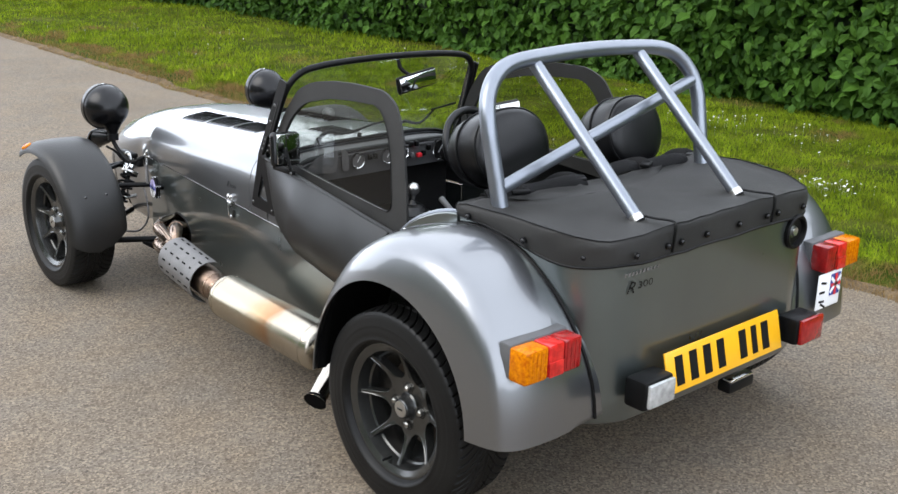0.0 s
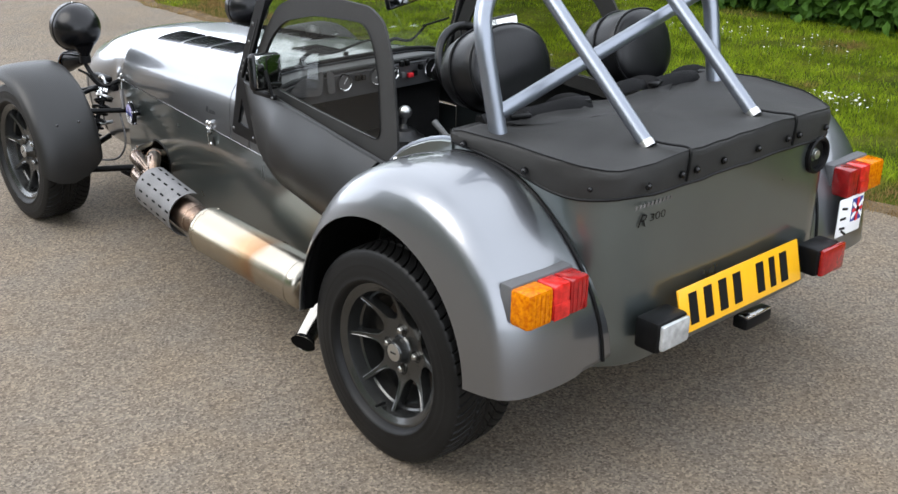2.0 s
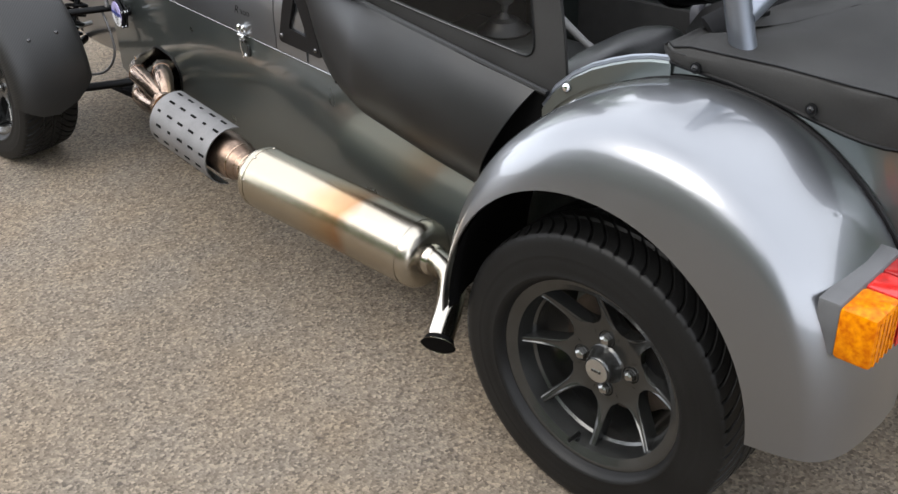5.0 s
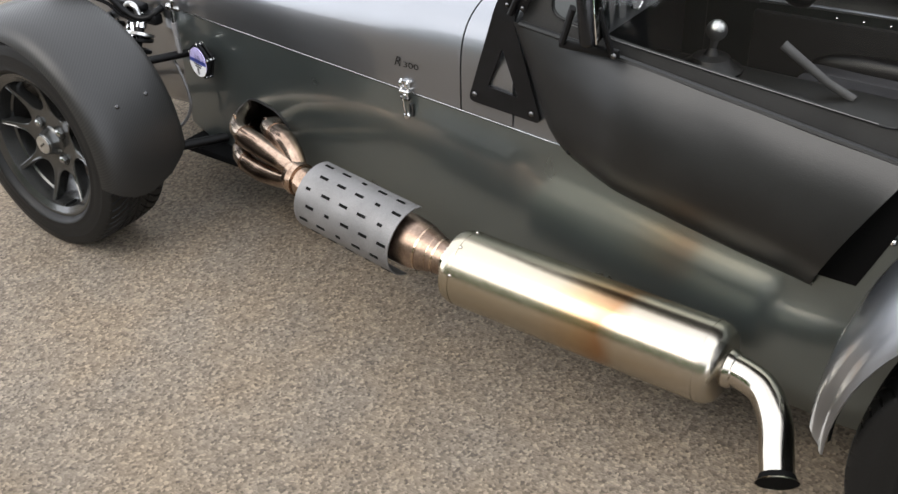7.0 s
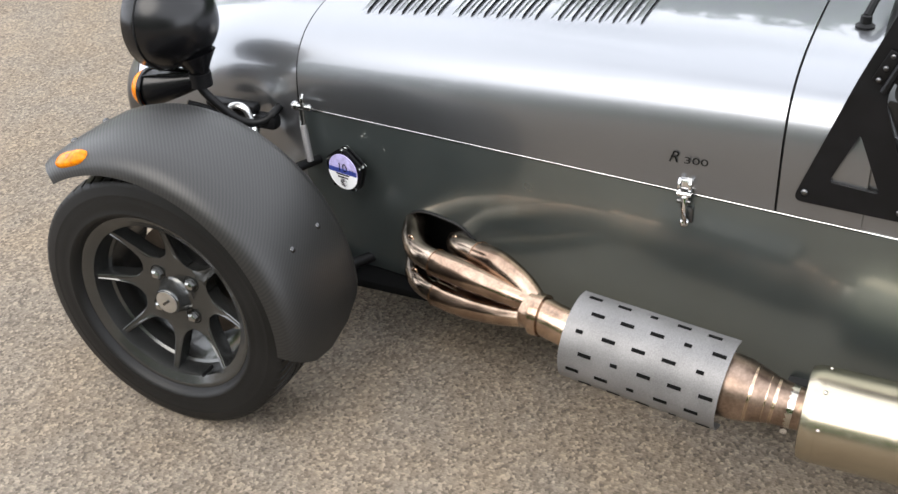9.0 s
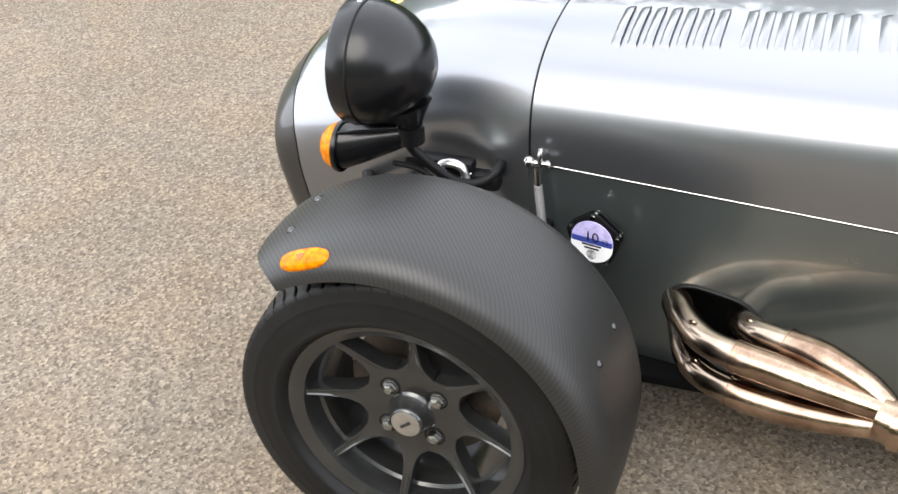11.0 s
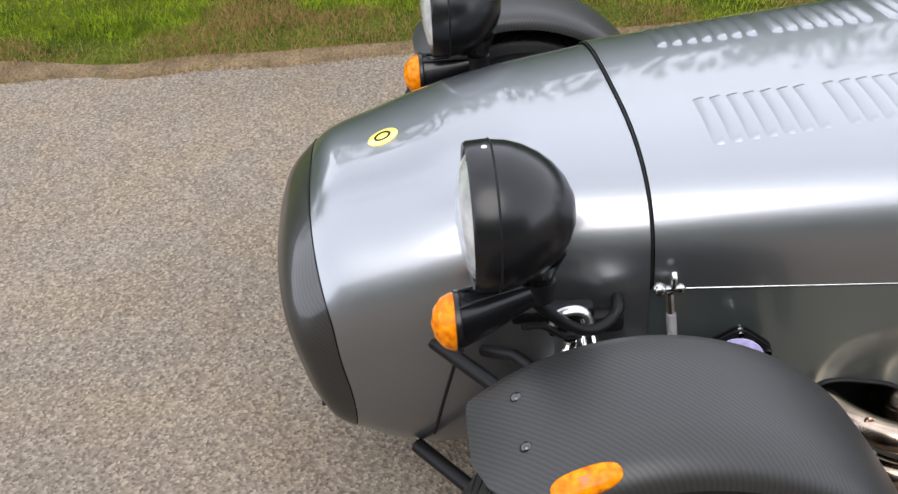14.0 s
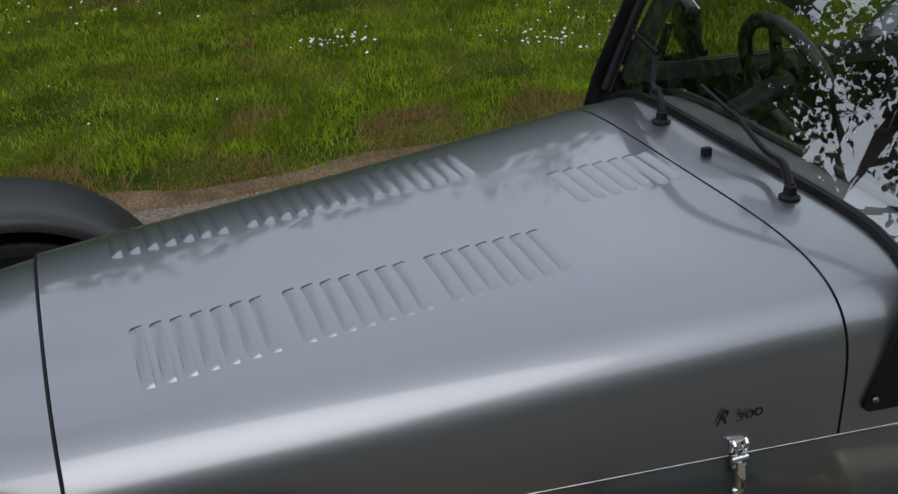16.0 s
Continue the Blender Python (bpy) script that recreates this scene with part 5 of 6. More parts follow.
for gx, gz, gr in ((-0.13, 0.684, 0.027), (0.005, 0.684, 0.027), (0.255, 0.676, 0.038), (0.350, 0.674, 0.038), (0.08, 0.686, 0.02)):
    gg = part("gauge", revolve([(0.0, 0.0001), (0.0, gr * 0.86), (-0.008, gr * 0.90), (-0.010, gr), (0.004, gr)], 28, (gx, 0.984, gz), "y"), CHROME, dash)
    part("gauge_face", revolve([(-0.002, 0.0001), (-0.002, gr * 0.85)], 28, (gx, 0.984, gz), "y"), INK if gx > 0.05 else SHIELD, gg, "", 0)
    part("needle", box((gx + 0.005, 0.980, gz + 0.004), (0.003, 0.001, gr * 0.9), 0, turn=Matrix.Rotation(radians(35), 3, "Y")), WHITE, gg, "", 0)
for k, (sx, sz) in enumerate(((-0.075, 0.69), (-0.052, 0.69), (0.115, 0.712), (0.14, 0.712), (0.12, 0.672), (0.175, 0.672), (0.2, 0.69))):
    part("switch", box((sx, 0.980, sz), (0.016, 0.014, 0.02), 0.003), BLACK if k != 4 else DASH, dash)
part("red_switch", box((0.152, 0.978, 0.668), (0.022, 0.016, 0.016), 0.004), RED, dash)
part("dash_decal", plate(rounded([(-0.36, 0.665), (-0.22, 0.652), (-0.21, 0.735), (-0.31, 0.715)], 0.02), lambda u, v, d: Vector((u, 0.984 - d, v)), 0.001), SHIELD, dash, "", 0)
part("dash_decal", plate(rounded([(-0.195, 0.655), (-0.165, 0.652), (-0.17, 0.72), (-0.20, 0.735)], 0.01), lambda u, v, d: Vector((u, 0.984 - d, v)), 0.001), SHIELD, dash, "", 0)
part("footwell", box((0, 1.12, 0.38), (0.80, 0.05, 0.46), 0.01), CARPET, car)
part("cockpit_floor", box((0, 0.6, 0.17), (0.92, 1.1, 0.03), 0.005), CARPET, car)
for s in (-1, 1):
    part("cockpit_side", box((s * 0.455, 0.60, 0.33), (0.02, 0.66, 0.32), 0.006, turn=Matrix.Rotation(radians(s * 4.5), 3, "Z")), CARPET, car)
part("transmission_tunnel", box((0.02, 0.62, 0.34), (0.19, 0.86, 0.30), 0.035, seg=3), VINYL, car)
gear = part("gear_lever", tube([(0.034, 0.875, 0.47), (0.034, 0.872, 0.53), (0.034, 0.868, 0.56)], [0.006, 0.0055, 0.010], 10), ALLOY, car, "gear lever with a round silver knob")
bm = bmesh.new()
bmesh.ops.create_uvsphere(bm, u_segments=20, v_segments=14, radius=0.023)
bmesh.ops.translate(bm, verts=bm.verts, vec=(0.034, 0.866, 0.580))
part("gear_knob", bm, ALLOY, gear, "round silver knob")
part("gear_gaiter", revolve([(0.0, 0.075), (0.02, 0.07), (0.03, 0.05), (0.045, 0.04), (0.05, 0.018), (0.065, 0.008)], 16, (0.034, 0.872, 0.475), "z"), LEATHER, gear)
part("handbrake", tube([(0.04, 0.56, 0.49), (0.04, 0.62, 0.515), (0.035, 0.72, 0.578)], [0.0095, 0.009, 0.011], 10), DASH, car)
wheel_t = Matrix.Translation((0.262, 0.80, 0.722)) @ Matrix.Rotation(radians(-22), 4, "X")
pts = [wheel_t @ Vector((0.132 * math.cos(a), 0, 0.132 * math.sin(a))) for a in [2 * math.pi * k / 40 for k in range(41)]]
stw = part("steering_wheel", tube(pts, 0.0145, 10, cap=False), LEATHER, car, "small black three-spoke steering wheel")
for a in (90, 210, 330):
    e = wheel_t @ Vector((0.13 * math.cos(radians(a)), 0, 0.13 * math.sin(radians(a))))
    part("spoke", tube([wheel_t @ Vector((0, 0.02, 0)), e], [0.014, 0.010], 8, flat=0.35), BLACK, stw)
part("hub", rod(wheel_t @ Vector((0, 0.0, 0)), wheel_t @ Vector((0, 0.16, 0)), 0.03, 16), BLACK, stw)


def cushion(c, size, turn=None, power=2.6, bulge=0.0):
    """A padded, rounded block."""
    bm = bmesh.new()
    bmesh.ops.create_uvsphere(bm, u_segments=28, v_segments=18, radius=1)
    e = 2 / power
    for v in bm.verts:
        q = v.co
        q = Vector([math.copysign(abs(k)**e, k) for k in q])
        v.co = Vector((q.x * size[0] / 2, q.y * size[1] / 2, q.z * size[2] / 2))
    bm.transform(Matrix.Translation(c) @ (turn.to_4x4() if turn is not None else Matrix()))
    return bm


# outline of a headrest from its flat rear face to its tapered front
HEADREST = ((-0.090, 0.02), (-0.089, 0.35), (-0.086, 0.65), (-0.080, 0.86), (-0.072, 0.95), (-0.060, 0.99), (-0.040, 1.0), (-0.015, 1.0), (0.012, 0.99), (0.040, 0.95), (0.065, 0.88), (0.085, 0.78), (0.100, 0.66), (0.112, 0.5), (0.119, 0.35), (0.122, 0.2), (0.123, 0.02))
for s, hx, hz, wide in ((-1, -0.228, 0.886, 0.148), (1, 0.326, 0.868, 0.130)):
    cx = s * 0.265
    lean = Matrix.Rotation(radians(-16), 3, "X")
    seat = part("seat", cushion((cx, 0.56, 0.30), (0.37, 0.50, 0.17), None, 4), LEATHER, car, "black leather bucket seat with a rounded headrest", 80)
    part("backrest", cushion((cx, 0.26, 0.49), (0.39, 0.15, 0.40), lean, 4), LEATHER, seat, "", 80)
    for k in range(5):
        part("pleat", cushion((cx - 0.13 + 0.065 * k, 0.328, 0.475), (0.067, 0.035, 0.34), lean, 5), PLEATS, seat, "", 80)
        part("pleat", cushion((cx - 0.13 + 0.065 * k, 0.57, 0.380), (0.067, 0.40, 0.025), None, 5), PLEATS, seat, "", 80)
    hc = Vector((hx, 0.190, hz))
    rows = []
    for k in range(17):
        y, r = HEADREST[k]
        rows.append([hc + lean @ Vector((wide * r * math.copysign(abs(math.cos(a))**0.9, math.cos(a)) * (1 + 0.02 * noise.noise((a * 3, y * 30, s))), y, 0.112 * r * math.copysign(abs(math.sin(a))**0.9, math.sin(a)))) for a in [2 * math.pi * q / 40 for q in range(40)]])
    bm, vs = grid(rows, close=True)
    bm.faces.new(vs[0]), bm.faces.new(vs[-1])
    rest = part("headrest", bm, LEATHER, seat, "padded black leather headrest with piped edges", 80)
    for y, r in ((-0.066, 0.985), (0.010, 1.008)):
        part("headrest_piping", tube([hc + lean @ Vector((wide * r * math.copysign(abs(math.cos(a))**0.9, math.cos(a)), y, 0.112 * r * math.copysign(abs(math.sin(a))**0.9, math.sin(a)))) for a in [2 * math.pi * q / 40 for q in range(41)]], 0.0032, 6), BLACK, rest)
    for side in (-1, 1):
        part("seat_bolster", cushion((cx + side * 0.17, 0.56, 0.34), (0.07, 0.46, 0.17), None, 3), LEATHER, seat, "", 80)
    for dx in (-0.08, 0.08):
        sp = smooth_path([(hx + dx * 1.5 + 0.03, 0.0, 0.803), (hx + dx * 1.4 + 0.02, 0.03, 0.812), (hx + dx * 1.4, 0.075, 0.795), (hx + dx * 1.2, 0.12, 0.74)], 4)
        part("harness_strap", tube(sp, 0.022, 8, flat=0.14), STRAP, seat)
        part("harness_buckle", box((hx + dx * 1.45 + 0.03, 0.005, 0.812), (0.055, 0.032, 0.012), 0.004, turn=Matrix.Rotation(radians(25 * s), 3, "Z")), BLACK, seat)
for x0, x1 in ((-0.41, -0.06), (0.08, 0.42)):
    sp = smooth_path([(x0, 0.035, 0.806), (x0 + 0.08, 0.020, 0.817), ((x0 + x1) / 2, 0.030, 0.800), (x1 - 0.06, 0.0, 0.813), (x1, -0.012, 0.808)], 6)
    part("harness_webbing", tube(sp, 0.02, 8, flat=0.3), STRAP, car)


# ---- wheels ----
def tyre_mesh(r, hw):
    """A road tyre; its swept grooves follow lines of the mesh that curve from the middle to the shoulders."""
    N, half_tread = 704, hw * 0.86
    prof = [(-hw * 0.62, 0.174), (-hw * 0.74, 0.1835), (-hw * 0.87, 0.188), (-hw * 0.955, 0.194), (-hw * 0.995, 0.199), (-hw * 0.995, 0.202), (-hw * 0.985, 0.204), (-hw * 0.995, 0.214), (-hw * 0.985, 0.228), (-hw * 0.973, 0.2345), (-hw * 0.976, 0.236), (-hw * 0.972, 0.2375), (-hw * 0.960, r - 0.026), (-hw * 0.935, r - 0.015), (-hw * 0.90, r - 0.0075)]
    tread = [(-half_tread + 2 * half_tread * i / 34, r - 0.0055 * abs(-1 + 2 * i / 34)**3) for i in range(35)]
    full = prof + tread + [(-a, b) for a, b in prof[::-1]]
    verts = []
    first = len(prof)
    for k in range(N):
        for i, (h, rr) in enumerate(full):
            c = i - first
            w = min(c, 34 - c)
            sweep = 0.0
            if w > 0:
                sweep = (w / 17)**1.6 * 0.30
                lateral = (k + (5 if c > 17 else 0)) % 11 < 2 and 1 <= w <= 14
                long = (k + (5 if c > 17 else 0)) % 22 < 2 and w == 15
                rr -= 0.0055 * (lateral or long or c in (11, 17, 23))
            elif w == 0:
                rr -= 0.003 * (k % 11 < 2)
            a = 2 * math.pi * k / N + sweep
            verts.append((h, rr * math.sin(a), rr * math.cos(a)))
    m = len(full)
    faces = [(k * m + i, k * m + i + 1, ((k + 1) % N) * m + i + 1, ((k + 1) % N) * m + i) for k in range(N) for i in range(m - 1)]
    me = bpy.data.meshes.new("tyre")
    me.from_pydata(verts, [], faces)
    me.materials.append(RUBBER)
    me.polygons.foreach_set("use_smooth", [True] * len(me.polygons))
    me.set_sharp_from_angle(angle=radians(42))
    return me


def small_mesh(name, bm, mat, smooth=40):
    me = bpy.data.meshes.new(name)
    bmesh.ops.recalc_face_normals(bm, faces=bm.faces)
    bm.to_mesh(me)
    bm.free()
    me.materials.append(mat)
    me.polygons.foreach_set("use_smooth", [True] * len(me.polygons))
    me.set_sharp_from_angle(angle=radians(smooth))
    return me


def rim_mesh(hw, dish):
    """Eight slender spokes in a deep barrel; the outer face looks to -x."""
    o = -hw * 0.70
    bm = revolve([(o + 0.004, 0.176), (o - 0.004, 0.183), (o - 0.008, 0.1865), (o - 0.012, 0.186), (o - 0.0125, 0.181), (o - 0.0105, 0.1775), (o - 0.0055, 0.1675), (o - 0.0035, 0.1640), (o + 0.004, 0.1620), (o + 0.016, 0.1600), (o + 0.030, 0.157), (o + 0.034, 0.152), (hw * 0.8, 0.150), (hw * 0.85, 0.17)], 96)
    me = small_mesh("wheel", bm, WHEELGREY, 38)
    f0 = o + dish - 0.004
    face = lambda r: o - 0.004 + dish * (1 - 0.88 * ((r - 0.066) / 0.102)**1.6 if r > 0.066 else 1.0)
    radii = [0.034, 0.052, 0.0625, 0.071, 0.0735, 0.076, 0.080, 0.087, 0.099, 0.113, 0.130, 0.146, 0.158, 0.167]
    width = curve((0.034, 0.0141), (0.052, 0.02155), (0.071, 0.0294), (0.0735, 0.0290), (0.078, 0.0235), (0.085, 0.0170), (0.095, 0.0125), (0.110, 0.0096), (0.130, 0.0082), (0.167, 0.0070))
    bm = bmesh.new()
    rows = []
    for r in radii:
        w, f = width(r), face(r)
        e = min(1.0, max(0.0, (r - 0.071) / 0.012))
        sec = [(-w, 0.030), (-w, 0.005 * e), (-w + 0.0012, 0.0012 * e), (-w + 0.0035, 0.0), (-w * 0.3, 0.0022 * e), (w * 0.3, 0.0022 * e), (w - 0.0035, 0.0), (w - 0.0012, 0.0012 * e), (w, 0.005 * e), (w, 0.030)]
        rows.append([Vector((f + d + 0.0008 * (1 - e), t, r)) for t, d in sec])
    grid(rows, bm)
    spoke = small_mesh("spoke", bm, WHEELGREY, 30)
    bm = revolve([(f0 + 0.03, 0.060), (f0 + 0.006, 0.060), (f0 + 0.003, 0.055), (f0 + 0.0022, 0.042), (f0 + 0.0004, 0.0375), (f0 - 0.005, 0.0335), (f0 - 0.022, 0.0275), (f0 - 0.026, 0.0262), (f0 - 0.0275, 0.0245), (f0 - 0.0275, 0.0001)], 48)
    hub = small_mesh("hub", bm, WHEELGREY, 38)
    return me, f0 - 0.009, spoke, hub


def wheel_set(r, hw, dish, where):
    tyre = tyre_mesh(r, hw)
    rim, f0, spoke, hub = rim_mesh(hw, dish)
    nut = small_mesh("wheel_nut", revolve([(0.022, 0.0118), (-0.001, 0.0118), (-0.005, 0.0098), (-0.0075, 0.0055), (-0.008, 0.0001)], 6), NUTSTEEL, 25)
    seat_ring = small_mesh("nut_recess", revolve([(0.0095, 0.0165), (0.0090, 0.0150), (0.0120, 0.0125)], 20), INK)
    capm = small_mesh("centre_cap", revolve([(f0 - 0.0180, 0.0232), (f0 - 0.0200, 0.0225), (f0 - 0.0206, 0.0001)], 28), ALLOY)
    capb = small_mesh("cap_mark", box((f0 - 0.0212, 0, 0), (0.001, 0.020, 0.005), 0), WHEELGREY)
    disc = small_mesh("brake_disc", revolve([(0.02, 0.05), (0.02, 0.122), (0.032, 0.122), (0.032, 0.05)], 48, closed=True), DISC)
    cal = small_mesh("brake_caliper", box((0.02, -0.085, 0.045), (0.07, 0.06, 0.11), 0.012), BLACK)
    valve = small_mesh("valve", revolve([(0, 0.004), (-0.03, 0.0035), (-0.032, 0.0001)], 8, (-hw * 0.62, 0.03, -0.150)), BLACK)
    for loc, turn in where:
        w = new("wheel", rim)
        w.parent = car
        w.matrix_local = Matrix.Translation(loc) @ turn
        w["label"] = "anthracite eight-spoke alloy wheel"
        for nm, me in (("tyre", tyre), ("hub", hub), ("centre_cap", capm), ("cap_mark", capb), ("brake_disc", disc), ("brake_caliper", cal), ("valve", valve)):
            c = new(nm, me)
            c.parent = w
        for k in range(4):
            a = math.pi / 2 * k
            c = new("wheel_nut", nut)
            c.parent = w
            d = new("nut_recess", seat_ring)
            d.parent = w
            d.location = (f0 - 0.0005, 0.0525 * math.sin(a), 0.0525 * math.cos(a))
            c.location = (f0 + 0.005, 0.0525 * math.sin(a), 0.0525 * math.cos(a))
        for k in range(8):
            c = new("spoke", spoke)
            c.parent = w
            c.rotation_euler = (-(2 * math.pi * k / 8), 0, 0)


FLIP = Matrix.Rotation(math.pi, 4, "Z")
wheel_set(0.280, 0.102, 0.046, [((-0.678, 0, 0.280), Matrix.Rotation(-0.02, 4, "X")), ((0.678, 0, 0.280), FLIP)])
wheel_set(0.267, 0.092, 0.032, [((-0.672, 2.234, 0.267), Matrix.Rotation(-0.67, 4, "X")), ((0.672, 2.234, 0.267), FLIP)])

# ---- front cycle wings ----
def cycle(x, r, a0=49, a1=-12, seg=36, tuck=0.0):
    out = []
    for i in range(seg + 1):
        b0 = a0 + 11 * max(0.0, (abs(x) - 0.67) / 0.117)**2
        b1 = 180 - a1 - 8 * ((abs(x) - 0.69) / 0.1)**2
        a = radians(b0 + (b1 - b0) * i / seg)
        out.append(Vector((x, 2.240 + (r + 0.005) * math.cos(a), 0.274 + (r + 0.005) * math.sin(a))))
    return out


prof = ((-0.556, 0.286), (-0.557, 0.300), (-0.563, 0.309), (-0.58, 0.315), (-0.62, 0.318), (-0.68, 0.319), (-0.73, 0.317), (-0.762, 0.310), (-0.778, 0.300), (-0.785, 0.287), (-0.787, 0.276))
bm = shell([cycle(x, r) for x, r in prof], -0.003)
fw = pair("front_wing", bm, CARBON, car, "carbon fibre cycle wing over the front wheel", 60)
for w_ob, s in zip(fw, (-1, 1)):
    for x, a in ((0.618, 61.5), (0.704, 61.5), (0.625, 152), (0.709, 152)):
        r = 0.3235
        nrm = Vector((0, math.cos(radians(a)), math.sin(radians(a))))
        part("wing_bolt", dome(Vector((s * x, 2.240, 0.274)) + nrm * r, 0.0066 if a > 100 else 0.0082, nrm, 0.9), BOLTBLACK, w_ob)
    a = 71
    nrm = Vector((s * 0.55, math.cos(radians(a)) * 0.8, math.sin(radians(a)) * 0.8)).normalized()
    c = Vector((s * 0.772, 2.240 + 0.308 * math.cos(radians(a)), 0.274 + 0.308 * math.sin(radians(a))))
    tang = Vector((0, -math.sin(radians(a)), math.cos(radians(a))))
    side = nrm.cross(tang).normalized()
    m3 = Matrix((side, tang, nrm)).transposed()
    bm = cushion((0, 0, 0), (0.031, 0.080, 0.022), None, 2.6)
    bm.transform(Matrix.Translation(c) @ m3.to_4x4())
    rep = part("side_repeater", bm, AMBER, w_ob, "oval amber repeater lamp", 80)
    bm = plate([(-0.008, 0.005), (0.008, 0.005), (0, -0.006)], lambda u, v, d: c + m3 @ Vector((v, u, 0.0105 + d)), 0.001)
    part("repeater_mark", bm, DEEPAMBER, rep, "", 0)

# ---- headlamps ----
for s in (-1, 1):
    c = Vector((s * 0.402, 2.372, 0.682))
    bowl = revolve([(0.036, 0.090), (0.034, 0.095), (0.018, 0.0965), (0.0, 0.0945), (-0.02, 0.088), (-0.04, 0.077), (-0.058, 0.062), (-0.072, 0.044), (-0.081, 0.024), (-0.084, 0.0001)], 48, c, "y")
    lamp = part("headlamp", bowl, GLOSSBLACK, car, "black bowl headlamp on a bracket", 60)
    part("lamp_ring", revolve([(0.022, 0.0980), (0.050, 0.0970), (0.054, 0.094), (0.052, 0.088), (0.044, 0.086), (0.022, 0.090)], 48, c, "y", closed=True), GLOSSBLACK, lamp)
    part("headlamp_lens", revolve([(0.046, 0.088), (0.060, 0.067), (0.067, 0.038), (0.070, 0.0001)], 40, c, "y"), CLEARLENS, lamp, "domed clear lens", 80)
    part("ring_joint", revolve([(0.0195, 0.0972), (0.0215, 0.0992), (0.0235, 0.0972)], 48, c, "y"), INK, lamp)
    part("lamp_screw", dome(c + Vector((0, 0.030, 0.0972)), 0.004, (0, 0, 1), 0.6), CHROME, lamp)
    part("lamp_neck", tube([c + Vector((0, -0.030, -0.066)), c + Vector((0, -0.034, -0.088)), c + Vector((0, -0.036, -0.098)), c + Vector((0, -0.036, -0.112))], [0.044, 0.028, 0.021, 0.018], 18), GLOSSBLACK, lamp)
    # indicator in its teardrop housing, clamped round the neck of the lamp
    rows, rims = [], ([], [])
    for t in range(11):
        q = t / 10
        y = 2.448 - 0.118 * q
        rr, wz = 0.040 * (1 - 0.60 * q**1.25), 0.538 + 0.026 * q
        cx = s * (0.425 - 0.022 * q)
        row = []
        for k in range(24):
            a = 2 * math.pi * k / 24
            dip = 0.30 * math.exp(-((a - math.pi / 2) / 0.5)**2) * min(1, q * 5) * min(1, (1 - q) * 5)
            row.append(Vector((cx + rr * 0.85 * math.cos(a), y, wz + rr * (1 - dip) * math.sin(a))))
        rows.append(row)
        for side, rim in zip((1, -1), rims):
            rim.append(Vector((cx + side * rr * 0.50, y, wz + rr * 0.83)))
    bm, vs = grid(rows, close=True)
    bm.faces.new(vs[0]), bm.faces.new(vs[-1])
    hs = part("indicator_housing", bm, GLOSSBLACK, lamp, "", 50)
    part("housing_rim", tube(rims[0] + rims[1][::-1], 0.0028, 8), GLOSSBLACK, hs)
    part("lens_ring", revolve([(-0.006, 0.0405), (-0.004, 0.0425), (0.002, 0.0425), (0.003, 0.0395)], 28, (s * 0.425, 2.449, 0.538), "y"), GLOSSBLACK, hs)
    part("neck_clamp", tube([c + Vector((s * 0.0, -0.036, -0.132)), c + Vector((0, -0.036, -0.104))], 0.0225, 18), BRACKET, hs)
    part("indicator_lens", revolve([(0.0, 0.0395), (0.008, 0.039), (0.020, 0.033), (0.030, 0.020), (0.034, 0.0001)], 24, (s * 0.425, 2.449, 0.538), "y"), AMBER, hs, "amber dome lens", 80)
    br = smooth_path([(s * 0.402, 2.352, 0.572), (s * 0.400, 2.335, 0.535), (s * 0.385, 2.290, 0.485), (s * 0.372, 2.255, 0.466), (s * 0.356, 2.226, 0.470), (s * 0.345, 2.214, 0.482), (s * 0.318, 2.212, 0.489)], 5)
    part("lamp_bracket", tube(br, 0.0088, 12), BLACK, lamp)
    cable = smooth_path([(s * 0.425, 2.36, 0.52), (s * 0.40, 2.33, 0.50), (s * 0.385, 2.30, 0.47), (s * 0.36, 2.27, 0.45)], 5)
    part("lamp_cable", tube(cable, 0.005, 8), BLACK, lamp)

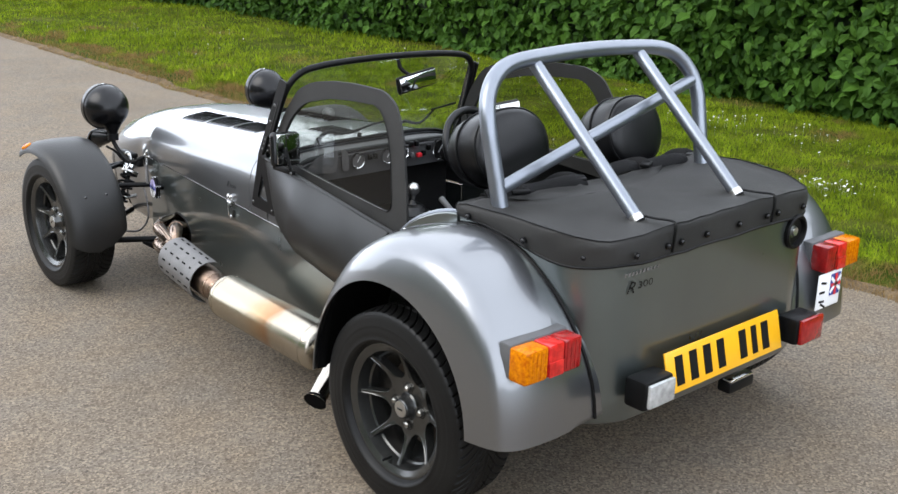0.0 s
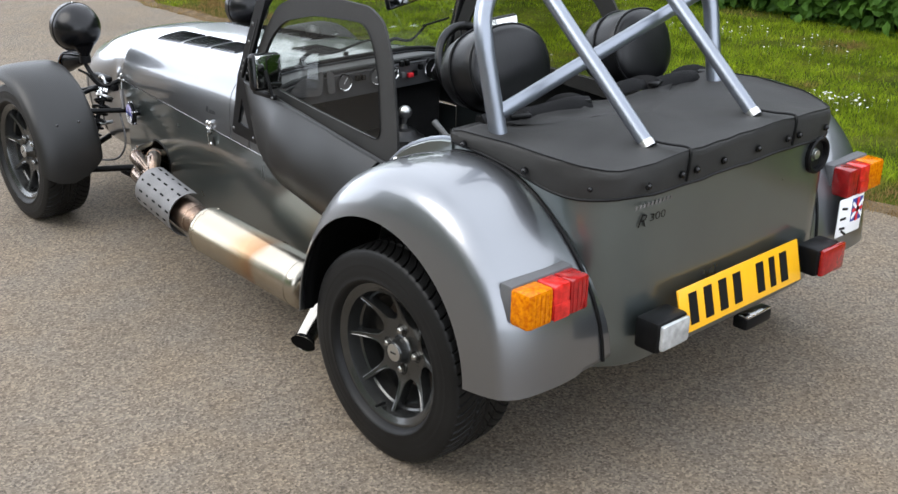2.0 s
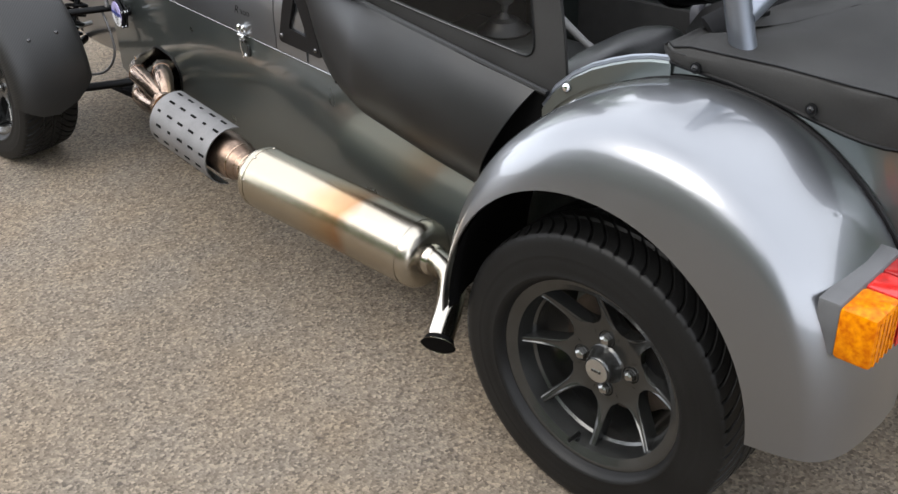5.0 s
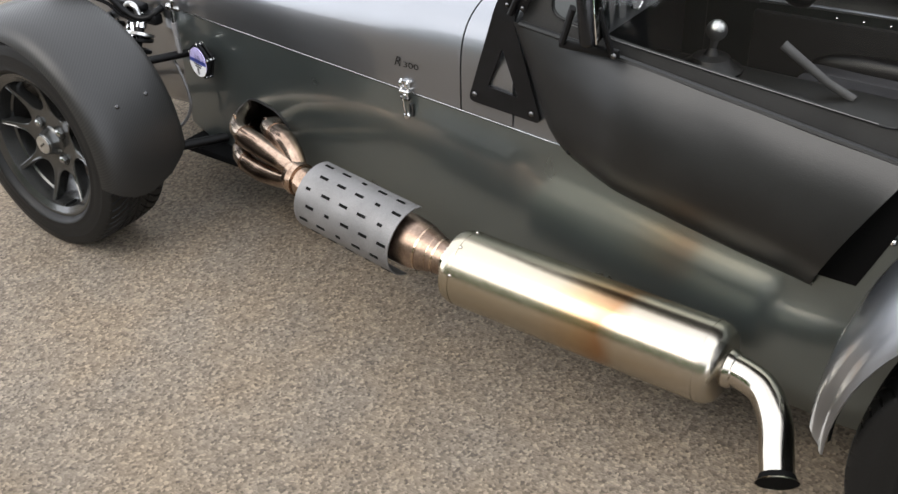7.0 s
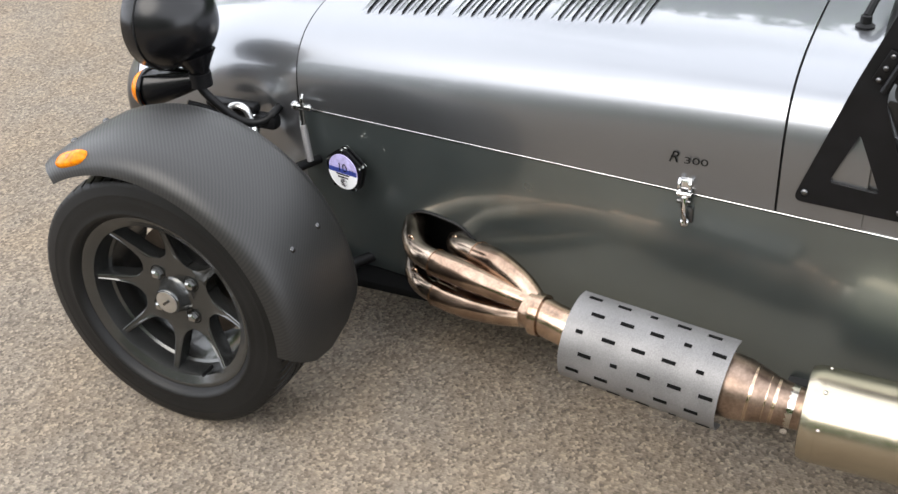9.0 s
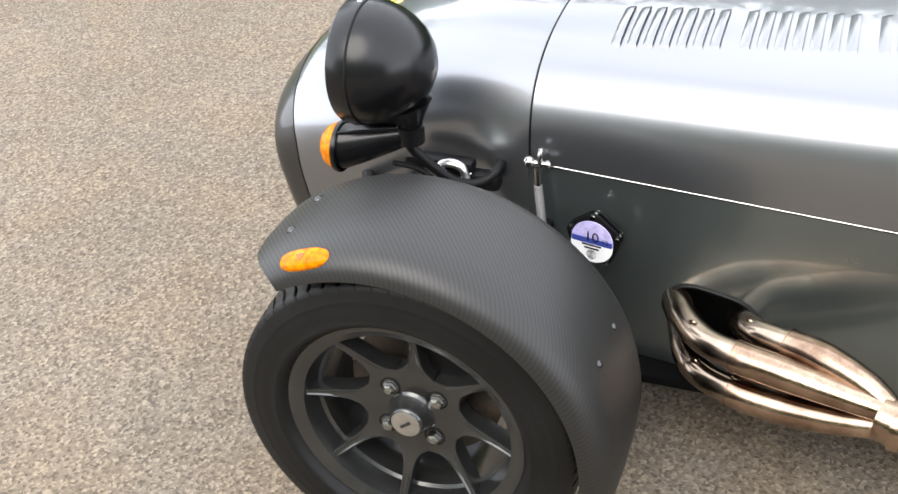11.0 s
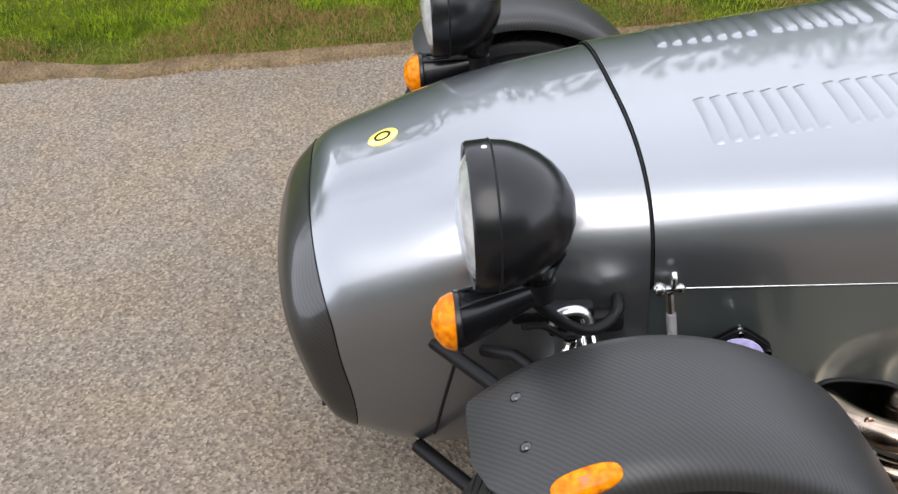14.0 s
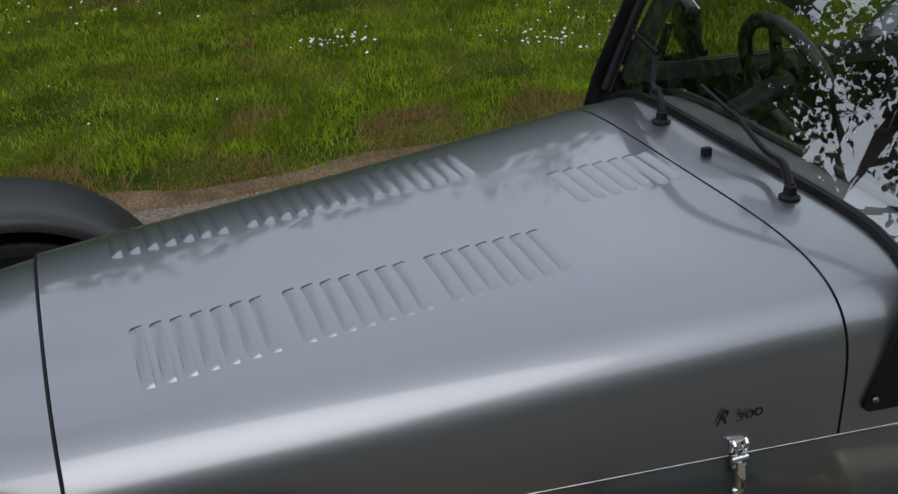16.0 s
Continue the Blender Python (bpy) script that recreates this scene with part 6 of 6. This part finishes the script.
# ---- front suspension ----
for s in (-1, 1):
    sus = part("upper_wishbone", tube([(s * 0.28, 2.480, 0.405), (s * 0.42, 2.40, 0.42), (s * 0.60, 2.255, 0.41)], 0.0115, 10), BLACK, car)
    part("wishbone_leg", rod((s * 0.33, 2.13, 0.385), (s * 0.60, 2.225, 0.40), 0.0105, 10), BLACK, sus)
    part("anti_roll_link", tube([(s * 0.31, 2.405, 0.40), (s * 0.37, 2.365, 0.43), (s * 0.56, 2.25, 0.43)], 0.0095, 10), BLACK, sus)
    low = part("lower_wishbone", rod((s * 0.25, 2.515, 0.175), (s * 0.62, 2.245, 0.165), 0.0125, 10), BLACK, car)
    part("wishbone_leg", rod((s * 0.33, 2.02, 0.175), (s * 0.62, 2.225, 0.165), 0.0125, 10), BLACK, low)
    part("wishbone_plate", box((s * 0.53, 2.225, 0.170), (0.10, 0.05, 0.008), 0.002), BLACK, low)
    part("upright", box((s * 0.60, 2.232, 0.28), (0.04, 0.06, 0.26), 0.015), BLACK, car)
    part("track_rod", rod((s * 0.33, 2.30, 0.30), (s * 0.60, 2.31, 0.29), 0.008, 8), ALLOY, car)
    top, bot = Vector((s * 0.355, 2.262, 0.455)), Vector((s * 0.50, 2.225, 0.195))
    dmp = part("damper", tube([bot, bot.lerp(top, 0.5), bot.lerp(top, 0.52), top], [0.021, 0.021, 0.009, 0.009], 14), BLACK, car)
    d = (top - bot).normalized()
    u = d.orthogonal().normalized()
    v = d.cross(u)
    coil = [bot.lerp(top, 0.18 + 0.68 * k / 90) + 0.031 * (math.cos(k * 0.49) * u + math.sin(k * 0.49) * v) for k in range(91)]
    part("coil_spring", tube(coil, 0.0055, 7), BLACK, dmp)
    part("spring_seat", rod(bot.lerp(top, 0.86), bot.lerp(top, 0.885), 0.036, 18), ALLOY, dmp)
    part("damper_cap", rod(bot.lerp(top, 0.93), bot.lerp(top, 1.06), 0.014, 12), CHROME, dmp)
    part("damper_mount", box((s * 0.345, 2.262, 0.462), (0.03, 0.11, 0.03), 0.008), BLACK, dmp)
    part("damper_yoke", tube(smooth_path([(s * 0.365, 2.312, 0.470), (s * 0.366, 2.305, 0.490), (s * 0.367, 2.285, 0.498), (s * 0.367, 2.266, 0.492), (s * 0.366, 2.258, 0.472)], 5), 0.0075, 10, flat=0.6), ALLOY, dmp)
    part("hose_union", tube([(s * 0.372, 2.288, 0.452), (s * 0.374, 2.288, 0.440), (s * 0.374, 2.288, 0.436), (s * 0.378, 2.288, 0.395)], [0.009, 0.010, 0.0135, 0.0135], 8), CHROME, dmp)
    part("headlamp_stay", box((s * 0.348, 2.31, 0.487), (0.03, 0.12, 0.022), 0.008), BLACK, dmp)
part("brake_hose", tube(smooth_path([(-0.35, 2.20, 0.372), (-0.37, 2.136, 0.359), (-0.378, 2.100, 0.264), (-0.40, 2.14, 0.195), (-0.46, 2.19, 0.19), (-0.56, 2.21, 0.22)], 6), 0.0042, 8), SHIELD, car)


def nose_x(y, z):
    up = z >= n_mid(y)
    e = 3.1 - 0.9 * (y - 2.165) if up else 4.2
    h = (n_top(y) - n_mid(y)) if up else (n_mid(y) - n_bot(y))
    q = min(1.0, abs(z - n_mid(y)) / h)
    return n_w(y) * (1 - (0 if up else 0.05 * q**(e / 2))) * (1 - q**e)**(1 / e)


for s in (-1, 1):
    part("nose_edge", tube([(s * (nose_x(y, z) + 0.0008), y + rake(y) * (z - 0.47), z) for y, z in [(2.442 + 0.080 * k / 9, 0.405 - 0.19 * k / 9) for k in range(10)]], 0.003, 6), INK, nose)

# nose catch with its spring, and the licence holder
for s in (-1, 1):
    cc = Vector((s * 0.345, 2.143, 0.508))
    nc = part("nose_catch", rod(cc + Vector((s * 0.004, 0.019, 0)), cc + Vector((s * 0.004, -0.019, 0)), 0.0055, 12), NUTSTEEL, car)
    part("catch_knob", dome(cc + Vector((s * 0.003, 0.014, 0)), 0.0105, (s, 0.3, 0.2), 0.9), NUTSTEEL, nc)
    part("catch_knob", dome(cc + Vector((s * 0.003, -0.016, -0.001)), 0.0075, (s, -0.3, 0.2), 0.9), NUTSTEEL, nc)
    part("catch_hook", tube(smooth_path([cc + Vector((s * 0.006, -0.004, 0.002)), cc + Vector((s * 0.008, -0.005, 0.016)), cc + Vector((s * 0.002, -0.005, 0.026))], 4), [0.0045] * 9, 8), NUTSTEEL, nc)
    part("catch_link", rod(cc + Vector((s * 0.006, 0, -0.006)), cc + Vector((s * 0.010, -0.002, -0.036)), 0.006, 8), NUTSTEEL, nc)
    a, b = cc + Vector((s * 0.010, -0.002, -0.036)), cc + Vector((s * 0.012, -0.010, -0.115))
    part("catch_spring", tube([a.lerp(b, k / 40) for k in range(41)], [0.0065 + 0.0012 * (k % 2) for k in range(41)], 10), SHIELD, nc)
dm = Matrix.Translation((-0.378, 2.044, 0.396)) @ Matrix.Rotation(-math.atan(0.1118) - radians(5), 4, "Z")
pent = rounded([(0.052 * math.sin(2 * math.pi * k / 5), 0.052 * math.cos(2 * math.pi * k / 5)) for k in range(5)], 0.014)
holder = part("licence_holder", plate(pent, lambda y, z, d: dm @ Vector((0.002 + d, y, z)), 0.005), BLACK, car, "black five-sided holder with a round paper disc")
part("back_plate", plate(pent, lambda y, z, d: dm @ Vector((0.013 + d, y, z)), 0.004), BRACKET, holder, "", 30)
part("holder_stem", rod(dm @ Vector((0.015, 0, 0)), dm @ Vector((0.043, 0, 0)), 0.012, 12), BLACK, holder)
bm = revolve([(0, 0.0001), (0, 0.0365), (-0.002, 0.0365), (-0.0022, 0.0001)], 36)
bm.transform(dm)
pd = part("paper_disc", bm, LILAC, holder, "round lilac paper disc")
bm = plate([(0.037 * math.cos(a), 0.037 * math.sin(a)) for a in [math.pi + math.pi * k / 16 for k in range(17)]], lambda u, v, d: Vector((-0.0025 - d, u, v * 0.95 - 0.004)), 0.0005)
bm.transform(dm)
part("disc_lower", bm, WHITE, pd, "", 0)
bm = revolve([(-0.003, 0.0001), (-0.003, 0.009)], 20, (0, 0.0, -0.025))
bm.transform(dm)
part("disc_stamp", bm, SHIELD, pd, "", 0)
for k in range(5):
    a = 2 * math.pi * k / 5
    q = Vector((0, 0.043 * math.sin(a), 0.043 * math.cos(a)))
    part("holder_bolt", rod(dm @ (q + Vector((-0.002, 0, 0))), dm @ (q + Vector((0.019, 0, 0))), 0.0042, 8), CHROME, holder)

lettering("10", 0.026, dm @ Matrix.Translation((-0.0036, 0.0, 0.008)) @ face_left, INK, pd, "disc_figures")
lettering("13", 0.013, dm @ Matrix.Translation((-0.0036, -0.023, 0.004)) @ face_left, INK, pd, "disc_figures")
part("disc_band", box(dm @ Vector((-0.0028, 0.0, 0.0005)), (0.0008, 0.070, 0.010), 0, turn=dm.to_3x3()), BLUE, pd, "", 0)
for k in range(2):
    bm = box((-0.0034, 0.0, -0.007 - 0.006 * k), (0.0006, 0.034 - 0.008 * k, 0.003), 0)
    bm.transform(dm)
    part("disc_print", bm, INK, pd, "", 0)

# bonnet catches and the small side mark
for s in (-1, 1):
    q = side_put(s, 0.006)(1.355, 0.49, 0)
    bc = part("bonnet_catch", box(q + Vector((0, 0, 0.024)), (0.009, 0.024, 0.016), 0.003), CHROME, car, "chrome over-centre bonnet catch")
    part("catch_hook", tube(smooth_path([q + Vector((s * 0.003, -0.009, 0.034)), q + Vector((s * 0.008, -0.009, 0.030)), q + Vector((s * 0.010, -0.009, 0.022)), q + Vector((s * 0.006, -0.009, 0.016))], 3), 0.0028, 8), CHROME, bc)
    part("catch_hook", tube(smooth_path([q + Vector((s * 0.003, 0.009, 0.034)), q + Vector((s * 0.008, 0.009, 0.030)), q + Vector((s * 0.010, 0.009, 0.022)), q + Vector((s * 0.006, 0.009, 0.016))], 3), 0.0028, 8), CHROME, bc)
    part("catch_pivot", rod(q + Vector((s * 0.007, 0.012, 0.008)), q + Vector((s * 0.007, -0.012, 0.008)), 0.0042, 10), CHROME, bc)
    part("catch_pivot", rod(q + Vector((s * 0.006, 0.011, -0.006)), q + Vector((s * 0.006, -0.011, -0.006)), 0.0042, 10), BOLT, bc)
    part("catch_body", box(q + Vector((s * 0.002, 0, -0.001)), (0.010, 0.014, 0.026), 0.003), CHROME, bc)
    lever = part("catch_lever", tube(smooth_path([q + Vector((s * 0.008, 0.001, 0.002)), q + Vector((s * 0.012, 0.0, -0.014)), q + Vector((s * 0.011, -0.002, -0.030)), q + Vector((s * 0.008, -0.003, -0.044))], 3), 0.0072, 10, flat=0.45), CHROME, bc)
    part("lever_end", dome(q + Vector((s * 0.006, -0.003, -0.046)), 0.0085, (s, 0, 0.15), 0.75), CHROME, bc)
    part("catch_base", box(q + Vector((-s * 0.002, -0.010, -0.034)), (0.006, 0.010, 0.030), 0.002), BOLT, bc)

    def on_bonnet(y, z):
        return half(y) * (1 - ((z - SEAM) / (crown(y) - SEAM))**square(y))**(1 / square(y)) + 0.0022
    m = Matrix.Translation((s * (on_bonnet(1.343, 0.557) + 0.0030), 1.341, 0.557)) @ Matrix.Diagonal((1, 1.6, 1, 1)) @ (face_right if s > 0 else face_left)
    lettering("300", 0.0175, m, INK, bonnet, "bonnet_figures")
    m = Matrix.Translation((s * (on_bonnet(1.378, 0.558) + 0.0030), 1.341 - 0.036 * s, 0.558)) @ (face_right if s > 0 else face_left) @ slant
    lettering("R", 0.030, m, INK, bonnet, "bonnet_initial")

# ---- exhaust down the left side ----
P = [[(-0.335, 1.913, 0.288), (-0.40, 1.888, 0.294), (-0.455, 1.848, 0.297), (-0.485, 1.795, 0.300), (-0.505, 1.73, 0.301), (-0.53, 1.65, 0.302), (-0.550, 1.570, 0.300)],
     [(-0.345, 1.800, 0.268), (-0.39, 1.795, 0.290), (-0.428, 1.770, 0.306), (-0.455, 1.72, 0.314), (-0.482, 1.67, 0.321), (-0.517, 1.61, 0.316), (-0.545, 1.570, 0.303)],
     [(-0.34, 1.90, 0.238), (-0.42, 1.875, 0.232), (-0.462, 1.842, 0.232), (-0.488, 1.795, 0.234), (-0.508, 1.73, 0.237), (-0.532, 1.65, 0.252), (-0.553, 1.570, 0.275)],
     [(-0.345, 1.80, 0.235), (-0.40, 1.79, 0.240), (-0.435, 1.765, 0.248), (-0.458, 1.72, 0.254), (-0.490, 1.66, 0.264), (-0.525, 1.60, 0.276), (-0.550, 1.570, 0.283)]]
ex = part("exhaust_collector", tube(smooth_path([(-0.549, 1.585, 0.289), (-0.556, 1.565, 0.288), (-0.566, 1.53, 0.285), (-0.578, 1.47, 0.277)], 5), [0.0335] * 16, 24), RUST, car, "bronzed stainless side exhaust with a long silencer")
for pts in P:
    sp = smooth_path(pts, 7)
    k = int(len(sp) * 0.50)
    rr = [0.0262 - 0.0095 * max(0, i / (len(sp) - k) - 0.35) / 0.65 for i in range(len(sp) - k)]
    pp = part("exhaust_pipe", tube(sp[:k + 2], 0.0228, 18), COPPER, ex, "", 60)
    part("pipe_sleeve", tube(sp[k:], rr, 18), RUST, pp, "", 60)
    part("weld", tube([sp[k] - (sp[k + 1] - sp[k]) * 0.10, sp[k] + (sp[k + 1] - sp[k]) * 0.10], 0.0274, 18), RUST, pp)
    eye = sp[k // 2 + 1] + Vector((-0.012, 0, 0.020))
    part("spring_eye", tube([eye + 0.006 * Vector((0.3 * math.cos(a), math.cos(a), math.sin(a))) for a in [2 * math.pi * q / 10 for q in range(11)]], 0.0022, 6), RUST, pp)
for y, x, z, r in ((1.562, -0.557, 0.288, 0.0385), (1.492, -0.574, 0.279, 0.0375)):
    part("clamp_ring", tube([(x, y + 0.008, z), (x - 0.002, y - 0.008, z)], r, 24), RUST, ex)
part("catalyst", tube([(-0.578, 1.475, 0.277), (-0.583, 1.43, 0.274), (-0.588, 1.40, 0.272), (-0.594, 1.24, 0.262), (-0.597, 1.20, 0.258), (-0.599, 1.15, 0.252), (-0.600, 1.105, 0.247)], [0.034, 0.038, 0.052, 0.054, 0.052, 0.038, 0.034], 28), BRONZE, ex, "dark bronzed catalyst cone", 60)
for y, x, z, r in ((1.188, -0.5975, 0.2565, 0.0488), (1.165, -0.5985, 0.2540, 0.0415), (1.150, -0.599, 0.252, 0.0385)):
    part("weld_ring", tube([(x, y + 0.0025, z + 0.0003), (x, y - 0.0025, z - 0.0003)], r, 28), RUST, ex)
part("band_clamp", tube([(-0.599, 1.142, 0.251), (-0.600, 1.118, 0.249)], 0.036, 24), STEEL, ex)
part("clamp_bolt", rod((-0.615, 1.13, 0.208), (-0.585, 1.13, 0.208), 0.006, 8), CHROME, ex)
ca, cb = Vector((-0.600, 1.105, 0.247)), Vector((-0.602, 0.530, 0.238))
cd = (cb - ca).normalized()
cyl = [ca, ca + cd * 0.002, ca + cd * 0.012, ca + cd * 0.02, cb - cd * 0.036, cb - cd * 0.020, cb - cd * 0.006, cb, cb + cd * 0.001]
can = part("silencer", tube(cyl, [0.066, 0.073, 0.0765, 0.0772, 0.0772, 0.0755, 0.066, 0.050, 0.03], 56), CAN, ex, "polished can with a straw-brown heat tint", 40)
part("outlet_collar", tube([cb - cd * 0.002, cb + cd * 0.012, cb + cd * 0.016], [0.036, 0.034, 0.030], 28), STEEL, ex)
for q in (0.022, 0.536):
    part("can_band", tube([ca + cd * q, ca + cd * (q + 0.004)], 0.0780, 56, cap=False), CAN, can)
for ang in (20, 65, 110, 150, 200):
    u = Vector((math.cos(radians(ang)) * -1, 0, math.sin(radians(ang))))
    part("rivet", dome(ca + cd * 0.03 + u * 0.0775, 0.0035, u, 0.7), STEEL, can)
tailp = smooth_path([cb + Vector((0, 0.01, 0.004)), (-0.606, 0.495, 0.238), (-0.622, 0.455, 0.232), (-0.662, 0.418, 0.214), (-0.712, 0.392, 0.186), (-0.748, 0.374, 0.164)], 6)
nt = len(tailp)
bm = tube(tailp, [0.029] * (nt - 2) + [0.030, 0.036], 28, cap=False)
tp = part("tail_pipe", bm, STEEL, ex, "polished flared tail pipe", 60)
dirn = (tailp[-1] - tailp[-2]).normalized()
part("pipe_inside", tube([tailp[-1], tailp[-1] - dirn * 0.02, tailp[-1] - dirn * 0.06], [0.0345, 0.027, 0.026], 28), SHADEBLACK, tp)
# slotted half-round guard
g0, g1 = Vector((-0.575, 1.490, 0.280)), Vector((-0.598, 1.222, 0.262))
rows = []
gd = (g1 - g0).normalized()
gu = Vector((-1, 0, 0)) - gd * gd.dot(Vector((-1, 0, 0)))
gu.normalize()
gv = gd.cross(gu)
if gv.z < 0:
    gv = -gv
for i in range(13):
    rows.append([g0.lerp(g1, i / 12) + 0.074 * (math.cos(a) * gu + math.sin(a) * gv) for a in [radians(-78 + 190 * k / 30) for k in range(31)]])
guard = part("heat_guard", shell(rows, -0.0022), SHIELD, ex, "grey slotted half-round heat guard", 60)
for i in range(5):
    for k in range(7):
        a = radians(-66 + 27 * k)
        q = g0.lerp(g1, 0.12 + 0.19 * i + (0.05 if k % 2 else -0.02)) + 0.0768 * (math.cos(a) * gu + math.sin(a) * gv)
        nrm = math.cos(a) * gu + math.sin(a) * gv
        tn = Matrix((gd, nrm.cross(gd), nrm)).transposed()
        # Near-black chips laid on the guard, painted as its shaded slots.
        part("guard_slot", box(q, (0.0225 if (i + k) % 4 else 0.012, 0.0062, 0.0012), 0, turn=tn), SHADEBLACK, guard, "", 0)

# stud row along the cockpit's edge
for s in (-1, 1):
    rail = part("cockpit_rail", tube([(s * (half(y) - 0.006), y, 0.507) for y in (0.92, 0.8, 0.65, 0.5, 0.42)], 0.004, 8), BARSTEEL, car)
    for k in range(6):
        y = 0.43 + 0.062 * k
        part("press_stud", dome((s * (half(y) - 0.020), y, 0.490), 0.0042, (-s, 0, 0.3), 0.8), CHROME, rail)

# pieces that carry parts of their own belong to the car itself
for ob in list(scene.objects):
    mid = ob.parent
    if mid and mid.parent and mid.parent.parent:
        mid.parent = car
